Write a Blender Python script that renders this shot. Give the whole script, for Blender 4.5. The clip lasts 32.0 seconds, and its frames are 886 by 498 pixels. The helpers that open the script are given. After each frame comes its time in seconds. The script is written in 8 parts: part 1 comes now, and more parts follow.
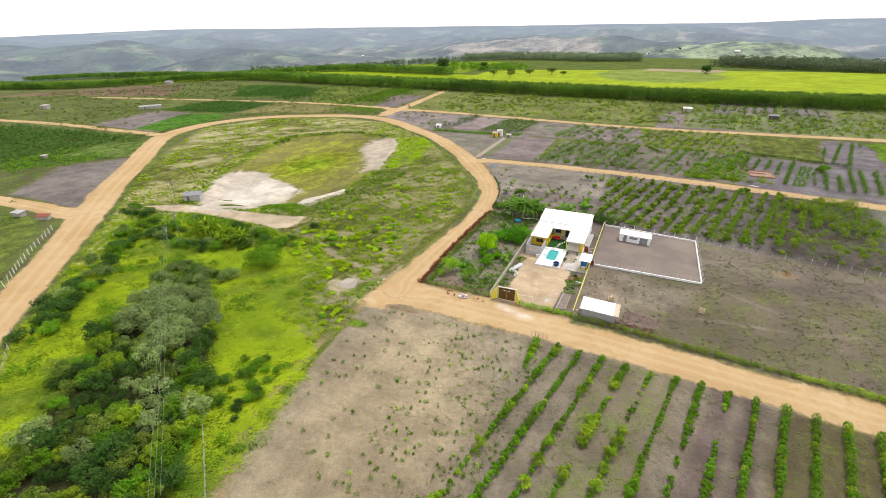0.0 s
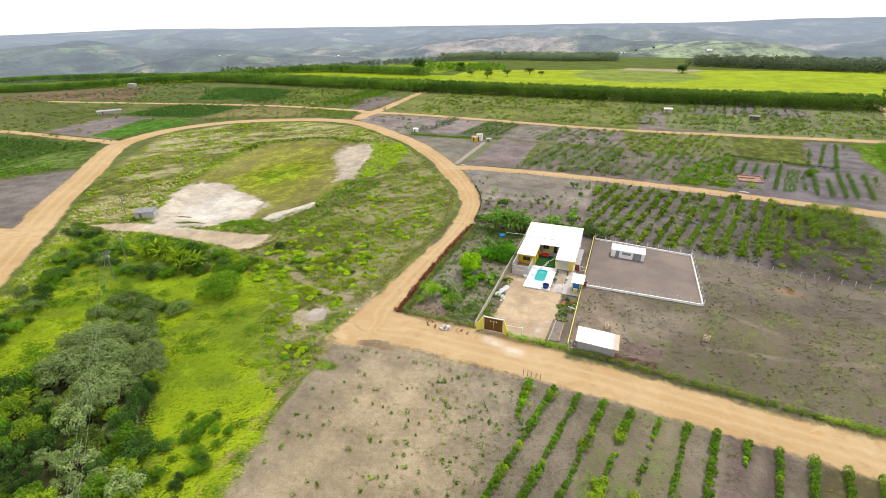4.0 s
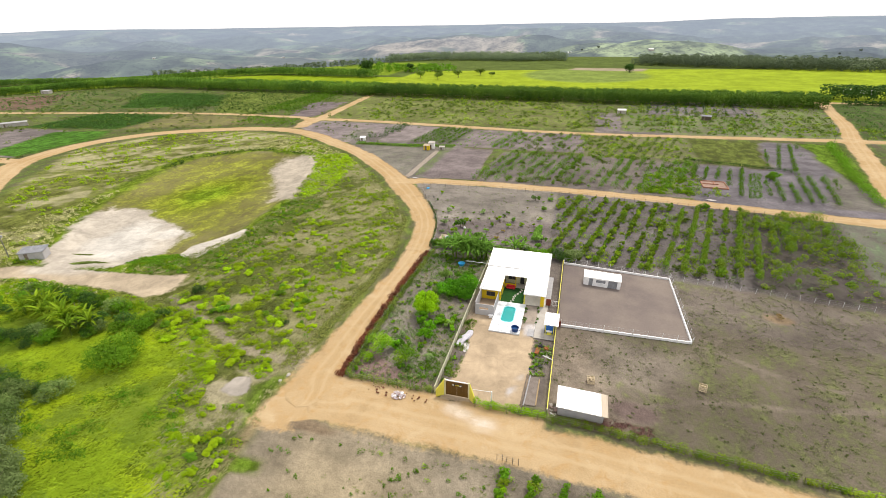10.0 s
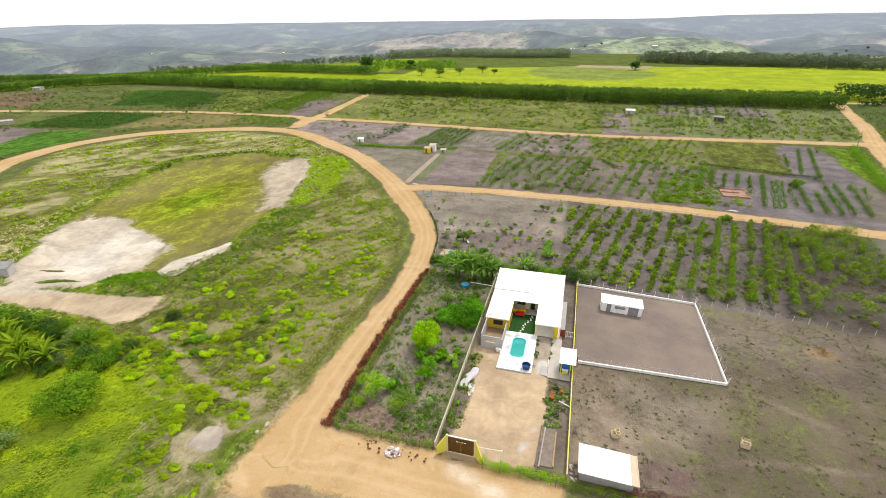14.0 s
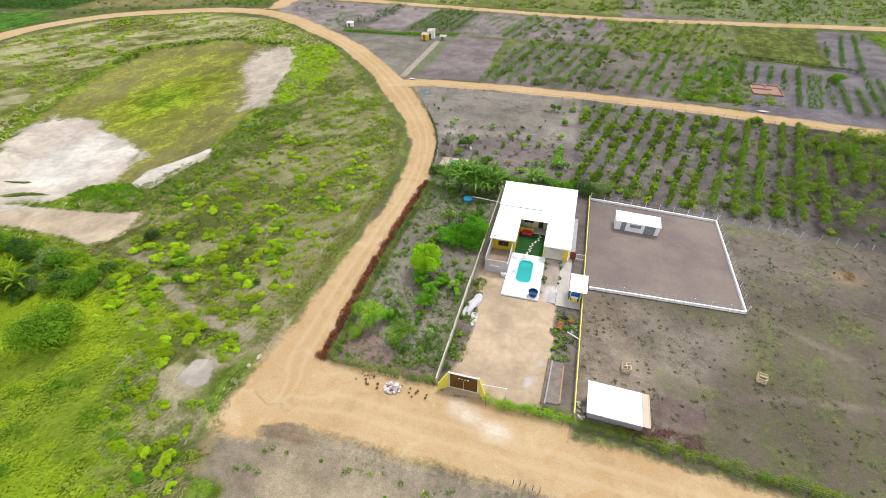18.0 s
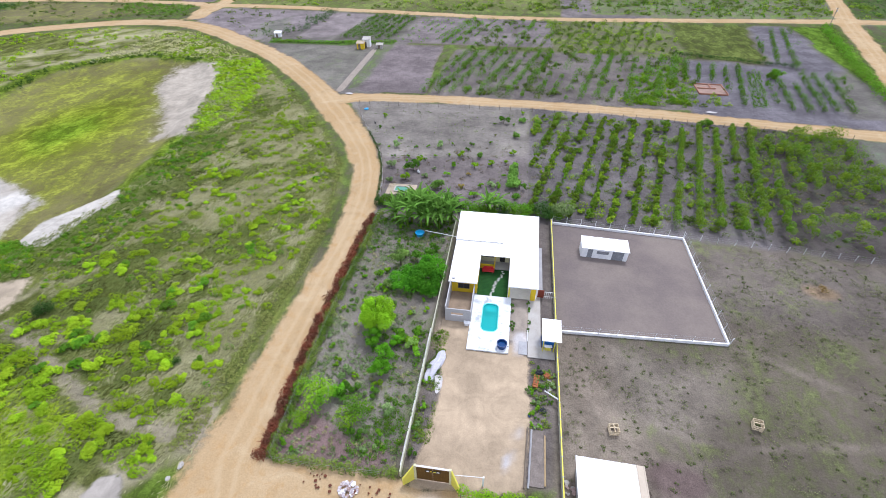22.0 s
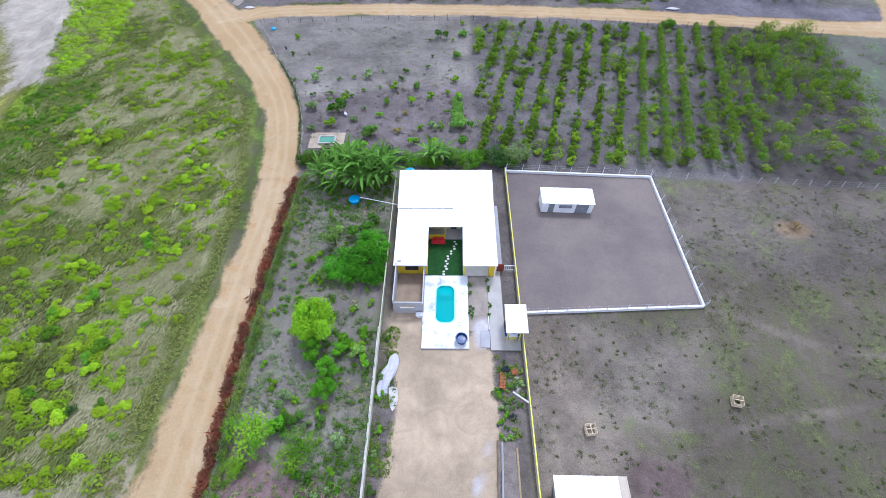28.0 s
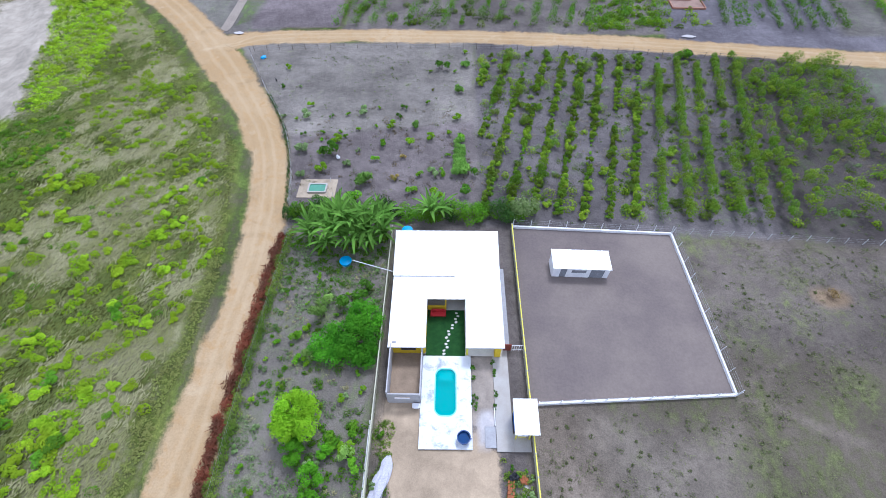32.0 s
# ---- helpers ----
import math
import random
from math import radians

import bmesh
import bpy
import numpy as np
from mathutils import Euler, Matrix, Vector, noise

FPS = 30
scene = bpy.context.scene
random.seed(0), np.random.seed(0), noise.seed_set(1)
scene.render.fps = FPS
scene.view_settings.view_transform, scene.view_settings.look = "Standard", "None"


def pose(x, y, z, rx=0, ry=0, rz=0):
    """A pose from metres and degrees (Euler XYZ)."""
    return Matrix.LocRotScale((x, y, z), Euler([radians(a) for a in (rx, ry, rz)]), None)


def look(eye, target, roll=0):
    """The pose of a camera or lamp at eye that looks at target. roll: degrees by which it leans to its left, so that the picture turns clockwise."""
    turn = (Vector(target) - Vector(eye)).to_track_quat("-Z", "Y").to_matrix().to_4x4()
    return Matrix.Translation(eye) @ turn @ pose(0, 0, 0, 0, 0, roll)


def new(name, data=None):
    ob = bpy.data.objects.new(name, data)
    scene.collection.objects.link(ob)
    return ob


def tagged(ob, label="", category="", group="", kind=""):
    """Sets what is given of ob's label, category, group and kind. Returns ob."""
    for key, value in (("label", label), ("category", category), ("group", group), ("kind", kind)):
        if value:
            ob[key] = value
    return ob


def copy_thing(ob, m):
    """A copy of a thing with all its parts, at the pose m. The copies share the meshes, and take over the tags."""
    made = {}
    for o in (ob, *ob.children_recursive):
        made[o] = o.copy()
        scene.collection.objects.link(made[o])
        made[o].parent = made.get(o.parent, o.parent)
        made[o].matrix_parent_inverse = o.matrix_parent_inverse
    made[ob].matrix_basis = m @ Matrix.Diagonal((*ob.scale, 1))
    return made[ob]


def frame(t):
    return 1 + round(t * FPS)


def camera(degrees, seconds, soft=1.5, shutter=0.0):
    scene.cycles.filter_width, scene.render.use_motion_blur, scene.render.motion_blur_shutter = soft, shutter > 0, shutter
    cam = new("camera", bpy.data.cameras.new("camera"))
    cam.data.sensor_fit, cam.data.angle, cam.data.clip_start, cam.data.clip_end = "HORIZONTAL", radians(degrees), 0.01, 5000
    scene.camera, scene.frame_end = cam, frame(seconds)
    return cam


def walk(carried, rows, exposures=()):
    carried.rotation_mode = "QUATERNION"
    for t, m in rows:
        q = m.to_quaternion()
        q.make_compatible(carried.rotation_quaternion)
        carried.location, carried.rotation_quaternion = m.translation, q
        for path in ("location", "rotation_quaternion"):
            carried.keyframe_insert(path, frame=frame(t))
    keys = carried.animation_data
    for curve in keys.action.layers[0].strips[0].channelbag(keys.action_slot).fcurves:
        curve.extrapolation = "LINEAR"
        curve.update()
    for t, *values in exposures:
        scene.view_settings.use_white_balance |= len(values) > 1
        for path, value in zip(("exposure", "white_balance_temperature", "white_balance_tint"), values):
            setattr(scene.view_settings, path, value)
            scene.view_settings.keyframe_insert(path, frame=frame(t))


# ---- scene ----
cam = camera(86.6, 32.0, soft=0.9)
METRES, EYE, TILT, LEAN, TURN = 93.87, 55.0, 0.0, 0.0, 24.3
ROWS = [
    (0.0, 0.0, 0.0, 0.0, -0.28, -25.38, 0.6),
    (0.5, -0.0002, 0.0167, 0.0001, -0.27, -25.39, 0.59),
    (1.0, 0.0001, 0.0334, 0.0, -0.37, -25.39, 0.6),
    (1.5, 0.0008, 0.0499, -0.0002, -0.91, -25.39, 0.61),
    (2.0, 0.0015, 0.0665, -0.0002, -1.31, -25.4, 0.63),
    (2.5, 0.0025, 0.083, -0.0003, -1.8, -25.41, 0.64),
    (4.5, 0.0084, 0.1479, 0.0008, -4.15, -25.45, 0.67),
    (5.0, 0.0117, 0.1648, -0.0001, -6.09, -25.44, 0.74),
    (5.5, 0.015, 0.1815, -0.0002, -7.8, -25.46, 0.77),
    (6.0, 0.0183, 0.1977, -0.0003, -8.47, -25.47, 0.8),
    (6.5, 0.0208, 0.2142, -0.0005, -8.68, -25.48, 0.78),
    (7.0, 0.0231, 0.2304, -0.0007, -8.72, -25.48, 0.78),
    (7.5, 0.0253, 0.2469, -0.0006, -8.73, -25.48, 0.77),
    (8.0, 0.0275, 0.2634, -0.0006, -8.73, -25.47, 0.76),
    (8.5, 0.0299, 0.2796, 0.0002, -8.7, -25.49, 0.75),
    (9.0, 0.0322, 0.2959, 0.0005, -8.68, -25.49, 0.73),
    (9.5, 0.0344, 0.3122, 0.0009, -8.65, -25.5, 0.72),
    (10.0, 0.0366, 0.3285, 0.0011, -8.62, -25.51, 0.71),
    (10.5, 0.0387, 0.3448, 0.0012, -8.6, -25.52, 0.7),
    (11.0, 0.041, 0.3609, 0.0013, -8.57, -25.52, 0.68),
    (11.5, 0.0433, 0.377, 0.0016, -8.55, -25.53, 0.67),
    (12.0, 0.0453, 0.3932, 0.0017, -8.52, -25.53, 0.65),
    (12.5, 0.0472, 0.4094, 0.0019, -8.49, -25.55, 0.63),
    (13.0, 0.0492, 0.4255, 0.0021, -8.47, -25.56, 0.62),
    (13.5, 0.0513, 0.4416, 0.0022, -8.46, -25.56, 0.6),
    (15.5, 0.0579, 0.4948, -0.0014, -8.51, -30.28, 0.56),
    (16.0, 0.0592, 0.5066, -0.0026, -8.52, -32.36, 0.56),
    (16.5, 0.0601, 0.5182, -0.0036, -8.54, -34.43, 0.55),
    (17.0, 0.061, 0.5299, -0.0045, -8.56, -36.48, 0.54),
    (17.5, 0.0624, 0.542, -0.0048, -8.58, -38.54, 0.53),
    (18.0, 0.0645, 0.5582, -0.0043, -8.57, -38.81, 0.51),
    (18.5, 0.0669, 0.5744, -0.0039, -8.54, -38.9, 0.5),
    (19.0, 0.0694, 0.5906, -0.0039, -8.52, -38.96, 0.49),
    (19.5, 0.0715, 0.6066, -0.0046, -8.47, -38.99, 0.47),
    (20.0, 0.0738, 0.6228, -0.0044, -8.27, -39.03, 0.45),
    (20.5, 0.077, 0.6393, -0.0048, -8.89, -39.03, 0.46),
    (21.0, 0.0814, 0.6558, -0.0049, -10.81, -39.04, 0.49),
    (21.5, 0.0863, 0.6723, -0.005, -13.44, -39.05, 0.48),
    (22.0, 0.0929, 0.6883, -0.0052, -15.66, -39.04, 0.55),
    (22.5, 0.0981, 0.7042, -0.0051, -17.25, -39.04, 0.51),
    (23.0, 0.105, 0.72, -0.0048, -18.98, -39.04, 0.55),
    (23.5, 0.112, 0.7355, -0.005, -20.95, -39.04, 0.58),
    (24.0, 0.1189, 0.7507, -0.0046, -22.13, -39.04, 0.59),
    (24.5, 0.1251, 0.7645, -0.0046, -22.8, -39.46, 0.57),
    (25.0, 0.1296, 0.7755, -0.006, -23.28, -41.28, 0.56),
    (25.5, 0.1336, 0.7853, -0.0065, -23.57, -44.14, 0.55),
    (27.5, 0.1554, 0.8346, -0.0048, -23.65, -51.26, 0.43),
    (28.0, 0.1617, 0.8498, -0.0045, -23.68, -51.31, 0.42),
    (28.5, 0.1684, 0.865, -0.0038, -23.66, -51.35, 0.42),
    (29.0, 0.1748, 0.8804, -0.0032, -23.63, -51.37, 0.4),
    (29.5, 0.1814, 0.8956, -0.0028, -23.6, -51.36, 0.38),
    (30.0, 0.1881, 0.911, -0.0023, -23.57, -51.34, 0.36),
    (30.5, 0.1945, 0.9263, -0.0004, -23.54, -51.31, 0.34),
    (31.0, 0.2013, 0.9418, 0.0013, -23.53, -51.3, 0.32),
    (31.5, 0.2083, 0.957, 0.0017, -23.5, -51.26, 0.29),
    (32.0, 0.2123, 0.9667, 0.0009, -23.48, -51.2, 0.28),
]
walk(cam, [(t, pose(0, 0, EYE, TILT, LEAN, TURN) @ pose(METRES * x, METRES * y, METRES * z, 90 + pitch, roll, yaw)) for t, x, y, z, yaw, pitch, roll in ROWS],
     [(0.0, 0.62, 6800, 11), (13.0, 0.62, 7000, 11), (16.0, 0.6, 7350, 9.5), (18.0, 0.62, 6400, 11.5), (19.5, 0.6, 5900, 12.5), (24.5, 0.575, 5450, 17), (28.0, 0.53, 5150, 16.5), (32.0, 0.5, 5150, 16)])

# ---- light and sky ----
world = bpy.data.worlds.new("overcast_sky")
scene.world = world
world.use_nodes = True
wn = world.node_tree
wn.nodes.clear()
sky = wn.nodes.new("ShaderNodeTexSky")
sky.sky_type, sky.sun_disc = "NISHITA", False
sky.sun_elevation, sky.sun_rotation = radians(58), radians(20)
sky.air_density, sky.dust_density = 1.0, 3.0
clear = wn.nodes.new("ShaderNodeMix")
clear.data_type = "RGBA"
dim = wn.nodes.new("ShaderNodeVectorMath")
dim.operation = "SCALE"
dim.inputs["Scale"].default_value = 0.1
wn.links.new(sky.outputs[0], dim.inputs[0])
clear.inputs["Factor"].default_value = 0.9            # a closed, thin, white cloud deck over the clear sky
clear.inputs["B"].default_value = (0.985, 0.995, 1.02, 1)
wn.links.new(dim.outputs[0], clear.inputs["A"])
back = wn.nodes.new("ShaderNodeBackground")
back.inputs["Strength"].default_value = 0.82
wout = wn.nodes.new("ShaderNodeOutputWorld")
wn.links.new(clear.outputs["Result"], back.inputs["Color"])
wn.links.new(back.outputs[0], wout.inputs["Surface"])

sun = new("sun", bpy.data.lights.new("sun", "SUN"))
sun.data.energy, sun.data.angle, sun.data.color = 2.0, radians(14), (1.0, 0.95, 0.87)
sun.matrix_world = look((20, 55, 100), (0, 0, 0))


# ---- materials ----
class Tree:
    """A material's node tree with short calls."""

    def __init__(self, name):
        self.mat = bpy.data.materials.new(name)
        self.mat.use_nodes = True
        self.t = self.mat.node_tree
        self.t.nodes.clear()
        self.out = self.t.nodes.new("ShaderNodeOutputMaterial")

    def add(self, kind, inputs=None, **props):
        n = self.t.nodes.new(kind)
        if "operation" in props:
            n.operation = props["operation"]
        if "data_type" in props:
            n.data_type, n.blend_type = props["data_type"], props["blend_type"]
        if "attribute_name" in props:
            n.attribute_name = props["attribute_name"]
        if "interpolation_type" in props:
            n.interpolation_type = props["interpolation_type"]
        for k, v in (inputs or {}).items():
            if isinstance(v, bpy.types.NodeSocket):
                self.t.links.new(v, n.inputs[k])
            else:
                n.inputs[k].default_value = v
        return n

    def pos(self):
        return self.add("ShaderNodeNewGeometry").outputs["Position"]

    def noise(self, scale, detail=4, rough=0.55, vec=None, dist=0.0):
        return self.add("ShaderNodeTexNoise", {"Vector": vec or self.pos(), "Scale": scale, "Detail": detail, "Roughness": rough, "Distortion": dist}).outputs["Fac"]

    def ramp(self, fac, lo, hi, a=0.0, b=1.0):
        n = self.add("ShaderNodeMapRange", {"Value": fac, "From Min": lo, "From Max": hi, "To Min": a, "To Max": b}, interpolation_type="SMOOTHSTEP")
        return n.outputs["Result"]

    def mix(self, fac, a, b, blend="MIX"):
        n = self.add("ShaderNodeMix", data_type="RGBA", blend_type=blend)
        for k, v in ((0, fac), (6, a), (7, b)):
            if isinstance(v, bpy.types.NodeSocket):
                self.t.links.new(v, n.inputs[k])
            else:
                n.inputs[k].default_value = v if k == 0 else (*v[:3], 1)
        return n.outputs[2]

    def scale(self, col, fac):
        n = self.add("ShaderNodeVectorMath", {0: col}, operation="SCALE")
        if isinstance(fac, bpy.types.NodeSocket):
            self.t.links.new(fac, n.inputs["Scale"])
        else:
            n.inputs["Scale"].default_value = fac
        return n.outputs[0]

    def math(self, op, a, b=0.0):
        return self.add("ShaderNodeMath", {0: a, 1: b}, operation=op).outputs[0]

    def surface(self, col, rough=0.8, bump=None, dist=0.05, strength=0.5, metal=0.0, spec=0.3):
        ins = {"Base Color": col if isinstance(col, bpy.types.NodeSocket) else (*col[:3], 1), "Roughness": rough, "Metallic": metal, "Specular IOR Level": spec}
        if bump is not None:
            ins["Normal"] = self.add("ShaderNodeBump", {"Height": bump, "Distance": dist, "Strength": strength}).outputs[0]
        p = self.add("ShaderNodeBsdfPrincipled", ins)
        self.t.links.new(p.outputs[0], self.out.inputs[0])
        return p


def mottled(name, c1, c2, big=0.3, fine=6.0, rough=0.85, dist=0.02, spec=0.25, metal=0.0, contrast=0.22):
    """A two-scale surface: broad patches between c1 and c2, fine grain and relief."""
    t = Tree(name)
    b = t.ramp(t.noise(big, 5, 0.6), 0.3, 0.7)
    f = t.noise(fine, 4, 0.65)
    col = t.scale(t.mix(b, c1, c2), t.ramp(f, 0.25, 0.75, 1 - contrast, 1 + contrast))
    t.surface(col, rough, f, dist, 0.6, metal, spec)
    return t.mat


def leafy(name, c1, c2, c3, spread=0.25, wide=0.35):
    """Leaves: three greens chosen leaf by leaf and plant by plant, a little light through the blade."""
    t = Tree(name)
    isl = t.add("ShaderNodeNewGeometry").outputs["Random Per Island"]
    obj = t.add("ShaderNodeObjectInfo").outputs["Random"]
    col = t.mix(isl, c1, c2)
    col = t.mix(t.ramp(t.noise(wide, 3), 0.4, 0.62), col, c3)
    col = t.scale(col, t.ramp(obj, 0, 1, 1 - spread, 1 + spread))
    p = t.surface(col, 0.7, spec=0.06)
    tr = t.add("ShaderNodeBsdfTranslucent", {"Color": t.scale(col, 1.15)})
    m = t.add("ShaderNodeMixShader", {0: 0.3, 1: p.outputs[0], 2: tr.outputs[0]})
    t.t.links.new(m.outputs[0], t.out.inputs[0])
    return t.mat


def plain(name, c, rough=0.6, metal=0.0, spec=0.3):
    return mottled(name, c, [v * 0.86 for v in c], 1.2, 18.0, rough, 0.004, spec, metal, 0.07)


def dirt_look(t):
    """Packed ochre dirt with pale and dark streaks; the same wherever it lies."""
    n1, n2, n3 = t.noise(0.05, 4), t.noise(0.45, 5, 0.65, dist=0.8), t.noise(5.0, 4, 0.7)
    col = t.mix(t.ramp(n1, 0.3, 0.7), (0.36, 0.25, 0.13), (0.43, 0.32, 0.19))
    col = t.mix(t.ramp(n2, 0.45, 0.75), col, (0.38, 0.248, 0.118))
    n6 = t.noise(0.16, 5, 0.7, dist=1.2)
    col = t.mix(t.ramp(n6, 0.52, 0.72, 0, 0.6), col, (0.29, 0.205, 0.11))
    col = t.mix(t.ramp(n6, 0.46, 0.28, 0, 0.6), col, (0.47, 0.37, 0.235))
    dust = t.add("ShaderNodeAttribute", attribute_name="dust").outputs["Fac"]
    dust = t.math("MULTIPLY", dust, t.ramp(n2, 0.3, 0.7, 0.55, 1.0))
    col = t.mix(dust, col, (0.60, 0.545, 0.48))
    return t.scale(col, t.ramp(n3, 0.25, 0.75, 0.86, 1.1)), t.math("ADD", n3, t.math("MULTIPLY", n2, 0.7))


def bare_look(t, col):
    """Bare sand or trodden earth of one base colour, with stains, streaks and grit."""
    drawn = t.add("ShaderNodeMapping", {"Vector": t.pos(), "Scale": (1.0, 0.3, 1.0)}).outputs[0]
    n1, n2, n3, n4 = t.noise(0.12, 6, 0.62, dist=0.6), t.noise(0.6, 4, 0.6, drawn, 0.3), t.noise(2.2, 4, 0.7), t.noise(7.0, 3, 0.7)
    col = t.scale(col, t.ramp(n1, 0.3, 0.7, 0.8, 1.17))
    col = t.scale(col, t.ramp(t.noise(0.33, 5, 0.6, dist=1.6), 0.35, 0.68, 1.07, 0.88))
    col = t.scale(col, t.ramp(n2, 0.3, 0.72, 1.04, 0.95))
    col = t.mix(t.ramp(n3, 0.58, 0.78, 0, 0.45), col, t.scale(col, 0.66))
    return t.scale(col, t.ramp(n4, 0.25, 0.75, 0.9, 1.1)), t.math("ADD", n3, n4)


def bare_material(name, c):
    t = Tree(name)
    rgb = t.add("ShaderNodeRGB").outputs[0]
    rgb.default_value = (*c, 1)
    col, h = bare_look(t, rgb)
    t.surface(col, 0.95, h, 0.04, 0.6, spec=0.05)
    return t.mat


def ground_material():
    """Soil and plant cover from the sheet's own attributes, broken up by noise at several scales."""
    t = Tree("ground_soil_and_grass")
    soil = t.add("ShaderNodeAttribute", attribute_name="soil").outputs["Color"]
    grass = t.add("ShaderNodeAttribute", attribute_name="grass").outputs["Color"]
    cover = t.add("ShaderNodeAttribute", attribute_name="cover").outputs["Fac"]
    lean = t.add("ShaderNodeMapping", {"Vector": t.pos(), "Rotation": (0, 0, radians(-52)), "Scale": (1.0, 0.55, 1.0)}).outputs[0]
    n1, n2, n3, n4 = t.noise(0.04, 5, 0.6), t.noise(0.30, 5, 0.62, lean, 0.5), t.noise(1.1, 4, 0.7), t.noise(6.0, 4, 0.75)
    n5 = t.noise(0.16, 5, 0.68)
    soil = t.scale(soil, t.ramp(n1, 0.3, 0.7, 0.82, 1.2))
    soil = t.scale(soil, t.ramp(n5, 0.3, 0.7, 0.84, 1.18))
    soil = t.scale(soil, t.ramp(n3, 0.2, 0.8, 0.83, 1.16))
    soil = t.scale(soil, t.ramp(n4, 0.25, 0.75, 0.78, 1.19))
    grass = t.mix(t.ramp(n2, 0.35, 0.65), t.scale(grass, 0.58), t.scale(grass, 1.28))
    grass = t.scale(grass, t.ramp(n1, 0.3, 0.7, 0.78, 1.22))
    grass = t.scale(grass, t.ramp(n3, 0.2, 0.8, 0.55, 1.4))
    grass = t.scale(grass, t.ramp(n4, 0.25, 0.75, 0.62, 1.33))
    calm = t.add("ShaderNodeAttribute", attribute_name="calm").outputs["Fac"]
    even = t.scale(t.scale(t.add("ShaderNodeAttribute", attribute_name="grass").outputs["Color"], t.ramp(n1, 0.3, 0.7, 0.8, 1.12)), t.ramp(n5, 0.3, 0.7, 0.92, 1.06))
    grass = t.mix(calm, grass, even)
    soil = t.mix(calm, soil, t.scale(even, 0.9))
    patch = t.math("ADD", t.math("MULTIPLY", n2, 0.4), t.math("ADD", t.math("MULTIPLY", n3, 0.3), t.math("MULTIPLY", n5, 0.3)))
    k = t.math("SUBTRACT", t.math("ADD", patch, cover), 1.0)
    col = t.mix(t.ramp(k, -0.10, 0.10), soil, grass)
    h = t.math("ADD", n3, t.math("MULTIPLY", n4, 0.5))
    rag = t.math("ADD", t.math("MULTIPLY", t.math("SUBTRACT", n2, 0.5), 0.55), t.math("ADD", t.math("MULTIPLY", t.math("SUBTRACT", n3, 0.5), 0.55), t.math("MULTIPLY", t.math("SUBTRACT", n4, 0.5), 0.25)))
    bare = t.add("ShaderNodeAttribute", attribute_name="bare").outputs["Fac"]
    wear = t.add("ShaderNodeAttribute", attribute_name="wear").outputs["Fac"]
    kb, kw = t.ramp(t.math("ADD", bare, rag), 0.36, 0.64), t.ramp(t.math("ADD", wear, rag), 0.34, 0.66)
    col = t.mix(kb, col, bare_look(t, t.add("ShaderNodeAttribute", attribute_name="bare_colour").outputs["Color"])[0])
    col = t.mix(kw, col, dirt_look(t)[0])
    h = t.math("MULTIPLY", h, t.math("SUBTRACT", 1.0, t.math("MULTIPLY", t.math("MAXIMUM", kb, kw), 0.85)))
    t.surface(col, 0.95, h, 0.3, 0.85, spec=0.02)
    return t.mat


def road_material():
    t = Tree("packed_ochre_dirt")
    col, h = dirt_look(t)
    side = t.add("ShaderNodeAttribute", attribute_name="across").outputs["Fac"]
    wob = t.math("ABSOLUTE", t.math("ADD", side, t.math("MULTIPLY", t.math("SUBTRACT", t.noise(0.3, 4), 0.5), 0.3)))
    rut = t.math("ABSOLUTE", t.math("SUBTRACT", wob, 0.36))
    inner = t.ramp(t.math("ABSOLUTE", side), 0.95, 0.7)
    col = t.mix(t.math("MULTIPLY", t.ramp(rut, 0.2, 0.02, 0, 0.4), inner), col, (0.45, 0.345, 0.21))
    col = t.mix(t.math("MULTIPLY", t.ramp(wob, 0.12, 0.0, 0, 0.3), inner), col, (0.33, 0.24, 0.13))
    t.surface(col, 0.95, h, 0.05, 0.6, spec=0.02)
    return t.mat


def marble_material():
    t = Tree("white_stone_deck")
    n = t.noise(0.7, 6, 0.7, dist=0.5)
    col = t.mix(t.ramp(n, 0.50, 0.68), (0.62, 0.64, 0.67), (0.27, 0.30, 0.34))
    col = t.scale(col, t.ramp(t.noise(9, 3), 0.2, 0.8, 0.94, 1.04))
    t.surface(col, 0.45, t.noise(14, 3), 0.004, 0.4, spec=0.4)
    return t.mat


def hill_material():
    """Far land, kilometres off; its haze is painted in by mixing a bluish glow."""
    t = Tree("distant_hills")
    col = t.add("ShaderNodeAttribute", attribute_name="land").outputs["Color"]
    haze_mix = t.add("ShaderNodeAttribute", attribute_name="haze_mix").outputs["Fac"]
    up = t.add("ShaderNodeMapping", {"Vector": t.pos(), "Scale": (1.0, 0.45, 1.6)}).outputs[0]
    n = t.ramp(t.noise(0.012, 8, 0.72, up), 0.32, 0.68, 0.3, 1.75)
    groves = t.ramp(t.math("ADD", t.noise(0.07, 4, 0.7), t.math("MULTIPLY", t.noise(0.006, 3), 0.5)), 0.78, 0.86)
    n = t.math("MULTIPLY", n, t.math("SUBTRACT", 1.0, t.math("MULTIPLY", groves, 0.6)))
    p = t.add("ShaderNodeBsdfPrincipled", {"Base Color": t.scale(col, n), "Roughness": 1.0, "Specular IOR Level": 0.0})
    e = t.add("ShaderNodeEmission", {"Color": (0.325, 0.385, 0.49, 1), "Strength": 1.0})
    m = t.add("ShaderNodeMixShader", {0: haze_mix, 1: p.outputs[0], 2: e.outputs[0]})
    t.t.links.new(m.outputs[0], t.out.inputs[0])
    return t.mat


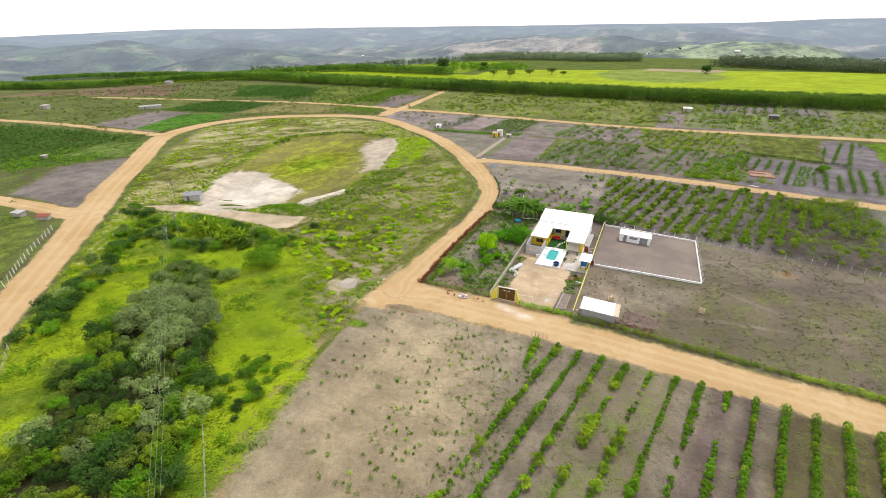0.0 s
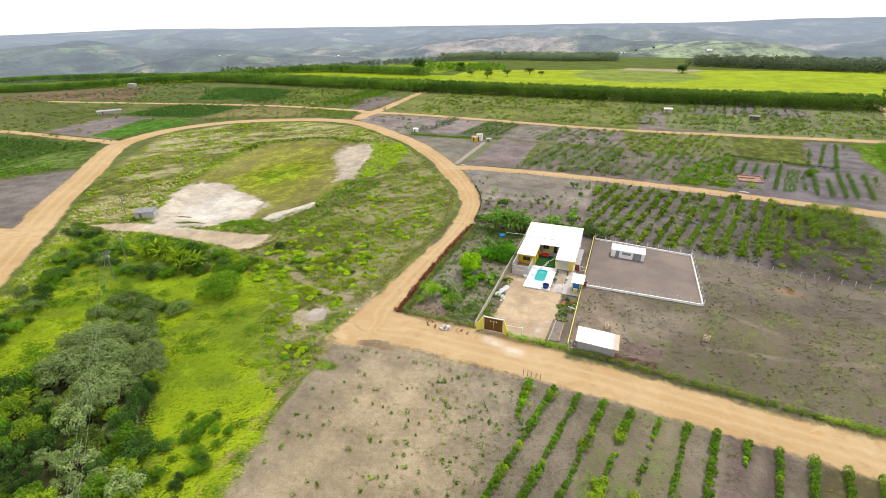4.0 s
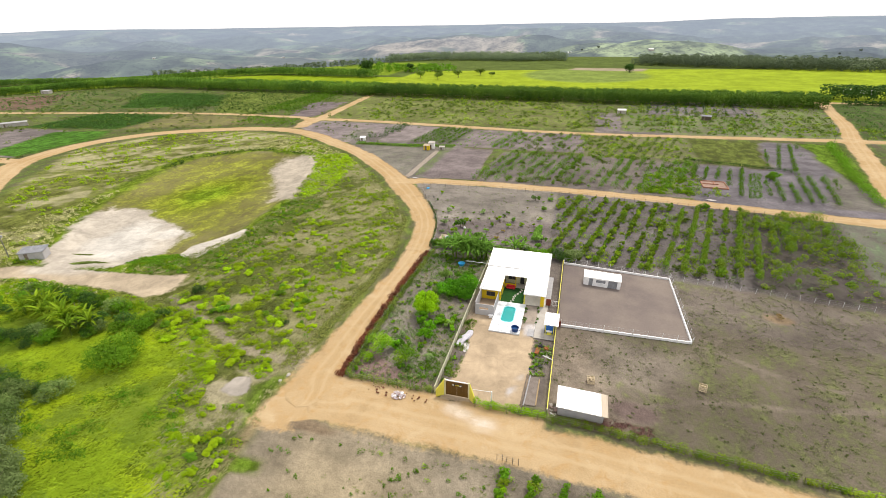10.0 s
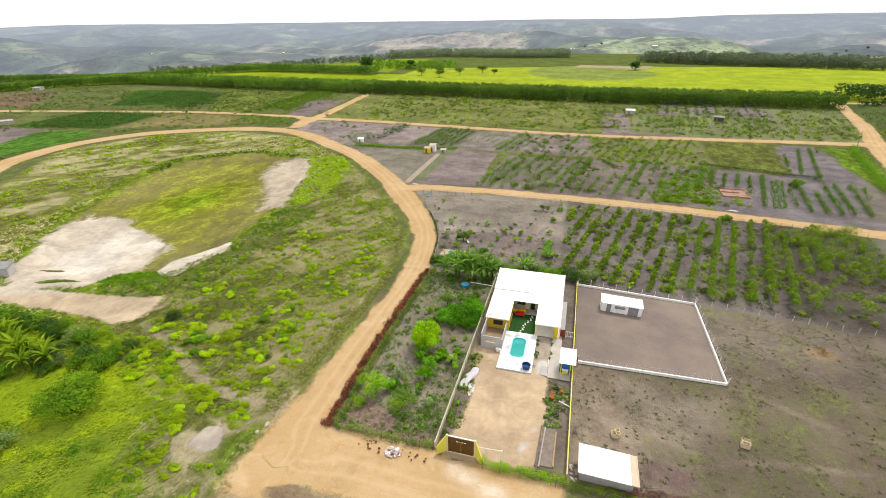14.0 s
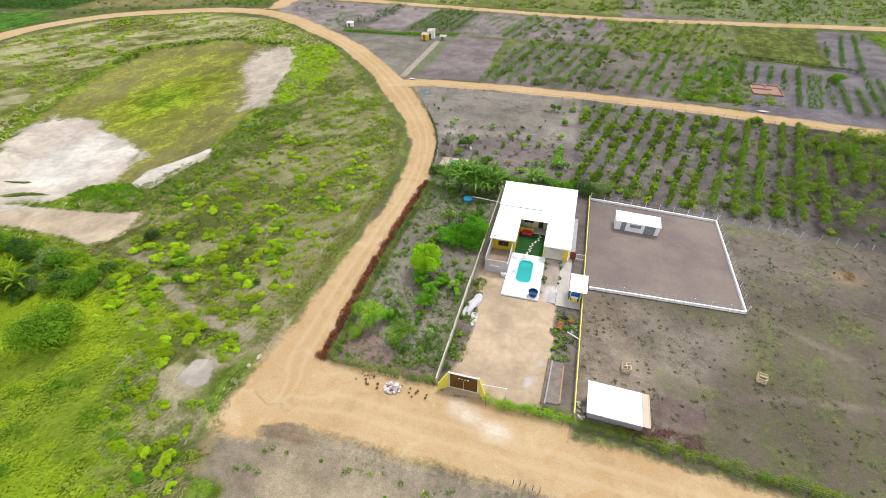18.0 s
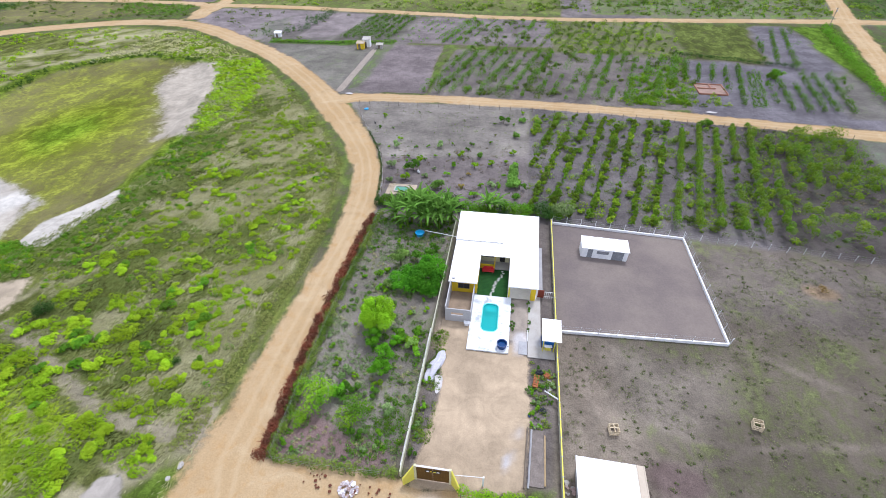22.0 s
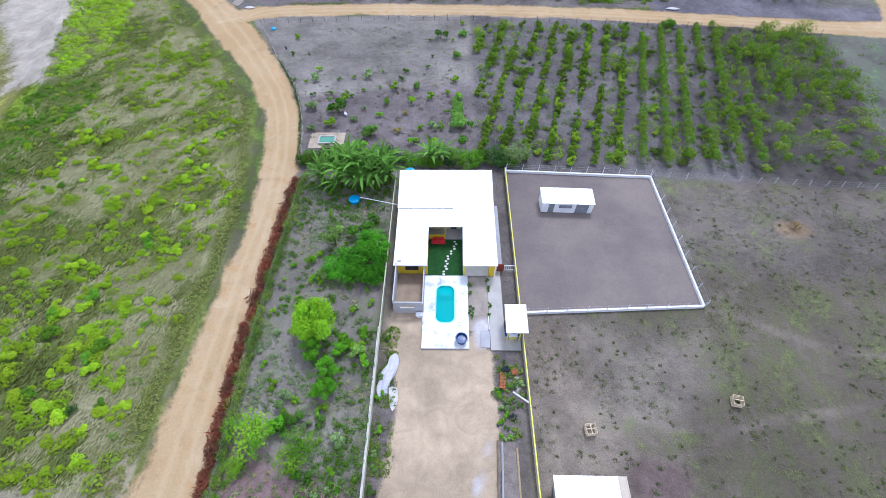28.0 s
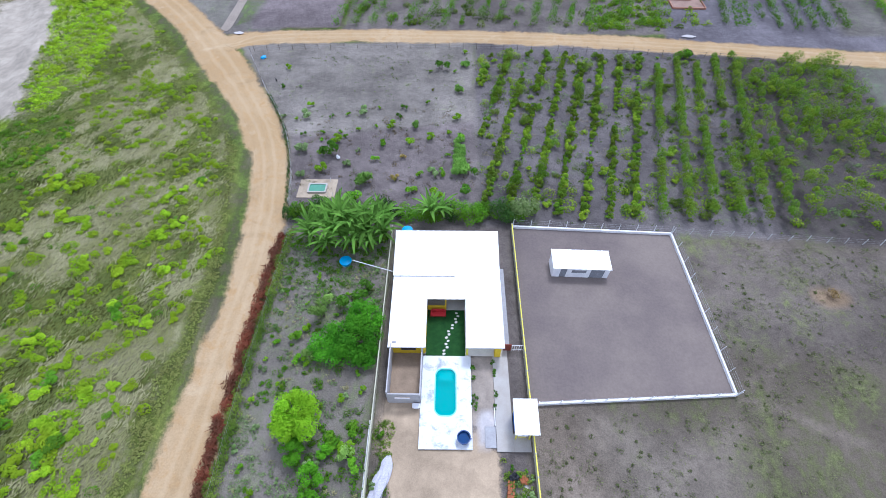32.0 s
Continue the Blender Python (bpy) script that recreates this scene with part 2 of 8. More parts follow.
GROUND, ROAD, DECK, HILLS = ground_material(), road_material(), marble_material(), hill_material()
SAND_C, PATH_C, YARD_C, LIME_C = (0.47, 0.445, 0.405), (0.375, 0.31, 0.228), (0.375, 0.293, 0.203), (0.45, 0.425, 0.42)
PATH_SAND = bare_material("ochre_pale_sand", PATH_C)
ARENA = mottled("raked_grey_earth", (0.142, 0.118, 0.112), (0.205, 0.172, 0.15), 0.085, 3.0, 0.95, 0.02, 0.1, contrast=0.08)
DUST = bare_material("spilled_lime_dust", LIME_C)
CONCRETE = mottled("pale_concrete", (0.364, 0.336, 0.301), (0.42, 0.399, 0.371), 0.5, 9.0, 0.85, 0.008, 0.2, contrast=0.1)
GREY_CONC = mottled("grey_screed", (0.317, 0.31, 0.317), (0.382, 0.382, 0.396), 0.6, 9.0, 0.85, 0.008, 0.2, contrast=0.12)
BLOCK = mottled("grey_rendered_block", (0.368, 0.36, 0.368), (0.432, 0.424, 0.432), 0.8, 12.0, 0.9, 0.01, 0.15, contrast=0.1)
ROOF = mottled("white_sheet_roof", (0.88, 0.88, 0.88), (0.82, 0.82, 0.81), 0.5, 6.0, 0.5, 0.003, 0.4, contrast=0.03)
ROOF_TAN = mottled("tan_sheet_roof", (0.496, 0.424, 0.336), (0.448, 0.376, 0.296), 0.6, 6.0, 0.7, 0.004, 0.3, contrast=0.05)
WHITE = mottled("white_lime_paint", (0.80, 0.80, 0.80), (0.70, 0.70, 0.72), 0.8, 9.0, 0.8, 0.006, 0.2, contrast=0.06)
CREAM = mottled("cream_paint", (0.629, 0.595, 0.391), (0.527, 0.51, 0.306), 0.6, 9.0, 0.8, 0.006, 0.2, contrast=0.1)
YELLOW = mottled("yellow_paint", (0.68, 0.493, 0.017), (0.629, 0.451, 0.017), 0.8, 9.0, 0.7, 0.004, 0.3, contrast=0.05)
LEMON = mottled("lemon_paint", (0.684, 0.63, 0.09), (0.63, 0.567, 0.081), 0.8, 9.0, 0.7, 0.004, 0.3, contrast=0.05)
GATE_BROWN = mottled("brown_gate_paint", (0.124, 0.0638, 0.009), (0.0938, 0.0465, 0.0075), 1.0, 14.0, 0.55, 0.004, 0.35, contrast=0.1)
POOL = plain("turquoise_pool_shell", (0.012, 0.30, 0.31), 0.3)
POOL_RIM = plain("pale_turquoise_rim", (0.22, 0.66, 0.70), 0.35)
TUB_BLUE = plain("navy_plastic", (0.012, 0.045, 0.16), 0.35)
TANK_BLUE = plain("bright_blue_plastic", (0.02, 0.30, 0.60), 0.35)
WALL_BLUE = plain("blue_paint", (0.03, 0.16, 0.52), 0.6)
RED = plain("red_fabric", (0.45, 0.025, 0.03), 0.7)
RED_BROWN = plain("red_brown_gate", (0.22, 0.05, 0.03), 0.6)
DARK = plain("dark_opening_fill", (0.03, 0.03, 0.035), 0.5)
BLACK = plain("black_plastic", (0.015, 0.016, 0.02), 0.5)
BRICK = mottled("orange_clay_brick", (0.322, 0.119, 0.049), (0.252, 0.091, 0.042), 2.0, 14.0, 0.9, 0.01, 0.15)
TIMBER = mottled("weathered_wood", (0.21, 0.173, 0.135), (0.143, 0.116, 0.0938), 1.2, 16.0, 0.9, 0.01, 0.15)
PALE_WOOD = mottled("pale_new_wood", (0.435, 0.323, 0.188), (0.36, 0.262, 0.15), 1.2, 16.0, 0.8, 0.006, 0.2)
BARK = mottled("grey_bark", (0.128, 0.104, 0.08), (0.08, 0.064, 0.052), 2.0, 14.0, 0.95, 0.02, 0.1)
METAL = plain("galvanised_wire", (0.45, 0.45, 0.46), 0.45, 0.7)
PIPE = plain("white_pipe", (0.72, 0.72, 0.72), 0.5)
GREY_ROOF = mottled("grey_fibre_roof", (0.182, 0.189, 0.21), (0.238, 0.245, 0.266), 0.7, 6.0, 0.85, 0.01, 0.15)
TURF = mottled("green_turf", (0.0162, 0.0558, 0.0162), (0.0252, 0.0765, 0.0198), 1.5, 22.0, 0.95, 0.02, 0.05, contrast=0.3)
STONE = plain("pale_stepping_stone", (0.62, 0.60, 0.56), 0.85)
RUBBLE = mottled("red_earth_clods", (0.16, 0.062, 0.036), (0.115, 0.048, 0.032), 2.0, 9.0, 0.95, 0.03, 0.1)
DRY_RED = leafy("dry_red_brown_twigs", (0.16, 0.045, 0.025), (0.24, 0.085, 0.045), (0.12, 0.05, 0.03))
STRAW = leafy("straw_grass", (0.50, 0.48, 0.265), (0.44, 0.425, 0.22), (0.345, 0.35, 0.145), wide=0.12)
L_MID = leafy("mid_green_leaves", (0.075, 0.20, 0.010), (0.14, 0.31, 0.016), (0.10, 0.20, 0.012))
L_DARK = leafy("dark_green_leaves", (0.035, 0.09, 0.016), (0.075, 0.16, 0.028), (0.045, 0.10, 0.02))
L_LIME = leafy("lime_green_leaves", (0.15, 0.32, 0.008), (0.26, 0.46, 0.014), (0.18, 0.32, 0.010))
L_YEL = leafy("yellow_green_leaves", (0.19, 0.3, 0.016), (0.28, 0.39, 0.024), (0.14, 0.25, 0.016))
L_GREY = leafy("grey_green_leaves", (0.14, 0.24, 0.07), (0.36, 0.46, 0.20), (0.15, 0.24, 0.07))
L_OLIVE = leafy("olive_green_leaves", (0.12, 0.185, 0.026), (0.2, 0.265, 0.04), (0.09, 0.155, 0.02))
L_BANANA = leafy("banana_leaves", (0.11, 0.26, 0.03), (0.31, 0.51, 0.10), (0.13, 0.26, 0.04))
L_BELT = leafy("belt_leaves", (0.09, 0.195, 0.022), (0.165, 0.29, 0.032), (0.07, 0.155, 0.02), wide=0.05)
# haze put into the leaf colours: paler, greyer greens for the distant trees
L_FAR = leafy("hazy_far_wood_leaves", (0.125, 0.175, 0.095), (0.21, 0.27, 0.15), (0.125, 0.17, 0.10), wide=0.03)
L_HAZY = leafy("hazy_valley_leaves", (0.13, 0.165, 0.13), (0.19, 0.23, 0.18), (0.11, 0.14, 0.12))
L_MEADOW = leafy("meadow_herb_leaves", (0.22, 0.40, 0.009), (0.35, 0.53, 0.014), (0.29, 0.42, 0.012), wide=0.15)


def glass_water():
    t = Tree("pool_water")
    p = t.add("ShaderNodeBsdfPrincipled", {"Base Color": (0.02, 0.40, 0.40, 1), "Roughness": 0.05, "IOR": 1.33, "Transmission Weight": 0.35,
              "Normal": t.add("ShaderNodeBump", {"Height": t.noise(1.6, 3), "Distance": 0.05, "Strength": 0.25}).outputs[0]})
    t.t.links.new(p.outputs[0], t.out.inputs[0])
    return t.mat


WATER = glass_water()


# ---- mesh helpers ----
def link(name, me, material, parent=None, label=""):
    me.materials.append(material)
    ob = new(name, me)
    if parent:
        ob.parent = parent
    if label:
        ob["label"] = label
    return ob


def part(name, bm, material, parent=None, label=""):
    me = bpy.data.meshes.new(name)
    bm.to_mesh(me)
    bm.free()
    return link(name, me, material, parent, label)


def thing(name, label, category, group="", at=(0, 0, 0), turn=0.0):
    ob = new(name)
    ob.empty_display_size = 0.3
    ob.matrix_basis = pose(*at, 0, 0, turn)
    return tagged(ob, label, category, group)


def box(bm, x0, x1, y0, y1, z0, z1, bevel=0.0):
    r = bmesh.ops.create_cube(bm, size=1.0)
    vs = r["verts"]
    for v in vs:
        v.co = Vector(((x0 + x1) / 2 + v.co.x * (x1 - x0), (y0 + y1) / 2 + v.co.y * (y1 - y0), (z0 + z1) / 2 + v.co.z * (z1 - z0)))
    if bevel:
        es = list({e for v in vs for e in v.link_edges})
        bmesh.ops.bevel(bm, geom=es, offset=bevel, segments=1, affect="EDGES")
    return bm


def boxes(*specs, bevel=0.0):
    bm = bmesh.new()
    for s in specs:
        box(bm, *s, bevel=bevel)
    return bm


def rod(bm, a, b, r0, r1=None, sides=6):
    a, b = Vector(a), Vector(b)
    r1 = r0 if r1 is None else r1
    q = (b - a).to_track_quat("Z", "Y").to_matrix()
    rings = []
    for p, r in ((a, r0), (b, r1)):
        rings.append([bm.verts.new(p + q @ Vector((r * math.cos(i * math.tau / sides), r * math.sin(i * math.tau / sides), 0))) for i in range(sides)])
    for i in range(sides):
        bm.faces.new((rings[0][i], rings[0][(i + 1) % sides], rings[1][(i + 1) % sides], rings[1][i]))
    bm.faces.new(rings[0][::-1]), bm.faces.new(rings[1])
    return bm


def strand(pts, r, sides=3):
    """One wire through points, as a single thin tube."""
    bm = bmesh.new()
    rings = []
    for i, p in enumerate(pts):
        d = Vector(pts[min(i + 1, len(pts) - 1)]) - Vector(pts[max(i - 1, 0)])
        q = d.to_track_quat("Z", "Y").to_matrix()
        rings.append([bm.verts.new(Vector(p) + q @ Vector((r * math.cos(a * math.tau / sides), r * math.sin(a * math.tau / sides), 0))) for a in range(sides)])
    for a, b in zip(rings[:-1], rings[1:]):
        for i in range(sides):
            bm.faces.new((a[i], a[(i + 1) % sides], b[(i + 1) % sides], b[i]))
    bm.faces.new(rings[0][::-1]), bm.faces.new(rings[-1])
    return bm


def lathe(bm, profile, sides=20, at=(0, 0, 0)):
    """Turns (radius, height) points round the z axis."""
    rings = []
    for r, z in profile:
        rings.append([bm.verts.new((at[0] + r * math.cos(i * math.tau / sides), at[1] + r * math.sin(i * math.tau / sides), at[2] + z)) for i in range(sides)])
    for k in range(len(rings) - 1):
        for i in range(sides):
            bm.faces.new((rings[k][i], rings[k][(i + 1) % sides], rings[k + 1][(i + 1) % sides], rings[k + 1][i]))
    bm.faces.new(rings[-1])
    bm.faces.new(rings[0][::-1])
    return bm


def quads_mesh(name, verts):
    """A mesh of loose quads from an array of 4 corners each."""
    verts = np.ascontiguousarray(verts, dtype=np.float32).reshape(-1, 3)
    n = len(verts) // 4
    me = bpy.data.meshes.new(name)
    me.vertices.add(len(verts)), me.loops.add(len(verts)), me.polygons.add(n)
    me.vertices.foreach_set("co", verts.ravel())
    me.loops.foreach_set("vertex_index", np.arange(n * 4, dtype=np.int32))
    me.polygons.foreach_set("loop_start", np.arange(0, n * 4, 4, dtype=np.int32))
    me.update(calc_edges=True)
    return me


def grid_mesh(name, X, Y, Z):
    """A sheet over a grid of points (rows, columns)."""
    rows, cols = X.shape
    me = bpy.data.meshes.new(name)
    i = np.arange(rows * cols).reshape(rows, cols)
    f = np.stack([i[:-1, :-1], i[:-1, 1:], i[1:, 1:], i[1:, :-1]], -1).reshape(-1, 4)
    me.vertices.add(rows * cols), me.loops.add(f.size), me.polygons.add(len(f))
    me.vertices.foreach_set("co", np.stack([X, Y, Z], -1).astype(np.float32).ravel())
    me.loops.foreach_set("vertex_index", f.ravel().astype(np.int32))
    me.polygons.foreach_set("loop_start", np.arange(0, f.size, 4, dtype=np.int32))
    me.update(calc_edges=True)
    me.polygons.foreach_set("use_smooth", np.ones(len(f), dtype=bool))
    return me


def colour_attr(me, name, rgb):
    a = me.attributes.new(name, "FLOAT_COLOR", "POINT")
    a.data.foreach_set("color", np.concatenate([rgb.reshape(-1, 3), np.ones((rgb.size // 3, 1))], 1).astype(np.float32).ravel())


def float_attr(me, name, v):
    me.attributes.new(name, "FLOAT", "POINT").data.foreach_set("value", v.astype(np.float32).ravel())


def lattice_noise(x, y, seed=0):
    """Smooth value noise in 0 to 1, on arrays."""
    xi, yi = np.floor(x).astype(np.int64), np.floor(y).astype(np.int64)
    u, v = x - xi, y - yi
    u, v = u * u * (3 - 2 * u), v * v * (3 - 2 * v)

    def h(a, b):
        n = (a * 374761393 + b * 668265263 + seed * 974711) & 0x7FFFFFFF
        n = ((n ^ (n >> 13)) * 1274126177) & 0x7FFFFFFF
        return ((n ^ (n >> 16)) & 0xFFFF) / 65535.0
    return (h(xi, yi) * (1 - u) + h(xi + 1, yi) * u) * (1 - v) + (h(xi, yi + 1) * (1 - u) + h(xi + 1, yi + 1) * u) * v


def fbm(x, y, octaves=4, seed=0):
    s, a, tot = 0.0, 1.0, 0.0
    for o in range(octaves):
        s, tot = s + a * lattice_noise(x * 2 ** o, y * 2 ** o, seed + o), tot + a
        a *= 0.5
    return s / tot


def smooth(e0, e1, v):
    k = np.clip((v - e0) / (e1 - e0), 0, 1)
    return k * k * (3 - 2 * k)


def inside(poly, x, y):
    """Signed distance to a closed outline: positive within."""
    p = np.array(poly, float)
    d, w = np.full(np.shape(x), 1e9), np.zeros(np.shape(x), bool)
    for a, b in zip(p, np.roll(p, -1, 0)):
        e = b - a
        k = np.clip(((x - a[0]) * e[0] + (y - a[1]) * e[1]) / (e @ e), 0, 1)
        d = np.minimum(d, np.hypot(x - a[0] - k * e[0], y - a[1] - k * e[1]))
        c = (a[1] > y) != (b[1] > y)
        with np.errstate(divide="ignore", invalid="ignore"):
            w ^= c & (x < (b[0] - a[0]) * (y - a[1]) / (b[1] - a[1] + 1e-12) + a[0])
    return np.where(w, d, -d)


def curve_points(ctrl, step=1.0):
    """A smooth line (Catmull-Rom) through control rows of any width, sampled about every step metres."""
    c = np.array(ctrl, float)
    c = np.vstack([2 * c[0] - c[1], c, 2 * c[-1] - c[-2]])
    out = []
    for i in range(1, len(c) - 2):
        n = max(2, int(np.hypot(*(c[i + 1] - c[i])[:2]) / step))
        t = np.linspace(0, 1, n, endpoint=False)[:, None]
        a, b, d, e = c[i - 1], c[i], c[i + 1], c[i + 2]
        out.append(0.5 * (2 * b + (d - a) * t + (2 * a - 5 * b + 4 * d - e) * t ** 2 + (3 * b - a - 3 * d + e) * t ** 3))
    return np.vstack(out + [c[-2:-1]])


def near_line(pts, x, y):
    """Distance to a sampled line, less its half width there."""
    d = np.full(np.shape(x), 1e9)
    lo, hi = pts[:, :2].min(0) - 12, pts[:, :2].max(0) + 12
    m = (x > lo[0]) & (x < hi[0]) & (y > lo[1]) & (y < hi[1])
    xs, ys = x[m], y[m]
    dm = np.full(xs.shape, 1e9)
    for a, b in zip(pts[:-1], pts[1:]):
        e = b[:2] - a[:2]
        k = np.clip(((xs - a[0]) * e[0] + (ys - a[1]) * e[1]) / (e @ e + 1e-9), 0, 1)
        dm = np.minimum(dm, np.hypot(xs - a[0] - k * e[0], ys - a[1] - k * e[1]) - (a[2] + (b[2] - a[2]) * k) / 2)
    d[m] = dm
    return d


# ---- the plan: roads (x, y, width) ----
ROADS = {
    "front": [(-47.5, 81, 10), (-38, 80.6, 8.2), (-20, 80.1, 8.0), (0, 79.9, 8.2), (30, 78.8, 8.2), (70, 77.5, 8.2), (130, 75, 8.2)],
    "lane": [(-48.5, 78, 10), (-48.3, 88, 7.6), (-48.4, 100, 6.8), (-48.2, 118, 6.0), (-47.9, 132, 5.6), (-49.3, 147, 6.2), (-53.3, 161, 6.8), (-61, 175, 7.2), (-71, 190, 9),
             (-87, 211, 8), (-109, 234, 8), (-132, 252, 8.5), (-157, 269, 9), (-177, 276, 9.5), (-200, 274, 9.5), (-224, 264, 9.5), (-246, 249, 10), (-259.5, 226, 10), (-261.5, 205, 11),
             (-255, 181, 11), (-236, 158, 10.5), (-213, 134, 10.5), (-190, 108, 10.5), (-167, 85, 11), (-147, 65, 10), (-121, 38.5, 9), (-90, 8, 8.5), (-50, -30, 8)],
    "back": [(-72, 196, 8), (-60, 199.3, 6.6), (-34, 200, 6), (5, 198.3, 6), (40, 194.5, 6), (73, 190, 6.4), (92, 188.5, 8), (130, 184, 7)],
    "middle": [(-173, 288, 9), (-176, 306, 9), (-160, 312.6, 7.5), (-92, 308.4, 6.5), (-11, 301.5, 6.5), (60, 306.2, 6.5), (121, 310.5, 8), (160, 311.6, 6.5), (260, 314, 6.5)],
    "middle_west": [(-174, 304, 8), (-186, 313.5, 7), (-210, 315.9, 6), (-252, 315.8, 6), (-295, 311, 6), (-380, 294, 6), (-470, 276, 6)],
    "north": [(-173.5, 300, 8), (-175, 318, 8), (-179, 352, 7), (-184, 395, 6.5), (-190, 443, 6)],
    "east": [(86, 180, 8), (93, 203, 8), (100, 228, 8), (110, 262, 8), (123, 309, 8.5), (137, 352, 8), (150, 405, 7), (162, 450, 7)],
    "far": [(152, 446, 6), (166, 448, 6), (210, 449, 6), (420, 452, 6)],
    "west": [(-257, 183, 8), (-280, 183, 6), (-302, 182.6, 6), (-358, 182, 6), (-411, 176, 6), (-520, 160, 6)],
    "south_west": [(-168, 84, 9), (-178, 82.8, 8), (-195, 82.4, 7), (-213, 81, 7), (-300, 74, 7)],
    "belt_edge": [(-190, 441, 5), (-150, 440.5, 3.4), (-60, 436, 2.6), (60, 433, 2.4), (155, 445, 4)],
}
LINES = {k: curve_points(v, 2.0) for k, v in ROADS.items()}

MEADOW = [(-52, 86), (-52.5, 130), (-58, 158), (-75, 186), (-112, 229), (-158, 263), (-200, 268), (-240, 244), (-255, 206), (-200, 128), (-160, 88), (-115, 42), (-80, 5), (-60, -5), (-46, 20), (-51, 70)]
LUSH = [(-72, 86), (-95, 95), (-128, 96), (-156, 88), (-115, 44), (-78, 4), (-40, -10), (-46, 28), (-51, 48), (-57, 62), (-67, 74)]
POND = [(-183, 208), (-160, 228), (-133, 226), (-120, 209), (-106, 168), (-103, 137), (-109, 117), (-121, 109), (-146, 111), (-168, 148), (-178, 178)]


def ground_height(x, y):
    """Flat farmland; the dry pond lies a little lower; far off the land falls away to the valley."""
    x, y = np.asarray(x, float), np.asarray(y, float)
    z = -1.3 * smooth(0, 6, inside(POND, x, y))
    z = z - 1.7 * smooth(0, 0.6, np.minimum(2.6 - np.abs(x + 19.4), 4.9 - np.abs(y - 112)))      # the pool's pit
    r = np.hypot(x, y)
    fall = x + 9 + np.sqrt((x + 9) ** 2 + 16)                 # the pasture falls gently to the east
    z = z - 0.021 * np.minimum(fall, 150) * (1 - smooth(150, 192, y)) * smooth(-60, -11, x)
    z = z - 70 * smooth(900, 1900, r) - 16 * smooth(520, 800, -x * 0.86 + y * 0.35)
    return z


def graded(lo, hi, fine_lo, fine_hi, fine, mid_lo, mid_hi, mid):
    def run(a, b, s):
        return list(np.linspace(a, b, max(2, int(abs(b - a) / s)), endpoint=False))
    far_lo = [mid_lo - 4 * (1.22 ** k) * k for k in range(1, 26) if mid_lo - 4 * (1.22 ** k) * k > lo]
    far_hi = [mid_hi + 4 * (1.22 ** k) * k for k in range(1, 26) if mid_hi + 4 * (1.22 ** k) * k < hi]
    return np.array([lo] + far_lo[::-1] + run(mid_lo, fine_lo, mid) + run(fine_lo, fine_hi, fine) + run(fine_hi, mid_hi, mid) + [mid_hi] + far_hi + [hi])


gx = graded(-4900, 4900, -170, 66, 0.75, -560, 260, 3.0)
gy = graded(-2500, 4900, 15, 230, 0.75, -70, 760, 3.2)
GX, GY = np.meshgrid(gx, gy)
SOIL = np.zeros((*GX.shape, 3))
GRASS = np.zeros((*GX.shape, 3))
COVER = np.zeros(GX.shape)
WARP_X = GX + 2.4 * (fbm(GX / 9, GY / 9, 3, 5) - 0.5)
WARP_Y = GY + 2.4 * (fbm(GX / 9, GY / 9, 3, 9) - 0.5)


def lay(k, soil, grass, cover):
    """Lays a kind of land with weight k (0 to 1)."""
    global SOIL, GRASS, COVER
    SOIL = SOIL * (1 - k[..., None]) + np.array(soil) * k[..., None] * 0.56
    GRASS = GRASS * (1 - k[..., None]) + np.array(grass) * k[..., None] * 0.62
    COVER = COVER * (1 - k) + cover * k


def field(poly, soil, grass, cover, soft=1.5):
    lay(smooth(-soft / 2, soft / 2, inside(poly, WARP_X, WARP_Y)), soil, grass, cover)


def rect(x0, x1, y0, y1, skew=0.0):
    """A plot; skew shifts its north side east."""
    return [(x0, y0), (x1, y0), (x1 + skew, y1), (x0 + skew, y1)]


PURPLE, GREYS, TAN = (0.275, 0.242, 0.236), (0.285, 0.252, 0.232), (0.33, 0.275, 0.205)
G_MID, G_DRY, G_LUSH, G_DARK = (0.15, 0.20, 0.045), (0.23, 0.235, 0.085), (0.27, 0.40, 0.018), (0.07, 0.135, 0.025)
lay(np.ones(GX.shape), (0.235, 0.21, 0.14), (0.135, 0.185, 0.045), 0.54)
# beyond the tree belt
field([(-700, 452), (-250, 452), (170, 452), (420, 452), (420, 575), (-700, 585)], (0.24, 0.30, 0.03), (0.30, 0.42, 0.02), 0.55, 6)
field([(-215, 470), (430, 455), (600, 640), (420, 760), (40, 720), (-215, 660)], (0.33, 0.43, 0.035), (0.375, 0.49, 0.035), 0.62, 6)
field([(-720, 600), (-240, 600), (-250, 800), (-700, 830)], (0.20, 0.27, 0.04), (0.25, 0.37, 0.03), 0.6, 6)
lay(1 - smooth(0.85, 1.05, np.hypot((GX + 8) / 74, (GY - 640) / 88)), (0.27, 0.34, 0.09), (0.27, 0.36, 0.08), 0.5)
field([(-30, 700), (60, 690), (70, 730), (-20, 735)], (0.55, 0.45, 0.33), (0.5, 0.42, 0.3), 0.2, 8)
# lots between the middle road and the belt
field(rect(-172, 0, 312, 434, -16), (0.31, 0.28, 0.16), (0.20, 0.25, 0.065), 0.54, 2)
field(rect(0, 14, 306, 372, 2), PURPLE, G_MID, 0.10)
field(rect(14, 150, 306, 434, 8), (0.30, 0.275, 0.21), (0.17, 0.245, 0.065), 0.5, 2)
field(rect(34, 100, 372, 432, 6), (0.27, 0.245, 0.245), G_DARK, 0.22)
field(rect(14, 40, 306, 313, 0), PURPLE, G_MID, 0.2)
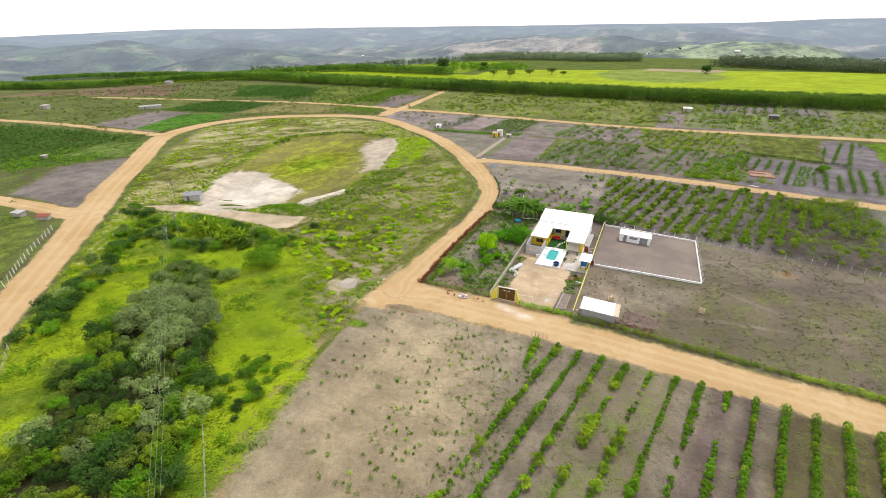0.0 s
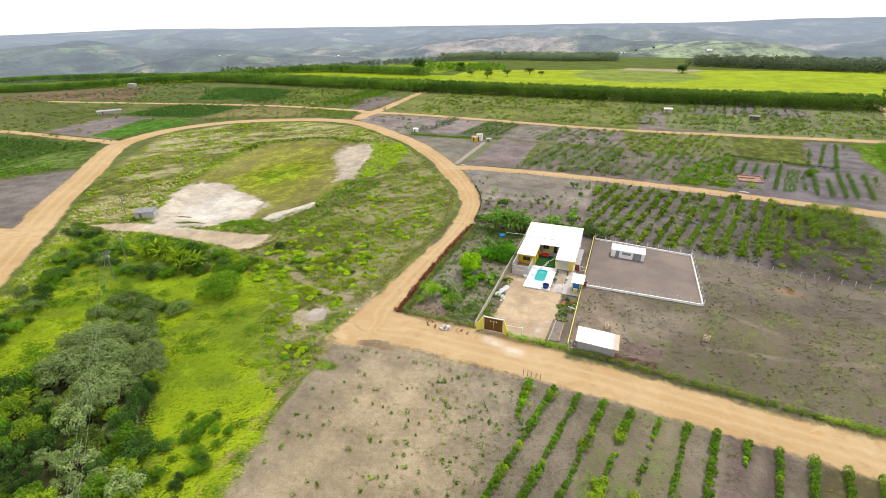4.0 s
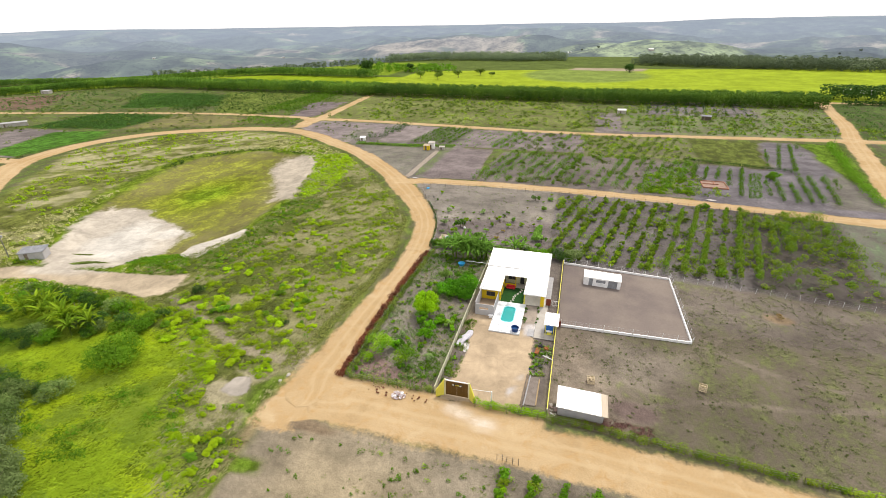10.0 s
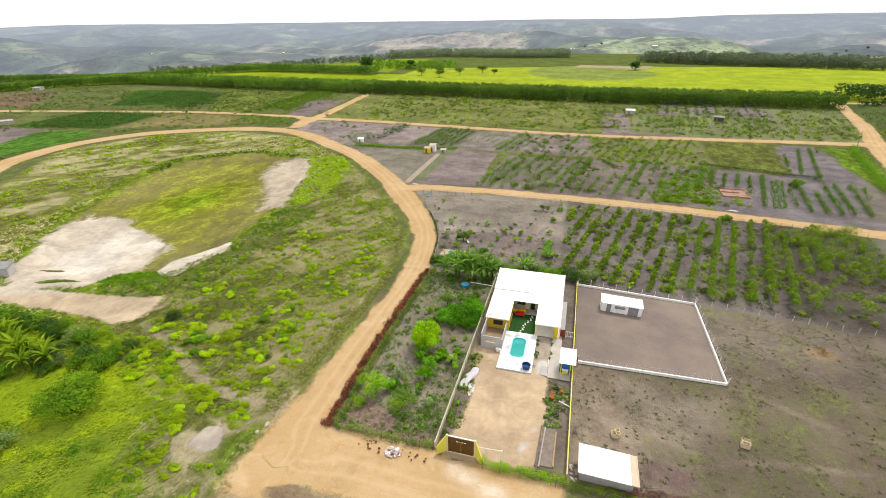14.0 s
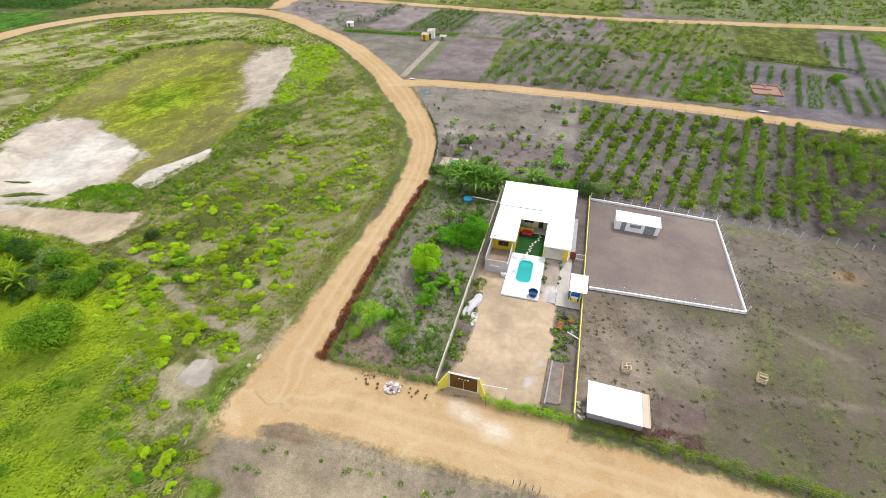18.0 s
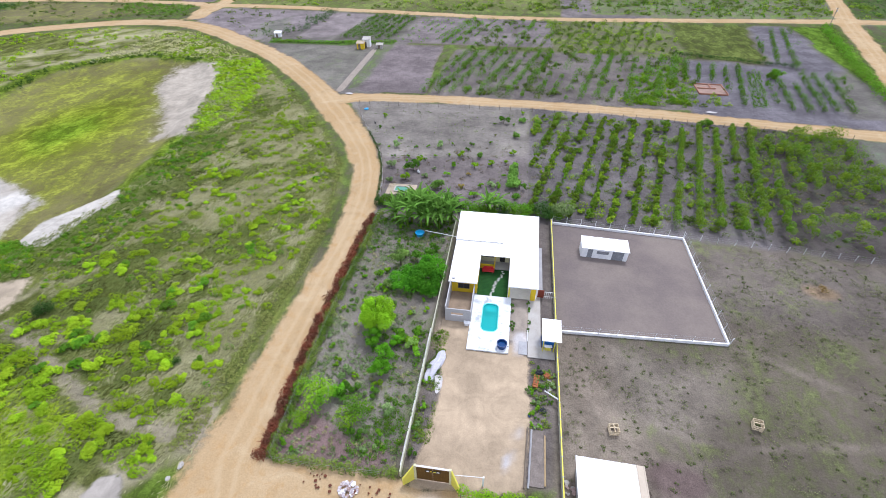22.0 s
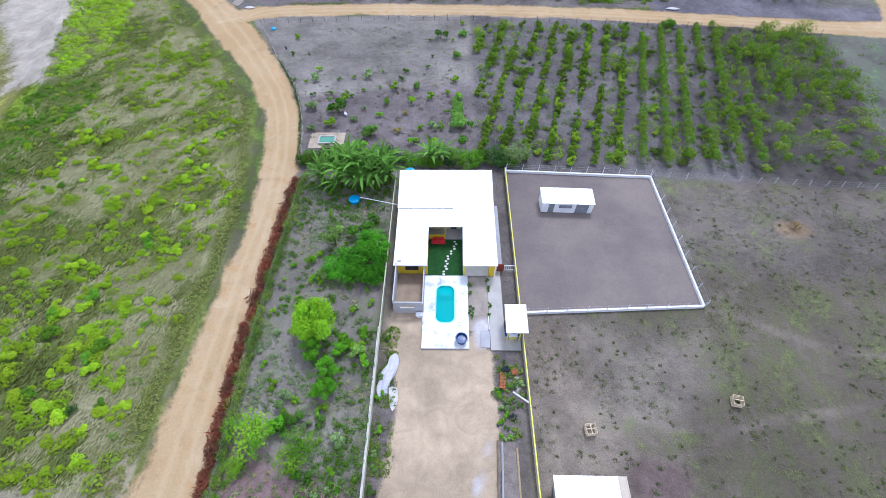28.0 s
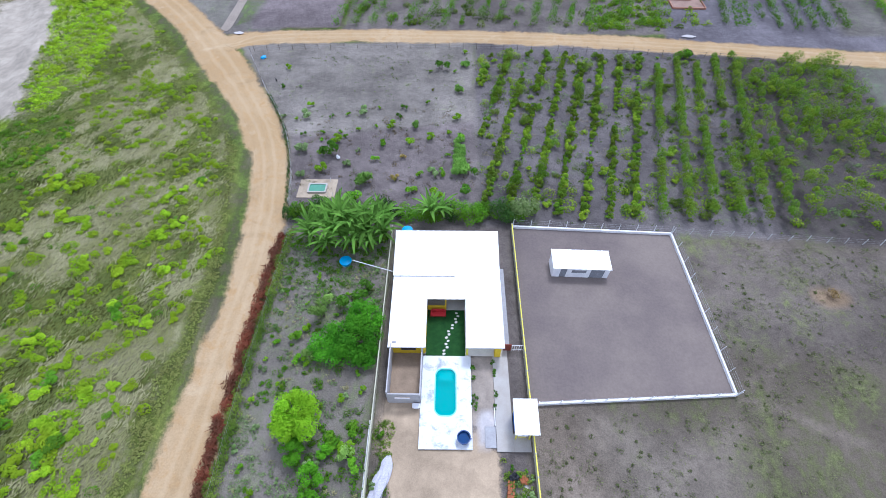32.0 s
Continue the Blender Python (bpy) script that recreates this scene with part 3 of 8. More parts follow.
# lots between back and middle roads
field([(-80, 200), (-60, 201), (-66, 302), (-160, 308), (-168, 290), (-122, 250)], (0.27, 0.245, 0.222), (0.12, 0.17, 0.065), 0.38)
field([(-171, 283), (-169, 306), (-110, 304), (-109, 272), (-124, 256), (-132, 253)], (0.33, 0.285, 0.285), G_MID, 0.08)
field([(-133, 256), (-135, 280), (-127, 294), (-119, 262)], (0.28, 0.265, 0.23), (0.15, 0.185, 0.09), 0.42, 4)
field([(-111, 257), (-109, 302), (-87.5, 302), (-89, 287), (-96, 263)], (0.36, 0.31, 0.305), G_MID, 0.10)
field([(-95, 257.5), (-88, 302), (-66, 301), (-69, 259)], (0.215, 0.20, 0.17), (0.12, 0.17, 0.05), 0.40)
field([(-120, 250.5), (-92.7, 251.5), (-68.5, 255.5), (-68.5, 259.5), (-93, 255.8), (-119, 255)], (0.14, 0.17, 0.05), (0.10, 0.18, 0.03), 0.62, 1.2)
field([(-115, 247.5), (-77, 247), (-75, 204), (-78.5, 201)], (0.305, 0.285, 0.245), (0.155, 0.195, 0.09), 0.40)
field([(-73.2, 249), (-67.8, 255), (-68.8, 207), (-72.6, 205)], (0.28, 0.27, 0.215), (0.16, 0.215, 0.08), 0.5, 1.2)
field([(-67.4, 253), (-48.6, 255), (-46.6, 204.5), (-67.8, 204)], (0.29, 0.245, 0.245), G_MID, 0.05, 0.8)
field(rect(-66, -6, 257, 300, 1), (0.30, 0.26, 0.253), G_MID, 0.22)
field(rect(-46, 34, 201, 251, 3), (0.255, 0.222, 0.205), (0.155, 0.195, 0.065), 0.38)
field(rect(-6, 43, 250, 299, 2), (0.28, 0.255, 0.18), (0.185, 0.23, 0.06), 0.5)
field([(44, 252), (70, 246), (80, 300), (46, 300)], (0.205, 0.195, 0.10), (0.15, 0.185, 0.045), 0.6)
field([(31, 197), (90, 192), (97, 236), (93, 299), (78, 299), (68, 244), (41, 249)], (0.24, 0.22, 0.24), G_DARK, 0.12)
field([(72, 200), (91, 200), (99, 240), (86, 240)], (0.26, 0.24, 0.215), (0.15, 0.20, 0.08), 0.4)
field([(90, 200), (99, 240), (113, 300), (96, 299), (92, 262)], (0.16, 0.19, 0.05), (0.16, 0.27, 0.03), 0.66)
# lots east of the east road
field(rect(112, 300, 190, 306, 14), (0.20, 0.17, 0.12), (0.12, 0.19, 0.05), 0.5, 3)
field(rect(130, 400, 318, 440, 20), (0.20, 0.18, 0.12), (0.10, 0.16, 0.04), 0.55, 3)
# orchard lots behind the house
field([(-69, 196), (-50, 165), (-44.8, 138), (-14.5, 138), (-13.8, 198)], (0.335, 0.303, 0.268), (0.205, 0.22, 0.118), 0.38)
field([(-49, 163), (-44.5, 138), (-14.5, 138), (-14.2, 168)], (0.285, 0.245, 0.235), (0.17, 0.185, 0.10), 0.26)
field([(-54, 161.5), (-15, 166.5), (-15, 170), (-55, 165.5)], (0.37, 0.335, 0.295), (0.2, 0.21, 0.11), 0.25, 2)
field([(-14.5, 138), (64, 137.5), (69, 192), (40, 195), (-13.8, 199)], (0.23, 0.206, 0.203), (0.115, 0.15, 0.06), 0.38)
field([(34, 139), (64, 138), (69, 191), (44, 194)], (0.15, 0.13, 0.122), (0.075, 0.105, 0.04), 0.42, 5)
field([(64, 138.5), (130, 136), (130, 183), (68, 187)], (0.235, 0.225, 0.19), (0.15, 0.20, 0.115), 0.45)
# pasture, front field, garden
field([(-9.4, 85.3), (140, 80), (140, 136), (64, 138.6), (-9.4, 139.5)], (0.258, 0.218, 0.172), (0.152, 0.166, 0.072), 0.49)
field([(16, 120), (66, 118), (66, 137), (-9.4, 139.5), (-9.4, 138)], (0.26, 0.222, 0.19), (0.152, 0.17, 0.068), 0.42, 5)
field([(-9.4, 96), (6, 97), (14, 103), (14, 109), (-9.4, 110)], (0.335, 0.288, 0.235), (0.175, 0.19, 0.085), 0.4, 7)
field([(-9.4, 86), (3, 86), (-1, 100), (-3, 111), (-9.4, 111)], (0.37, 0.31, 0.245), (0.18, 0.19, 0.09), 0.34, 6)
field([(-51, 76), (-52.5, 72), (-50, 40), (-45, 22), (-40, -30), (160, -30), (160, 71), (30, 74.5), (-16, 76)], (0.385, 0.33, 0.25), (0.22, 0.22, 0.09), 0.28)
field([(-15, 76), (36, 75), (24, 30), (-22, 30)], (0.31, 0.268, 0.21), (0.17, 0.18, 0.068), 0.34, 3)
field([(-44, 74), (-28, 72), (-17, 52), (-19, 26), (-42, 22), (-46, 50)], (0.47, 0.39, 0.265), (0.33, 0.29, 0.14), 0.24, 14)
field([(-52, 67.6), (-47, 67.2), (-47, 64.8), (-51, 64.8)], (0.2, 0.25, 0.06), (0.17, 0.28, 0.03), 0.66, 1.5)
field([(16.5, 76), (20.5, 76), (11, 36), (7, 36)], (0.235, 0.185, 0.165), (0.16, 0.17, 0.07), 0.16, 1.5)
field([(27, 76), (160, 71), (160, 20), (14, 30)], (0.185, 0.158, 0.098), (0.13, 0.145, 0.042), 0.46, 3)
field([(-1, 76), (12, 76), (2, 34), (-9, 34)], (0.30, 0.26, 0.19), (0.15, 0.19, 0.06), 0.46, 2.5)
field([(21.5, 76), (24.5, 76), (15, 36), (12, 36)], (0.205, 0.165, 0.15), (0.14, 0.15, 0.06), 0.2, 1.5)
field([(-44.2, 86.5), (-28.2, 86.8), (-28.2, 140), (-44.4, 140)], (0.365, 0.325, 0.28), (0.19, 0.22, 0.105), 0.44)
field([(-44, 86.6), (-29, 86.8), (-29, 90), (-37, 91.5), (-44, 96)], (0.27, 0.185, 0.175), (0.18, 0.15, 0.08), 0.28, 3)
field([(-27.6, 88), (-9.8, 88), (-9.8, 140), (-27.6, 140)], (0.25, 0.215, 0.195), (0.12, 0.17, 0.05), 0.25)
field(rect(-17.2, -12.4, 109, 118.5), (0.46, 0.385, 0.315), (0.16, 0.20, 0.08), 0.2, 0.8)
field(rect(-27.4, -22, 105, 112), (0.50, 0.40, 0.29), (0.16, 0.20, 0.08), 0.2, 0.8)
# inside the loop
field(MEADOW, (0.475, 0.448, 0.25), (0.195, 0.22, 0.054), 0.54)
field(LUSH, (0.25, 0.33, 0.05), (0.33, 0.47, 0.03), 0.62, 10)
def swath(x, y):
    """Where the meadow grass lies pale and dry (high) or olive green (low), drawn out to the north-east."""
    u, v = 0.5 * x + 0.87 * y, 0.87 * x - 0.5 * y
    green = smooth(-59, -70, x) * smooth(140, 112, y)              # greener towards the lush corner
    return 0.62 * fbm(u / 13 + 40, v / 4.5, 3, 71) + 0.38 * fbm(u / 4.5, v / 1.9, 3, 72) - 0.09 * green


k = smooth(0, 3, inside(MEADOW, GX, GY)) * (1 - smooth(-4, 4, inside(LUSH, GX, GY)))
COVER = COVER + k * 1.3 * (0.49 - swath(GX, GY))
# shade under the thicket trees, painted into the soil and grass colours
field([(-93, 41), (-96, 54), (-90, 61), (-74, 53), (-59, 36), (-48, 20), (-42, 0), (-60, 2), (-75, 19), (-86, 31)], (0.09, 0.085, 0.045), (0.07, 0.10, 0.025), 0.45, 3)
pond_in = inside(POND, WARP_X, WARP_Y)
lay(smooth(-9, -3, pond_in) * (1 - smooth(-1, 3, pond_in)) * 0.8, (0.16, 0.22, 0.03), (0.20, 0.31, 0.02), 0.7)
lay(smooth(0, 4, pond_in), (0.29, 0.275, 0.095), (0.29, 0.315, 0.05), 0.52)
lay(0.32 * smooth(0, 3, pond_in) * (1 - smooth(6, 18, pond_in + 8 * (fbm(GX / 8, GY / 8, 3, 15) - 0.5))), (0.30, 0.255, 0.15), (0.22, 0.21, 0.07), 0.42)
bowl = np.hypot((WARP_X + 141) / 15, (WARP_Y - 168) / 24)
lay((1 - smooth(0.5, 1.3, bowl)) * smooth(0, 3, pond_in), (0.28, 0.30, 0.05), (0.28, 0.34, 0.03), 0.6)
lay(0.8 * (1 - smooth(0.05, 0.75, bowl + 0.5 * (fbm(GX / 5, GY / 5, 3, 17) - 0.5))), (0.22, 0.32, 0.03), (0.21, 0.35, 0.02), 0.66)
field([(-127, 224), (-115, 230), (-103, 216), (-97, 188), (-99, 168), (-106, 172), (-112, 195)], (0.23, 0.28, 0.05), (0.20, 0.29, 0.025), 0.6, 8)
# west of the loop
field(rect(-330, -270, 188, 245, -14), PURPLE, G_MID, 0.06)
field([(-292, 190), (-270, 190), (-268, 232), (-280, 250), (-312, 240)], (0.10, 0.19, 0.03), (0.09, 0.22, 0.03), 0.7)
field([(-345, 246), (-280, 256), (-286, 298), (-345, 304)], (0.12, 0.13, 0.07), (0.05, 0.12, 0.02), 0.6)
field([(-280, 256), (-215, 282), (-190, 308), (-280, 308)], (0.27, 0.235, 0.13), (0.22, 0.225, 0.07), 0.5)
field([(-600, 250), (-410, 305), (-480, 385), (-640, 320)], (0.25, 0.17, 0.125), (0.20, 0.17, 0.075), 0.4, 6)
field([(-199, 317), (-183, 318), (-190, 385), (-218, 380)], (0.25, 0.21, 0.215), G_MID, 0.06)
field([(-352, 322), (-268, 352), (-345, 412), (-410, 402)], (0.10, 0.13, 0.05), (0.06, 0.14, 0.02), 0.66)
field([(-262, 320), (-230, 320), (-214, 380), (-230, 440), (-330, 420)], (0.22, 0.23, 0.08), (0.18, 0.24, 0.05), 0.6)
field([(-382, 165), (-268, 178), (-232, 140), (-262, 100), (-400, 100)], (0.15, 0.16, 0.07), (0.09, 0.16, 0.03), 0.6)
field([(-268, 158), (-252, 168), (-228, 142), (-262, 130)], (0.19, 0.22, 0.10), (0.16, 0.24, 0.06), 0.65)
field([(-216, 87), (-178, 87), (-198, 112), (-226, 140), (-240, 118)], (0.25, 0.225, 0.215), G_MID, 0.10)
field([(-175, 76), (-140, 44), (-110, 14), (-220, -10), (-260, 60)], (0.19, 0.19, 0.09), (0.17, 0.23, 0.05), 0.58)
# worn margins along every road, bare sand, yard and spills
BARE, WEAR, BARE_COLOUR = np.zeros(GX.shape), np.zeros(GX.shape), np.zeros((*GX.shape, 3)) + np.array(YARD_C)


def bare(poly, colour, soft=2.0, most=1.0, warp=1.0):
    """Bare ground within an outline, fading over soft metres."""
    global BARE, BARE_COLOUR
    k = np.clip(0.5 + inside(poly, GX + warp * (WARP_X - GX), GY + warp * (WARP_Y - GY)) / (2 * soft), 0, most)
    w = smooth(0.0, 0.35, k)[..., None]
    BARE_COLOUR = BARE_COLOUR * (1 - w) + np.array(colour) * w
    BARE = np.maximum(BARE, k)


margin = np.full(GX.shape, 1e9)
for k, pts in LINES.items():
    margin = np.minimum(margin, near_line(pts[::2], GX, GY))
WEAR = np.clip(0.5 - (margin + 1.6 * (fbm(GX / 7, GY / 7, 3, 21) - 0.5)) / 3.4, 0, 1)
verge = near_line(LINES["lane"][::2], GX, GY)
lay(0.4 * smooth(0.9, 1.8, verge) * (1 - smooth(3.0, 5.5, verge + 4 * (fbm(GX / 6, GY / 6, 2, 77) - 0.5))) * smooth(0, 1, inside(MEADOW, GX, GY) + 1), (0.15, 0.17, 0.05), (0.11, 0.17, 0.03), 0.66)
edge = near_line(curve_points([(-53.5, 80, 1), (-53, 70, 1), (-51, 45, 1), (-46, 22, 1)], 2.0), GX, GY)
lay(0.8 * (1 - smooth(2.0, 5.0, edge + 4 * (fbm(GX / 6, GY / 6, 2, 78) - 0.5))) * smooth(0, 1.5, inside(MEADOW, GX, GY)), (0.17, 0.20, 0.05), (0.15, 0.24, 0.03), 0.62)
edge = near_line(curve_points([(-53.4, 78, 0.5), (-52.6, 70, 0.6), (-52.5, 56, 0.7), (-51.4, 47, 0.7), (-49.9, 36, 0.8), (-44, 26, 1.0)], 2.0), GX, GY)
lay(0.9 * (1 - smooth(-0.1, 0.9, edge + 0.9 * (fbm(GX / 2.5, GY / 2.5, 2, 79) - 0.5))), (0.46, 0.36, 0.215), (0.36, 0.32, 0.15), 0.25)
bank = inside(POND, WARP_X, WARP_Y)
lay(0.75 * smooth(-13, -7, bank) * (1 - smooth(-3, 0, bank)) * smooth(-135, -118, GX), (0.15, 0.20, 0.04), (0.14, 0.25, 0.02), 0.62)
SANDS = {"main": [(-138, 104), (-148, 113), (-158, 128), (-161.5, 147), (-146, 147), (-134, 142), (-124, 138), (-117.5, 129.5), (-115.5, 121), (-118, 114), (-121.5, 107.5)],
         "far": [(-136, 199), (-141, 222), (-129, 227), (-115.5, 202), (-102.5, 167), (-112, 165.5), (-122, 182)],
         "strip": [(-110, 117.6), (-112, 128), (-103, 139.5), (-101.5, 137), (-102.5, 126), (-103.5, 118.6)],
         "track": [(-158, 97.5), (-145, 104), (-136.6, 106), (-126, 106), (-112, 107.7), (-103, 109), (-98, 111.8), (-94.5, 107), (-94, 103), (-99, 99.6), (-108, 99.3), (-121.7, 100), (-134.5, 99.5), (-148, 97)]}
bare(SANDS["track"], PATH_C, 2.0), bare(SANDS["main"], (0.39, 0.352, 0.30), 4.0, 1.0, 2.6), bare(SANDS["far"], (0.345, 0.305, 0.25), 7.5, 0.84, 3.2), bare(SANDS["strip"], (0.42, 0.39, 0.345), 1.3)
for cx, cy, rx, ry in ((-137, 128, 9, 13), (-131, 120, 9, 8), (-126, 133, 5, 6)):           # paler, washed sand in the middle
    k = 1 - smooth(0.3, 1.3, np.hypot((WARP_X - cx) / rx, (WARP_Y - cy) / ry) + 0.9 * (fbm(GX / 7, GY / 4, 4, 13) - 0.5))
    BARE_COLOUR = BARE_COLOUR + (np.array(SAND_C) - BARE_COLOUR) * k[..., None]
BARE = BARE * (1 - 0.75 * smooth(-104, -92, GX + 5 * (fbm(GX / 4, GY / 4, 3, 91) - 0.5)) * (GY < 116) * (GY > 94) * (GX < -85))
TONGUE = [(-121, 112.7), (-120.6, 118), (-114.1, 121.6), (-104, 118.4), (-104.5, 111.8), (-113.2, 111)]
k = smooth(-0.8, 1.0, inside(TONGUE, WARP_X, WARP_Y))
BARE = BARE * (1 - k)
lay(k, (0.16, 0.22, 0.03), (0.19, 0.32, 0.015), 0.66)
for cx, cy, rx, ry, turn in ((-109.5, 110.2, 7, 0.9, 6), (-129.5, 110, 6.5, 1.1, 15), (-138, 115.2, 3.2, 0.8, 15)):     # dark weeds across the sand
    c, s = math.cos(radians(turn)), math.sin(radians(turn))
    u, v = (WARP_X - cx) * c + (WARP_Y - cy) * s, (WARP_Y - cy) * c - (WARP_X - cx) * s
    k = 1 - smooth(0.5, 1.3, np.hypot(u / rx, v / ry))
    BARE = BARE * (1 - 0.9 * k)
    lay(k, (0.15, 0.17, 0.06), (0.12, 0.17, 0.04), 0.6)
for r, soft in (((-51.8, 100, -48.5, 73), 2.0), ((-53, 90, -46, 74), 2.6), ((-50, 86, -30, 76.5), 4.2), ((-34, 83, 120, 76.6), 3.6), ((-44.5, 86.6, -26.5, 80), 0.9), ((-28.5, 85.9, -9.5, 80), 0.7)):
    WEAR = np.maximum(WEAR, np.clip(0.5 + inside(rect(r[0], r[2], r[3], r[1]), WARP_X, WARP_Y) / (2 * soft), 0, 0.95))
d = np.hypot((WARP_X + 43.5) / 5.0, (WARP_Y - 75.2) / 1.3)
WEAR = WEAR * (1 - 0.75 * (1 - smooth(0.5, 1.2, d)))
lay(1 - smooth(0.6, 1.3, d), (0.33, 0.25, 0.17), (0.25, 0.24, 0.10), 0.4)
YARD_LINE = [(-26.4, 111), (-23, 111.6), (-16.5, 108.4), (-13.6, 105.8), (-13.2, 99), (-13.4, 93), (-13.6, 87), (-20.5, 86.0), (-26.6, 85.6), (-25.8, 91), (-25.0, 99), (-26.2, 104)]
bare(YARD_LINE, YARD_C, 1.2, 1.0, 0.6)
bare([(-17.6, 109), (-12.6, 109), (-12.6, 118), (-17.6, 118)], (0.31, 0.265, 0.222), 0.7, 0.75, 0.2)
bare([(-26.8, 108), (-22.4, 108), (-22.4, 112), (-26.8, 112)], YARD_C, 0.6, 1.0, 0.2)
# pale lime dust on the road before the gate and in the yard
def dust_at(x, y):
    """Lime dust blown thin over the road by the gate."""
    k = np.zeros(np.shape(x))
    for cx, cy, rx, ry, most in DUST_SPOTS:
        k = np.maximum(k, most * (1 - smooth(0.1, 1.25, np.hypot((x - cx) / rx, (y - cy) / ry) + 0.5 * (fbm(x / 1.8, y / 1.8, 3, 37) - 0.5))))
    return k


DUST_SPOTS = ((-24.2, 84.0, 1.9, 1.9, 0.7), (-22.4, 83.4, 2.6, 1.7, 0.75), (-18.6, 82.3, 2.9, 1.7, 0.95))
LIME_SPOTS = ((-15.6, 90.6, 0.5, 1.6, 0.6), (-15.0, 94, 0.5, 1.4, 0.55), (-10.8, 101.8, 1.0, 2.0, 0.6), (-14.8, 108.4, 1.7, 2.4, 0.8))
for cx, cy, rx, ry, most in LIME_SPOTS:
    k = most * (1 - smooth(0.35, 1.3, np.hypot((WARP_X - cx) / rx, (WARP_Y - cy) / ry)))
    BARE_COLOUR = BARE_COLOUR + (np.array(LIME_C) - BARE_COLOUR) * smooth(0.02, 0.6, k)[..., None]
    BARE, WEAR = np.maximum(BARE, k), WEAR * (1 - k)
# the footpath over the meadow, the grey bare spot and straw round it
for cx, cy, rx, ry in ((-65.0, 76.5, 6.4, 4.2), (-58.6, 72.6, 4.6, 3.6), (-60.5, 83.6, 4.0, 2.6)):
    lay(0.85 * (1 - smooth(0.5, 1.25, np.hypot((WARP_X - cx) / rx, (WARP_Y - cy) / ry) + 0.8 * (fbm(GX / 2.5, GY / 2.5, 3, 23) - 0.5))), (0.56, 0.50, 0.33), (0.36, 0.36, 0.16), 0.3)
BARE_COLOUR = np.where((np.hypot(GX + 61.5, GY - 79) < 8)[..., None], np.array((0.315, 0.285, 0.25)), BARE_COLOUR)
BARE = np.maximum(BARE, 0.8 * (1 - smooth(0.4, 1.5, np.hypot((WARP_X + 61.0) / 3.0, (WARP_Y - 79.0) / 2.9) + 0.9 * (fbm(GX / 2.2, GY / 2.2, 3, 29) - 0.5))))
# bare worn patches and trails in the meadow and the pasture
for cx, cy, rx, ry, c in ((-54.5, 90, 1.6, 5, (0.50, 0.43, 0.30)), (-86, 101, 5, 3.0, (0.55, 0.48, 0.32)),
                           (35.5, 128.2, 3.2, 2.2, (0.40, 0.29, 0.18)), (4, 91, 4, 2.5, (0.22, 0.16, 0.15)), (-6, 105, 3, 9, (0.34, 0.28, 0.22))):
    d = np.hypot((WARP_X - cx) / rx, (WARP_Y - cy) / ry) + 0.5 * (fbm(GX / 3, GY / 3, 3, 3) - 0.5)
    lay(0.85 * (1 - smooth(0.55, 1.15, d)), c, c, 0.2)
for tr in ([(-94, 101, 1.8), (-86, 97.5, 1.8), (-79, 94.5, 1.7), (-72, 91, 1.7), (-66, 88.8, 1.9), (-60, 88.5, 2.2), (-53, 87.5, 2.4)], [(4, 92.5, 0.5), (10.5, 95, 0.5), (13.6, 96.6, 0.5), (20, 98.2, 0.5), (31, 100, 0.5), (44, 104, 0.5)], [(16.4, 114.5, 0.4), (22, 117, 0.4), (27, 119.8, 0.4)],
           [(16.6, 112.9, 0.4), (22.3, 111.3, 0.4), (25.4, 109.4, 0.4), (34, 107, 0.4), (42, 107, 0.4)], [(-3.3, 107.7, 0.4), (-5.6, 102.6, 0.5), (-4.6, 98, 0.5)], [(-0.5, 103, 0.3), (1.5, 99.4, 0.4), (7, 97, 0.4), (15, 97.2, 0.4)]):
    d = near_line(curve_points(tr, 2.0), GX, GY)
    lay((0.75 if tr[0][0] < -40 else 0.25) * (1 - smooth(-0.3, 0.7, d + 0.5 * (fbm(GX / 2, GY / 2, 2, 19) - 0.5))), (0.45, 0.39, 0.29) if tr[0][0] < -40 else (0.37, 0.315, 0.26), (0.36, 0.33, 0.2), 0.15)

relief = 0.16 * (fbm(GX / 3.5, GY / 3.5, 3, 40) - 1.0) * smooth(1.5, 6, margin) * smooth(2, 8, inside(MEADOW, GX, GY)) * (1 - smooth(0.0, 0.3, BARE)) * smooth(2, -2, inside(POND, GX, GY))
calm = smooth(446, 470, GY)
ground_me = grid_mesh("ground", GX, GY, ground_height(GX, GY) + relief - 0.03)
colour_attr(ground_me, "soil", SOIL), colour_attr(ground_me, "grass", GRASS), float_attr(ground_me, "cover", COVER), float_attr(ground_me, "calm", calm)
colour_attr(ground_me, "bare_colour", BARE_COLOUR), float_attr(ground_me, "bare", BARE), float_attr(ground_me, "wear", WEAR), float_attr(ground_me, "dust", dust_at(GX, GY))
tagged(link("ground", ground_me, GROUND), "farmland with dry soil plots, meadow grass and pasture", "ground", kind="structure")


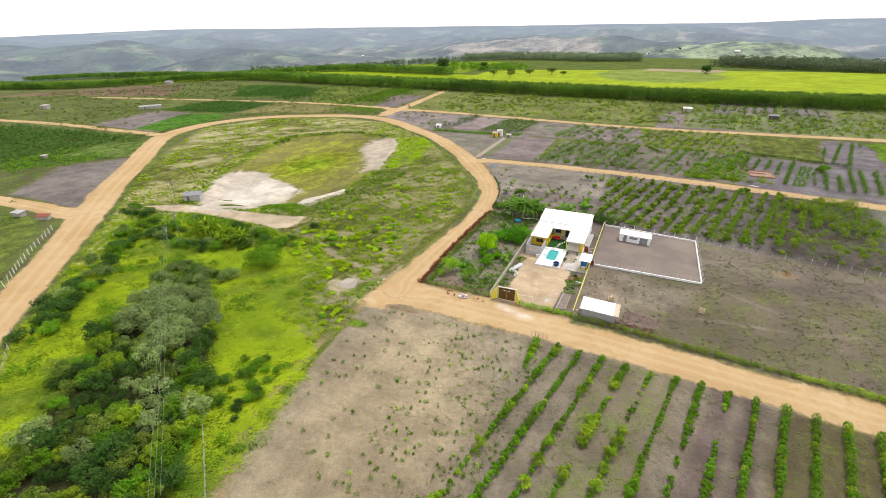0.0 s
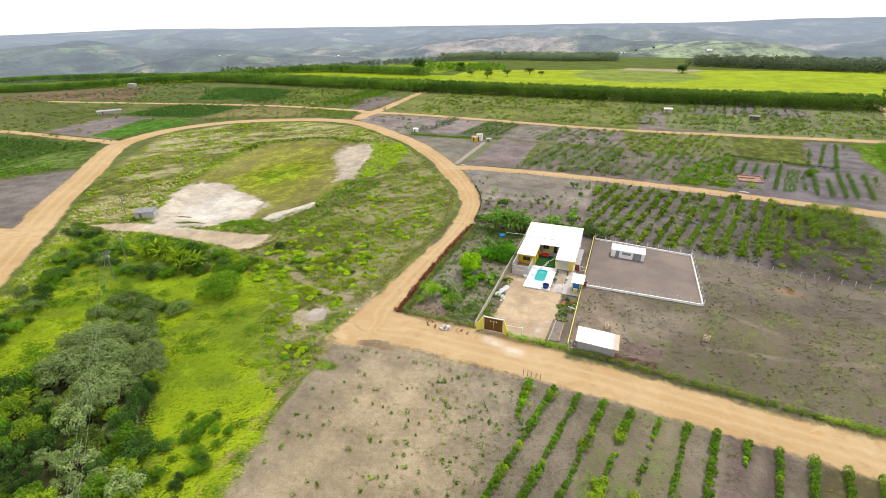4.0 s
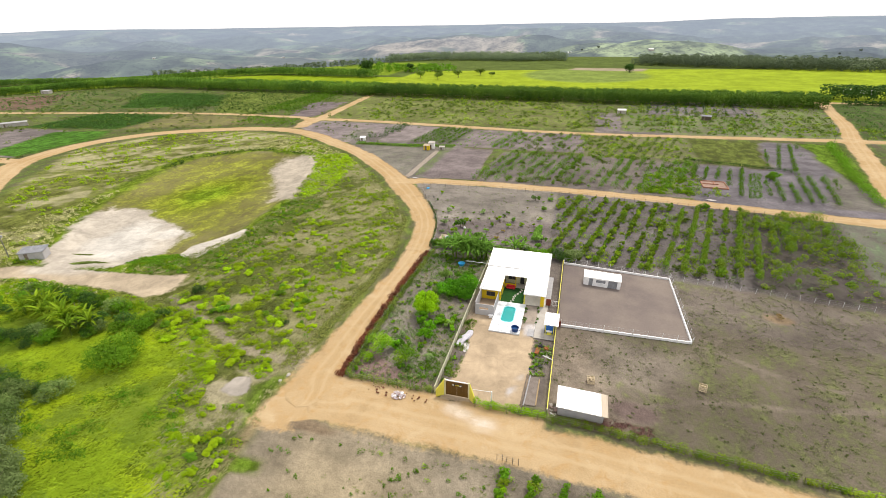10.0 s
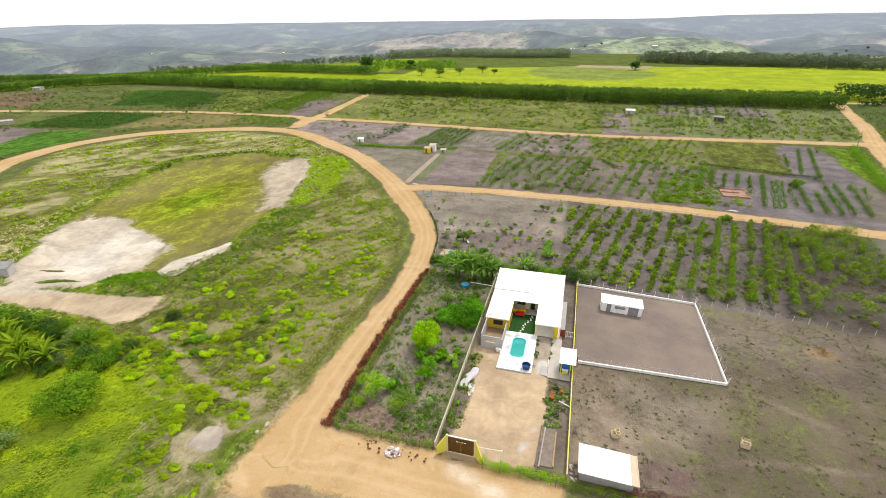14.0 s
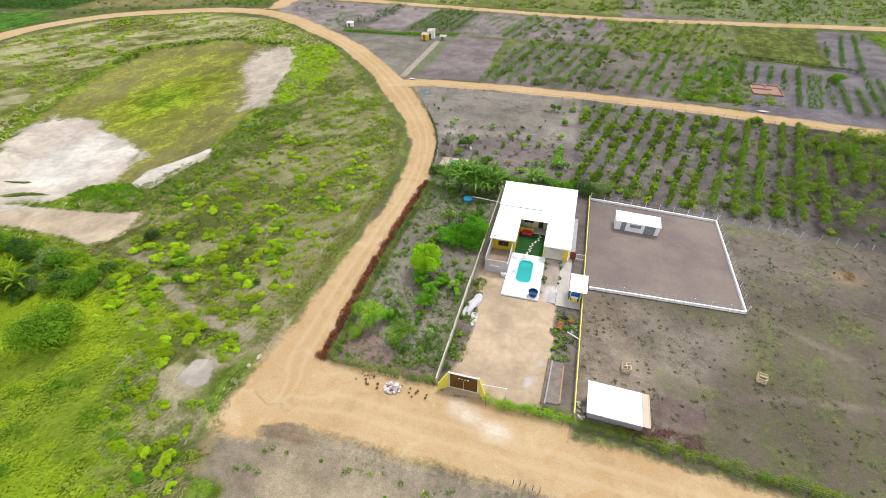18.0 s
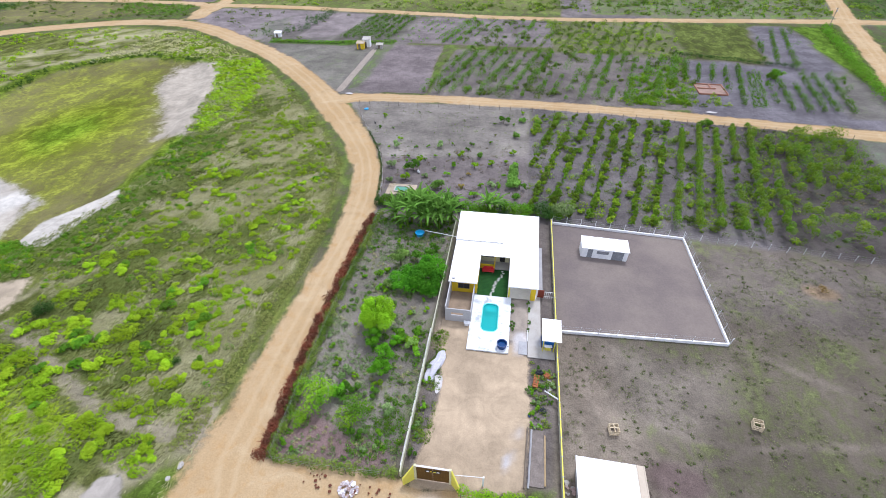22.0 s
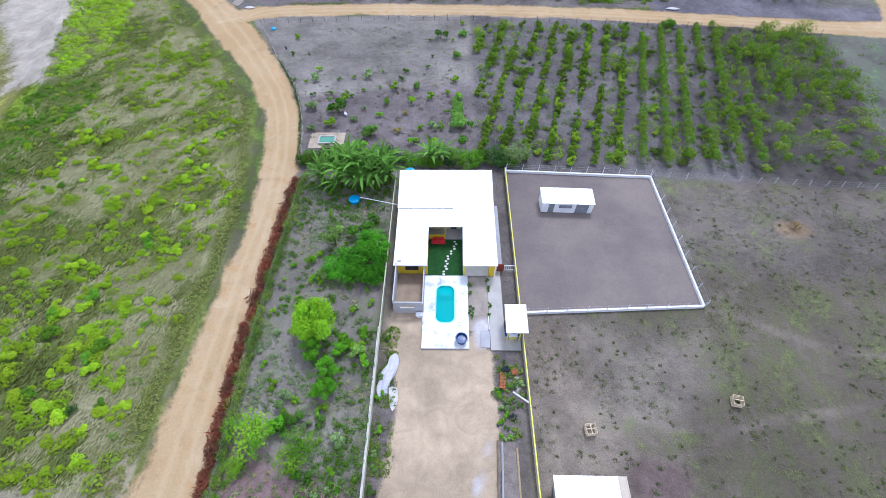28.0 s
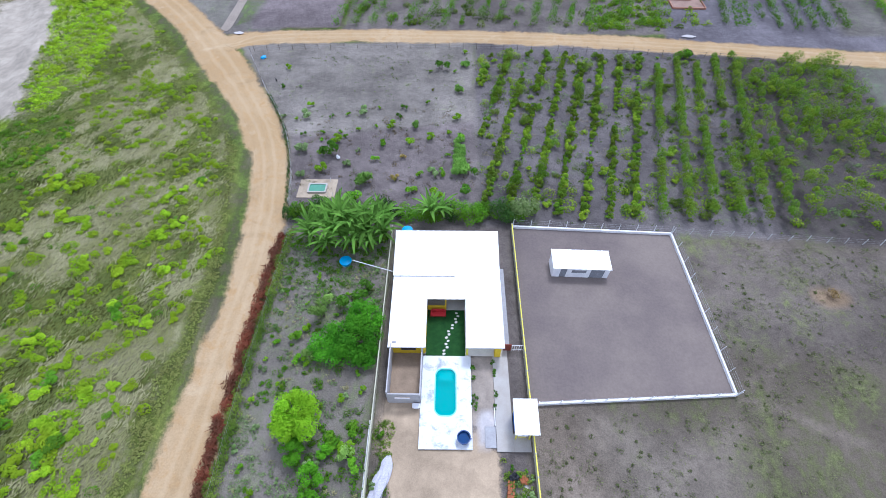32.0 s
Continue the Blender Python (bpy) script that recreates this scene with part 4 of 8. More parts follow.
# ---- roads: worn dirt with ragged edges ----
ROAD_LABELS = {"front": "wide ochre dirt road in front of the gate", "lane": "ochre dirt lane that loops round the meadow", "back": "dirt road behind the orchard lots", "middle": "dirt road between crop plots",
               "east": "broad dirt track at the end of the plots", "north": "dirt track up to the tree belt"}
for i, (name, pts) in enumerate(LINES.items()):
    pts = curve_points(ROADS[name], 0.9 if name in ("front", "lane", "back") else 2.0)
    d = np.gradient(pts[:, :2], axis=0)
    d /= np.hypot(d[:, 0], d[:, 1])[:, None] + 1e-9
    side = np.stack([-d[:, 1], d[:, 0]], -1)
    s = np.array([-1.0, -0.86, -0.6, -0.3, 0, 0.3, 0.6, 0.86, 1.0])
    wob = 1.1 * (fbm(pts[:, 0] / 3.2, pts[:, 1] / 3.2, 4, 60 + i) - 0.5), 1.1 * (fbm(pts[:, 0] / 3.2 + 50, pts[:, 1] / 3.2, 4, 80 + i) - 0.5)
    half = pts[:, 2] / 2 - 0.75 * smooth(-195, -180, pts[:, 0])
    run = np.concatenate([[0], np.cumsum(np.hypot(*np.diff(pts[:, :2], axis=0).T))])
    end = np.minimum(run, run[-1] - run)
    half = half * np.sqrt(np.clip(1 - (1 - np.clip(end / half, 0, 1)) ** 2, 0.0004, 1))
    wob = wob[0] * np.clip(half / 2.5, 0, 1), wob[1] * np.clip(half / 2.5, 0, 1)
    X = pts[:, :1] + side[:, :1] * (s * half[:, None] + np.where(s < -0.8, wob[0][:, None], 0) + np.where(s > 0.8, wob[1][:, None], 0))
    Y = pts[:, 1:2] + side[:, 1:] * (s * half[:, None] + np.where(s < -0.8, wob[0][:, None], 0) + np.where(s > 0.8, wob[1][:, None], 0))
    Z = 0.012 * (i + 1) + 0.05 * (1 - np.abs(s) ** 3)[None, :] - (0.05 + 0.012 * (i + 1)) * (np.abs(s) ** 10)[None, :] - 0.03 * np.exp(-((np.abs(s) - 0.33) / 0.1) ** 2)[None, :] + np.zeros_like(X)
    Z = Z + ground_height(X, Y)
    me = grid_mesh("road", X[:, ::-1], Y[:, ::-1], Z[:, ::-1])
    closing = (1 - smooth(0, 9, end))[:, None]
    across = s[None, :] + (1 - np.abs(s))[None, :] * closing
    float_attr(me, "across", across[:, ::-1]), float_attr(me, "dust", dust_at(X, Y)[:, ::-1])
    tagged(link("road", me, ROAD), ROAD_LABELS.get(name, "ochre dirt farm road"), "road", "dirt roads", "structure")


def patch(name, outline, material, label, category, z=0.06, wob=0.8, kind="structure", step=0.7):
    """A flat patch of ground of its own with a ragged rim that dips into the soil."""
    c = np.array(outline, float)
    loop = curve_points(np.vstack([c, c[:1]]), step)[:-1]
    mid = loop.mean(0)
    n = fbm(loop[:, 0] / 2.2, loop[:, 1] / 2.2, 4, 7) - 0.5
    out = loop + (loop - mid) / (np.hypot(*(loop - mid).T)[:, None] + 1e-6) * (n[:, None] * 2 * wob)
    k = np.array([0.0, 0.25, 0.5, 0.72, 0.88, 1.0])
    X = mid[0] + (out[:, :1] - mid[0]) * k
    Y = mid[1] + (out[:, 1:] - mid[1]) * k
    X, Y = np.vstack([X, X[:1]]), np.vstack([Y, Y[:1]])
    Z = ground_height(X, Y) + z + np.zeros_like(X)
    return tagged(link(name, grid_mesh(name, X, Y, Z), material), label, category, kind=kind)


# ---- far hills ----
def hill_height(r, a):
    """Rolling land from the valley to the skyline; a is the bearing, west of north, in degrees."""
    x, y = -r * np.sin(np.radians(a)), r * np.cos(np.radians(a))
    rise = smooth(1500, 4400, r)
    z = -60 + 92 * rise + (190 * (fbm(x / 640, y / 640, 3, 11) - 0.5) + 46 * (fbm(x / 170, y / 170, 3, 12) - 0.5)) * smooth(950, 1700, r) * (1 - 0.55 * smooth(3200, 4300, r))
    z = np.minimum(z, 40 + 0 * z)
    sky_line = 51 - 55 * smooth(48, 75, a) + 22 * smooth(-2, -14, a) + 12 * (fbm(a / 7, a * 0 + 3, 3, 2) - 0.5)
    k = smooth(3500, 4600, r)
    z = z * (1 - k) + sky_line * k
    z = z + 38 * np.exp(-((a + 8) / 9) ** 2 - ((r - 1750) / 420) ** 2) + 26 * np.exp(-((a - 16) / 12) ** 2 - ((r - 2300) / 420) ** 2)
    return z


hr, ha = np.concatenate([np.linspace(780, 2400, 110), np.linspace(2430, 4700, 80)]), np.linspace(-80, 120, 520)
HR, HA = np.meshgrid(hr, ha)
HX, HY = -HR * np.sin(np.radians(HA)), HR * np.cos(np.radians(HA))
HZ = hill_height(HR, HA)
cell = fbm(HX / 260 + 0.4 * fbm(HX / 90, HY / 90, 2, 8), HY / 340, 2, 31)
wood = fbm(HX / 140, HY / 170, 4, 33)
land = np.zeros((*HX.shape, 3)) + np.array((0.058, 0.078, 0.055))
for lo, hi, c in ((0.60, 0.63, (0.11, 0.145, 0.08)), (0.70, 0.72, (0.21, 0.19, 0.145)), (0.33, 0.30, (0.095, 0.14, 0.07)), (0.22, 0.20, (0.18, 0.165, 0.125))):
    land = land + (np.array(c) - land) * smooth(lo, hi, cell)[..., None]
clearing = np.exp(-((HA + 6) / 10) ** 2 - ((HR - 1650) / 380) ** 2)
land = land + (np.array((0.20, 0.25, 0.13)) - land) * smooth(0.35, 0.6, clearing)[..., None]
clearing = np.exp(-((HA - 17) / 10) ** 2 - ((HR - 2150) / 300) ** 2)
land = land + (np.array((0.23, 0.205, 0.165)) - land) * smooth(0.4, 0.6, clearing)[..., None]
land = land + (np.array((0.035, 0.05, 0.035)) - land) * (smooth(0.51, 0.58, wood) * 0.85)[..., None]
hills_me = grid_mesh("distant_hills", HX[::-1], HY[::-1], HZ[::-1])
colour_attr(hills_me, "land", land[::-1])
# painted haze: the glow's share grows with distance and to the west
float_attr(hills_me, "haze_mix", (0.19 + 0.48 * smooth(900, 3900, HR) + 0.05 * smooth(25, 60, HA))[::-1])
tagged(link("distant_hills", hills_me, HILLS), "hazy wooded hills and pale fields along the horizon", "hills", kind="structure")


# ---- the walled yard: house ----
def wall_bm(x0, y0, x1, y1, h, thick=0.15, holes=(), z0=0.0):
    """A straight wall along its centre line; holes (from, to, bottom, top) go right through."""
    bm = bmesh.new()
    length, turn = math.hypot(x1 - x0, y1 - y0), math.atan2(y1 - y0, x1 - x0)
    xs = sorted({0.0, length, *(v for o in holes for v in o[:2])})
    zs = sorted({z0, h, *(v for o in holes for v in o[2:] if z0 < v < h)})
    solid = {(i, k) for i in range(len(xs) - 1) for k in range(len(zs) - 1)
             if not any(a <= (xs[i] + xs[i + 1]) / 2 <= b and lo <= (zs[k] + zs[k + 1]) / 2 <= hi for a, b, lo, hi in holes)}
    grid = {}

    def at(i, k, side):
        if (i, k, side) not in grid:
            grid[i, k, side] = bm.verts.new((xs[i], side * thick / 2, zs[k]))
        return grid[i, k, side]

    for i, k in solid:
        bm.faces.new((at(i, k, -1), at(i + 1, k, -1), at(i + 1, k + 1, -1), at(i, k + 1, -1)))
        bm.faces.new((at(i, k, 1), at(i, k + 1, 1), at(i + 1, k + 1, 1), at(i + 1, k, 1)))
        for (di, dk), (p, q) in (((-1, 0), ((0, 0), (0, 1))), ((1, 0), ((1, 1), (1, 0))), ((0, -1), ((1, 0), (0, 0))), ((0, 1), ((0, 1), (1, 1)))):
            if (i + di, k + dk) not in solid:
                bm.faces.new((at(i + p[0], k + p[1], -1), at(i + q[0], k + q[1], -1), at(i + q[0], k + q[1], 1), at(i + p[0], k + p[1], 1)))
    bmesh.ops.transform(bm, matrix=Matrix.Translation((x0, y0, 0)) @ Matrix.Rotation(turn, 4, "Z"), verts=bm.verts)
    return bm


def window_part(parent, x0, y0, x1, y1, lo, hi, out, name="window", pane=DARK):
    """A framed window in a wall from (x0, y0) to (x1, y1); out is the unit way it faces."""
    length, turn = math.hypot(x1 - x0, y1 - y0), math.atan2(y1 - y0, x1 - x0)
    m = Matrix.Translation((x0 + out[0] * 0.05, y0 + out[1] * 0.05, 0)) @ Matrix.Rotation(turn, 4, "Z")
    f = 0.06
    bm = boxes((0, length, -0.05, 0.05, lo, lo + f), (0, length, -0.05, 0.05, hi - f, hi), (0, f, -0.05, 0.05, lo + f, hi - f), (length - f, length, -0.05, 0.05, lo + f, hi - f),
               (length / 2 - f / 2, length / 2 + f / 2, -0.04, 0.04, lo + f, hi - f))
    bmesh.ops.transform(bm, matrix=m, verts=bm.verts)
    fr = part(name, bm, TIMBER, parent, "dark window frame")
    for k in (0, 1):
        bm = boxes((f + k * (length / 2 - f / 2), length / 2 - f / 2 + k * (length / 2 - f / 2), -0.012, 0.012, lo + f, hi - f))
        bmesh.ops.transform(bm, matrix=m, verts=bm.verts)
        part("pane", bm, pane, fr)
    return fr


def sheet(parent, x0, x1, y0, y1, z0, z1, material=ROOF, name="roof_sheet", rib=True):
    """One ribbed roof sheet from its low edge (y0, z0) to its high edge (y1, z1)."""
    bm = bmesh.new()
    prof = [(0, 0), (0.06, 0.05), (0.12, 0.05), (0.18, 0), (0.5, 0), (0.82, 0), (0.88, 0.05), (0.94, 0.05), (1, 0)] if rib else [(0, 0), (1, 0)]
    top = [[bm.verts.new((x0 + (x1 - x0) * u, y, z + h)) for u, h in prof] for y, z in ((y0, z0), (y1, z1))]
    low = [[bm.verts.new((x0 + (x1 - x0) * u, y, z + h - 0.05)) for u, h in prof] for y, z in ((y0, z0), (y1, z1))]
    n = len(prof)
    for i in range(n - 1):
        bm.faces.new((top[0][i], top[0][i + 1], top[1][i + 1], top[1][i]))
        bm.faces.new((low[0][i + 1], low[0][i], low[1][i], low[1][i + 1]))
        bm.faces.new((low[0][i], low[0][i + 1], top[0][i + 1], top[0][i]))
        bm.faces.new((top[1][i], top[1][i + 1], low[1][i + 1], low[1][i]))
    bm.faces.new((low[0][0], top[0][0], top[1][0], low[1][0]))
    bm.faces.new((top[0][-1], low[0][-1], low[1][-1], top[1][-1]))
    return part(name, bm, material, parent)


def z_back(y):
    return 3.45 + (y - 127.6) * 0.2


def z_front(y):
    return 2.85 + (y - 117.5) * 0.045


house = thing("house", "single-storey house with U-shaped white sheet roof and yellow walls", "house")
part("floor", boxes((-26.3, -12.4, 124.5, 134.2, 0.0, 0.14), (-26.3, -22.03, 118.0, 124.48, 0.0, 0.14), (-17.0, -12.4, 117.8, 124.48, 0.0, 0.14)), CONCRETE, house, "concrete floor slab")
part("wall", wall_bm(-26.2, 118.1, -26.2, 134.1, 2.75), CREAM, house, "pale rendered side wall")
part("wall", wall_bm(-26.27, 134.1, -12.5, 134.1, 4.5), CREAM, house, "tall rear wall")
part("wall", wall_bm(-12.5, 124.4, -12.5, 134.0, 3.0, holes=[(3, 4.2, 1.0, 2.1), (6.5, 7.7, 1.0, 2.1)]), WHITE, house, "white side wall")
part("wall", wall_bm(-26.12, 118.1, -22.1, 118.1, 2.72, holes=[(1.0, 2.9, 1.0, 2.1)]), YELLOW, house, "yellow front wall of the wing")
window_part(house, -25.12, 118.1, -23.22, 118.1, 1.0, 2.1, (0, -1))
part("wall", wall_bm(-22.1, 118.2, -22.1, 124.3, 2.72, holes=[(1.2, 2.1, 0.14, 2.2), (3.4, 4.8, 1.0, 2.1)]), YELLOW, house, "yellow courtyard wall")
part("door", boxes((-22.16, -22.06, 119.42, 120.28, 0.14, 2.18)), TIMBER, house, "dark wooden door")
window_part(house, -22.1, 121.6, -22.1, 123.0, 1.0, 2.1, (1, 0))
part("wall", wall_bm(-22.02, 126.6, -17.1, 126.6, 2.72, holes=[(0.5, 2.3, 1.0, 2.1), (3.3, 4.2, 0.14, 2.2)]), CREAM, house, "rear wall of the veranda")
window_part(house, -21.52, 126.6, -19.72, 126.6, 1.0, 2.1, (0, -1))
# near-black panel in the hole: the doorway's darkness is put into its colour
part("door", boxes((-18.72, -17.82, 126.56, 126.66, 0.14, 2.18)), DARK, house, "near-black panel standing for the unlit doorway")
part("half_wall", boxes((-22.0, -19.6, 124.5, 124.65, 0.0, 1.0)), YELLOW, house, "yellow half wall of the veranda")
part("post", boxes((-19.62, -19.46, 124.48, 124.64, 0.0, 2.95)), YELLOW, house, "thin yellow veranda post")
part("wall", wall_bm(-17.0, 124.6, -12.6, 124.6, 2.9), WHITE, house, "white porch wall")
for y in (134.0, 131.0, 128.0):
    part("partition", wall_bm(-26.1, y - 0.25, -12.6, y - 0.25, min(3.3, z_back(y - 0.3) - 0.15), 0.12), WHITE, house)
for x, y, w, mat in ((-13.0, 117.95, 0.75, YELLOW), (-16.8, 117.95, 0.26, LEMON), (-16.8, 121.4, 0.22, CREAM), (-12.6, 121.4, 0.22, CREAM)):
    part("pillar", boxes((x - w / 2, x + w / 2, y - w / 2, y + w / 2, 0.14, 2.8), bevel=0.015), mat, house, "yellow painted pillar" if w > 0.3 else "")
part("beam", boxes((-17.0, -12.3, 117.85, 118.05, 2.62, 2.78)), TIMBER, house)
for i in range(8):                       # rear roof, higher pitch, its low edge stepped
    x0 = -26.7 + i * 1.035
    sheet(house, x0, x0 + 1.03, 127.75, 134.6, z_back(127.75), z_back(134.6))
for i in range(6):
    x0 = -18.42 + i * 1.02
    sheet(house, x0, x0 + 1.015, 126.75, 134.6, z_back(126.75), z_back(134.6))
for i in range(5):                       # wings and the strip between them
    x0 = -26.62 + i * 0.935
    sheet(house, x0, x0 + 0.93, 117.5, 128.3, z_front(117.5), z_front(128.3))
for i in range(5):
    x0 = -21.94 + i * 0.985
    sheet(house, x0, x0 + 0.98, 124.25, 128.2, z_front(124.25), z_front(128.2))
for i in range(5):
    x0 = -17.0 + i * 0.95
    sheet(house, x0, x0 + 0.945, 117.5, 127.3, z_front(117.5), z_front(127.3))
part("fascia", boxes((-26.62, -21.96, 117.44, 117.5, 2.72, 2.9)), WHITE, house), part("fascia", boxes((-17.0, -12.25, 117.44, 117.5, 2.72, 2.9)), WHITE, house)
part("roof_vent", boxes((-26.1, -25.6, 118.0, 118.25, 2.92, 3.02), bevel=0.02), GREY_CONC, house, "small grey roof vent")

# courtyard
tagged(part("courtyard_turf", boxes((-22.0, -16.95, 117.7, 124.45, 0.0, 0.06)), TURF), "dark green turf in the courtyard", "lawn", kind="structure")
rng = random.Random(4)
for i in range(14):
    f = i / 13
    st = thing("stepping_stone", "pale flat stepping stone set in turf", "stepping stone", "stepping stones across the courtyard",
               (-18.0 - 1.9 * f + 0.18 * math.sin(f * 9) + (0.12 if i % 2 else -0.12), 124.0 - 6.0 * f, 0.06), rng.uniform(-30, 30))
    bm = lathe(bmesh.new(), [(0.2, 0.0), (0.21, 0.035), (0.18, 0.05)], 7)
    bmesh.ops.scale(bm, vec=(1.0, rng.uniform(0.7, 0.95), 1), verts=bm.verts)
    part("slab", bm, STONE, st)
sofa = thing("garden_sofa", "red upholstered garden sofa under the courtyard window", "sofa", at=(-20.55, 123.7, 0.06))
part("seat", boxes((-0.85, 0.85, -0.38, 0.3, 0.2, 0.45), bevel=0.05), RED, sofa)
part("backrest", boxes((-0.85, 0.85, 0.3, 0.48, 0.2, 0.9), bevel=0.05), RED, sofa)
for sx in (-1, 1):
    part("armrest", boxes((sx * 0.95 - 0.09, sx * 0.95 + 0.09, -0.36, 0.46, 0.2, 0.62), bevel=0.04), RED, sofa)
for sx, sy in ((-0.75, -0.3), (0.75, -0.3), (-0.75, 0.4), (0.75, 0.4)):
    part("leg", boxes((sx - 0.04, sx + 0.04, sy - 0.04, sy + 0.04, 0, 0.2)), TIMBER, sofa)


# ---- pool deck ----
def rounded(x0, x1, y0, y1, r, n=8):
    pts = []
    for cx, cy, a in ((x1 - r, y1 - r, 0), (x0 + r, y1 - r, 90), (x0 + r, y0 + r, 180), (x1 - r, y0 + r, 270)):
        for k in range(n + 1):
            b = math.radians(a + 90 * k / n)
            pts.append((cx + r * math.cos(b), cy + r * math.sin(b)))
    return pts


def bowed(pts):
    """The pool's long sides swell outwards at the middle."""
    return [(-19.46 + (x + 19.46) * (0.88 + 0.2 * math.sin(math.pi * min(1, max(0, (y - 109.6) / 6.6)))), y) for x, y in pts]


def loft(bm, loops, cap_last=False):
    rings = [[bm.verts.new(p) for p in loop] for loop in loops]
    for a, b in zip(rings[:-1], rings[1:]):
        for i in range(len(a)):
            bm.faces.new((a[i], a[(i + 1) % len(a)], b[(i + 1) % len(a)], b[i]))
    if cap_last:
        bm.faces.new(rings[-1])
    return bm


hole = bowed(rounded(-20.82, -18.1, 110.0, 116.0, 0.9))
outer = []
for x, y in hole:
    u, v = (x + 19.46) / 1.26, (y - 113.0) / 3.05
    s = max(abs(u), abs(v))
    u, v = u / s, v / s
    outer.append((-19.4 + u * 3.05, (112.0 + v * 5.65)))
for sx, sy in ((-1, -1), (1, -1), (-1, 1), (1, 1)):
    c = (-19.4 + sx * 3.05, 112.0 + sy * 5.65)
    outer[min(range(len(outer)), key=lambda i: math.dist(outer[i], c))] = c
deck = tagged(part("pool_deck", loft(bmesh.new(), [[(x, y, -0.02) for x, y in outer], [(x, y, 0.22) for x, y in outer], [(x, y, 0.22) for x, y in hole], [(x, y, 0.0) for x, y in hole]]), DECK),
              "white stained stone deck round the pool", "pool deck", kind="structure")
pool = thing("swimming_pool", "turquoise moulded swimming pool sunk into the white deck", "swimming pool")
rim_out, rim_in = bowed(rounded(-20.82, -18.1, 110.0, 116.0, 0.9)), bowed(rounded(-20.68, -18.24, 110.14, 115.86, 0.78))
part("rim", loft(bmesh.new(), [[(x, y, 0.225) for x, y in rim_out], [(x, y, 0.25) for x, y in rim_out], [(x, y, 0.25) for x, y in rim_in], [(x, y, 0.1) for x, y in rim_in]]), POOL_RIM, pool, "pale turquoise rim")
floor_in = bowed(rounded(-20.55, -18.38, 110.3, 115.6, 0.66))
step_in = bowed(rounded(-20.62, -18.3, 110.2, 115.8, 0.72))
part("shell", loft(bmesh.new(), [[(x, y, 0.1) for x, y in rim_in], [(x, y, -0.3) for x, y in step_in], [(x, y, -1.2) for x, y in floor_in]], True), POOL, pool, "turquoise fibreglass shell")
part("step", boxes((-20.3, -18.62, 114.5, 115.55, -0.5, -0.18), bevel=0.06), POOL_RIM, pool, "pale moulded entry step")
wtr = part("water", loft(bmesh.new(), [[(x, y, 0.09) for x, y in bowed(rounded(-20.67, -18.25, 110.15, 115.85, 0.77))]], True), WATER, pool, "clear still water")
wtr.visible_shadow = False

tub = thing("water_tub", "round navy blue plastic water tub standing on the deck", "tub", at=(-17.35, 107.45, 0.22))
part("wall", lathe(bmesh.new(), [(0.02, 0.0), (0.62, 0.0), (0.72, 0.72), (0.78, 0.74), (0.78, 0.8), (0.68, 0.8), (0.6, 0.12), (0.02, 0.1)], 26), TUB_BLUE, tub)
part("water", lathe(bmesh.new(), [(0.02, 0.42), (0.64, 0.42), (0.64, 0.43), (0.02, 0.43)], 22), plain("dark_blue_water", (0.008, 0.05, 0.17), 0.1), tub, "blue water inside")
part("outlet", rod(bmesh.new(), (0.7, 0.0, 0.2), (0.95, 0.0, 0.2), 0.05), TUB_BLUE, tub)

# unfinished room
room = thing("unfinished_room", "roofless grey block room with an earth floor beside the wing", "room")
part("wall", wall_bm(-26.25, 111.7, -26.25, 117.9, 3.0), BLOCK, room)
part("wall", wall_bm(-26.17, 111.7, -22.5, 111.7, 2.6, holes=[(0.75, 2.6, 1.3, 1.85)]), BLOCK, room, "grey wall with a wide slot window")
part("wall", wall_bm(-22.42, 111.63, -22.42, 117.9, 2.3), BLOCK, room)
part("earth_floor", boxes((-26.16, -22.5, 111.78, 117.95, 0.0, 0.25)), bare_material("brown_fill", (0.27, 0.205, 0.145)), room, "brown earth fill")
sink = thing("white_basin", "small white basin standing by the grey wall", "basin", at=(-22.9, 111.1, 0.0))
part("bowl", boxes((-0.45, 0.45, -0.3, 0.3, 0.5, 0.62), bevel=0.03), WHITE, sink), part("pedestal", boxes((-0.3, 0.3, -0.2, 0.2, 0, 0.5)), WHITE, sink)

PORCH = mottled("pale_cream_tiles", (0.62, 0.59, 0.52), (0.54, 0.51, 0.45), 0.6, 9.0, 0.6, 0.004, 0.3, contrast=0.08)
# pavings
for nm, b, m, lb in (("pavement", (-13.6, -11.7, 106.2, 118.6, -0.02, 0.1), CONCRETE, "pale concrete path beside the garden strip"),
                     ("pavement", (-11.69, -9.75, 106.2, 108.2, -0.02, 0.096), CONCRETE, "pale concrete path end"),
                     ("pavement", (-17.0, -12.4, 117.7, 124.5, 0.142, 0.15), PORCH, "pale cream porch floor"),
                     ("pavement", (-12.38, -11.3, 118.65, 131.5, -0.02, 0.09), GREY_CONC, "grey side path along the house"),
                     ("pavement", (-14.9, -13.65, 106.6, 109.0, -0.02, 0.03), GREY_CONC, "grey screed beside the pool deck")):
    tagged(part(nm, boxes(b, bevel=0.01), m), lb, "pavement", kind="structure")
edge = thing("garden_edging", "low white kerb along the concrete path", "kerb")
part("kerb", boxes((-13.74, -13.64, 109.05, 111.4, 0, 0.2), bevel=0.01), WHITE, edge)

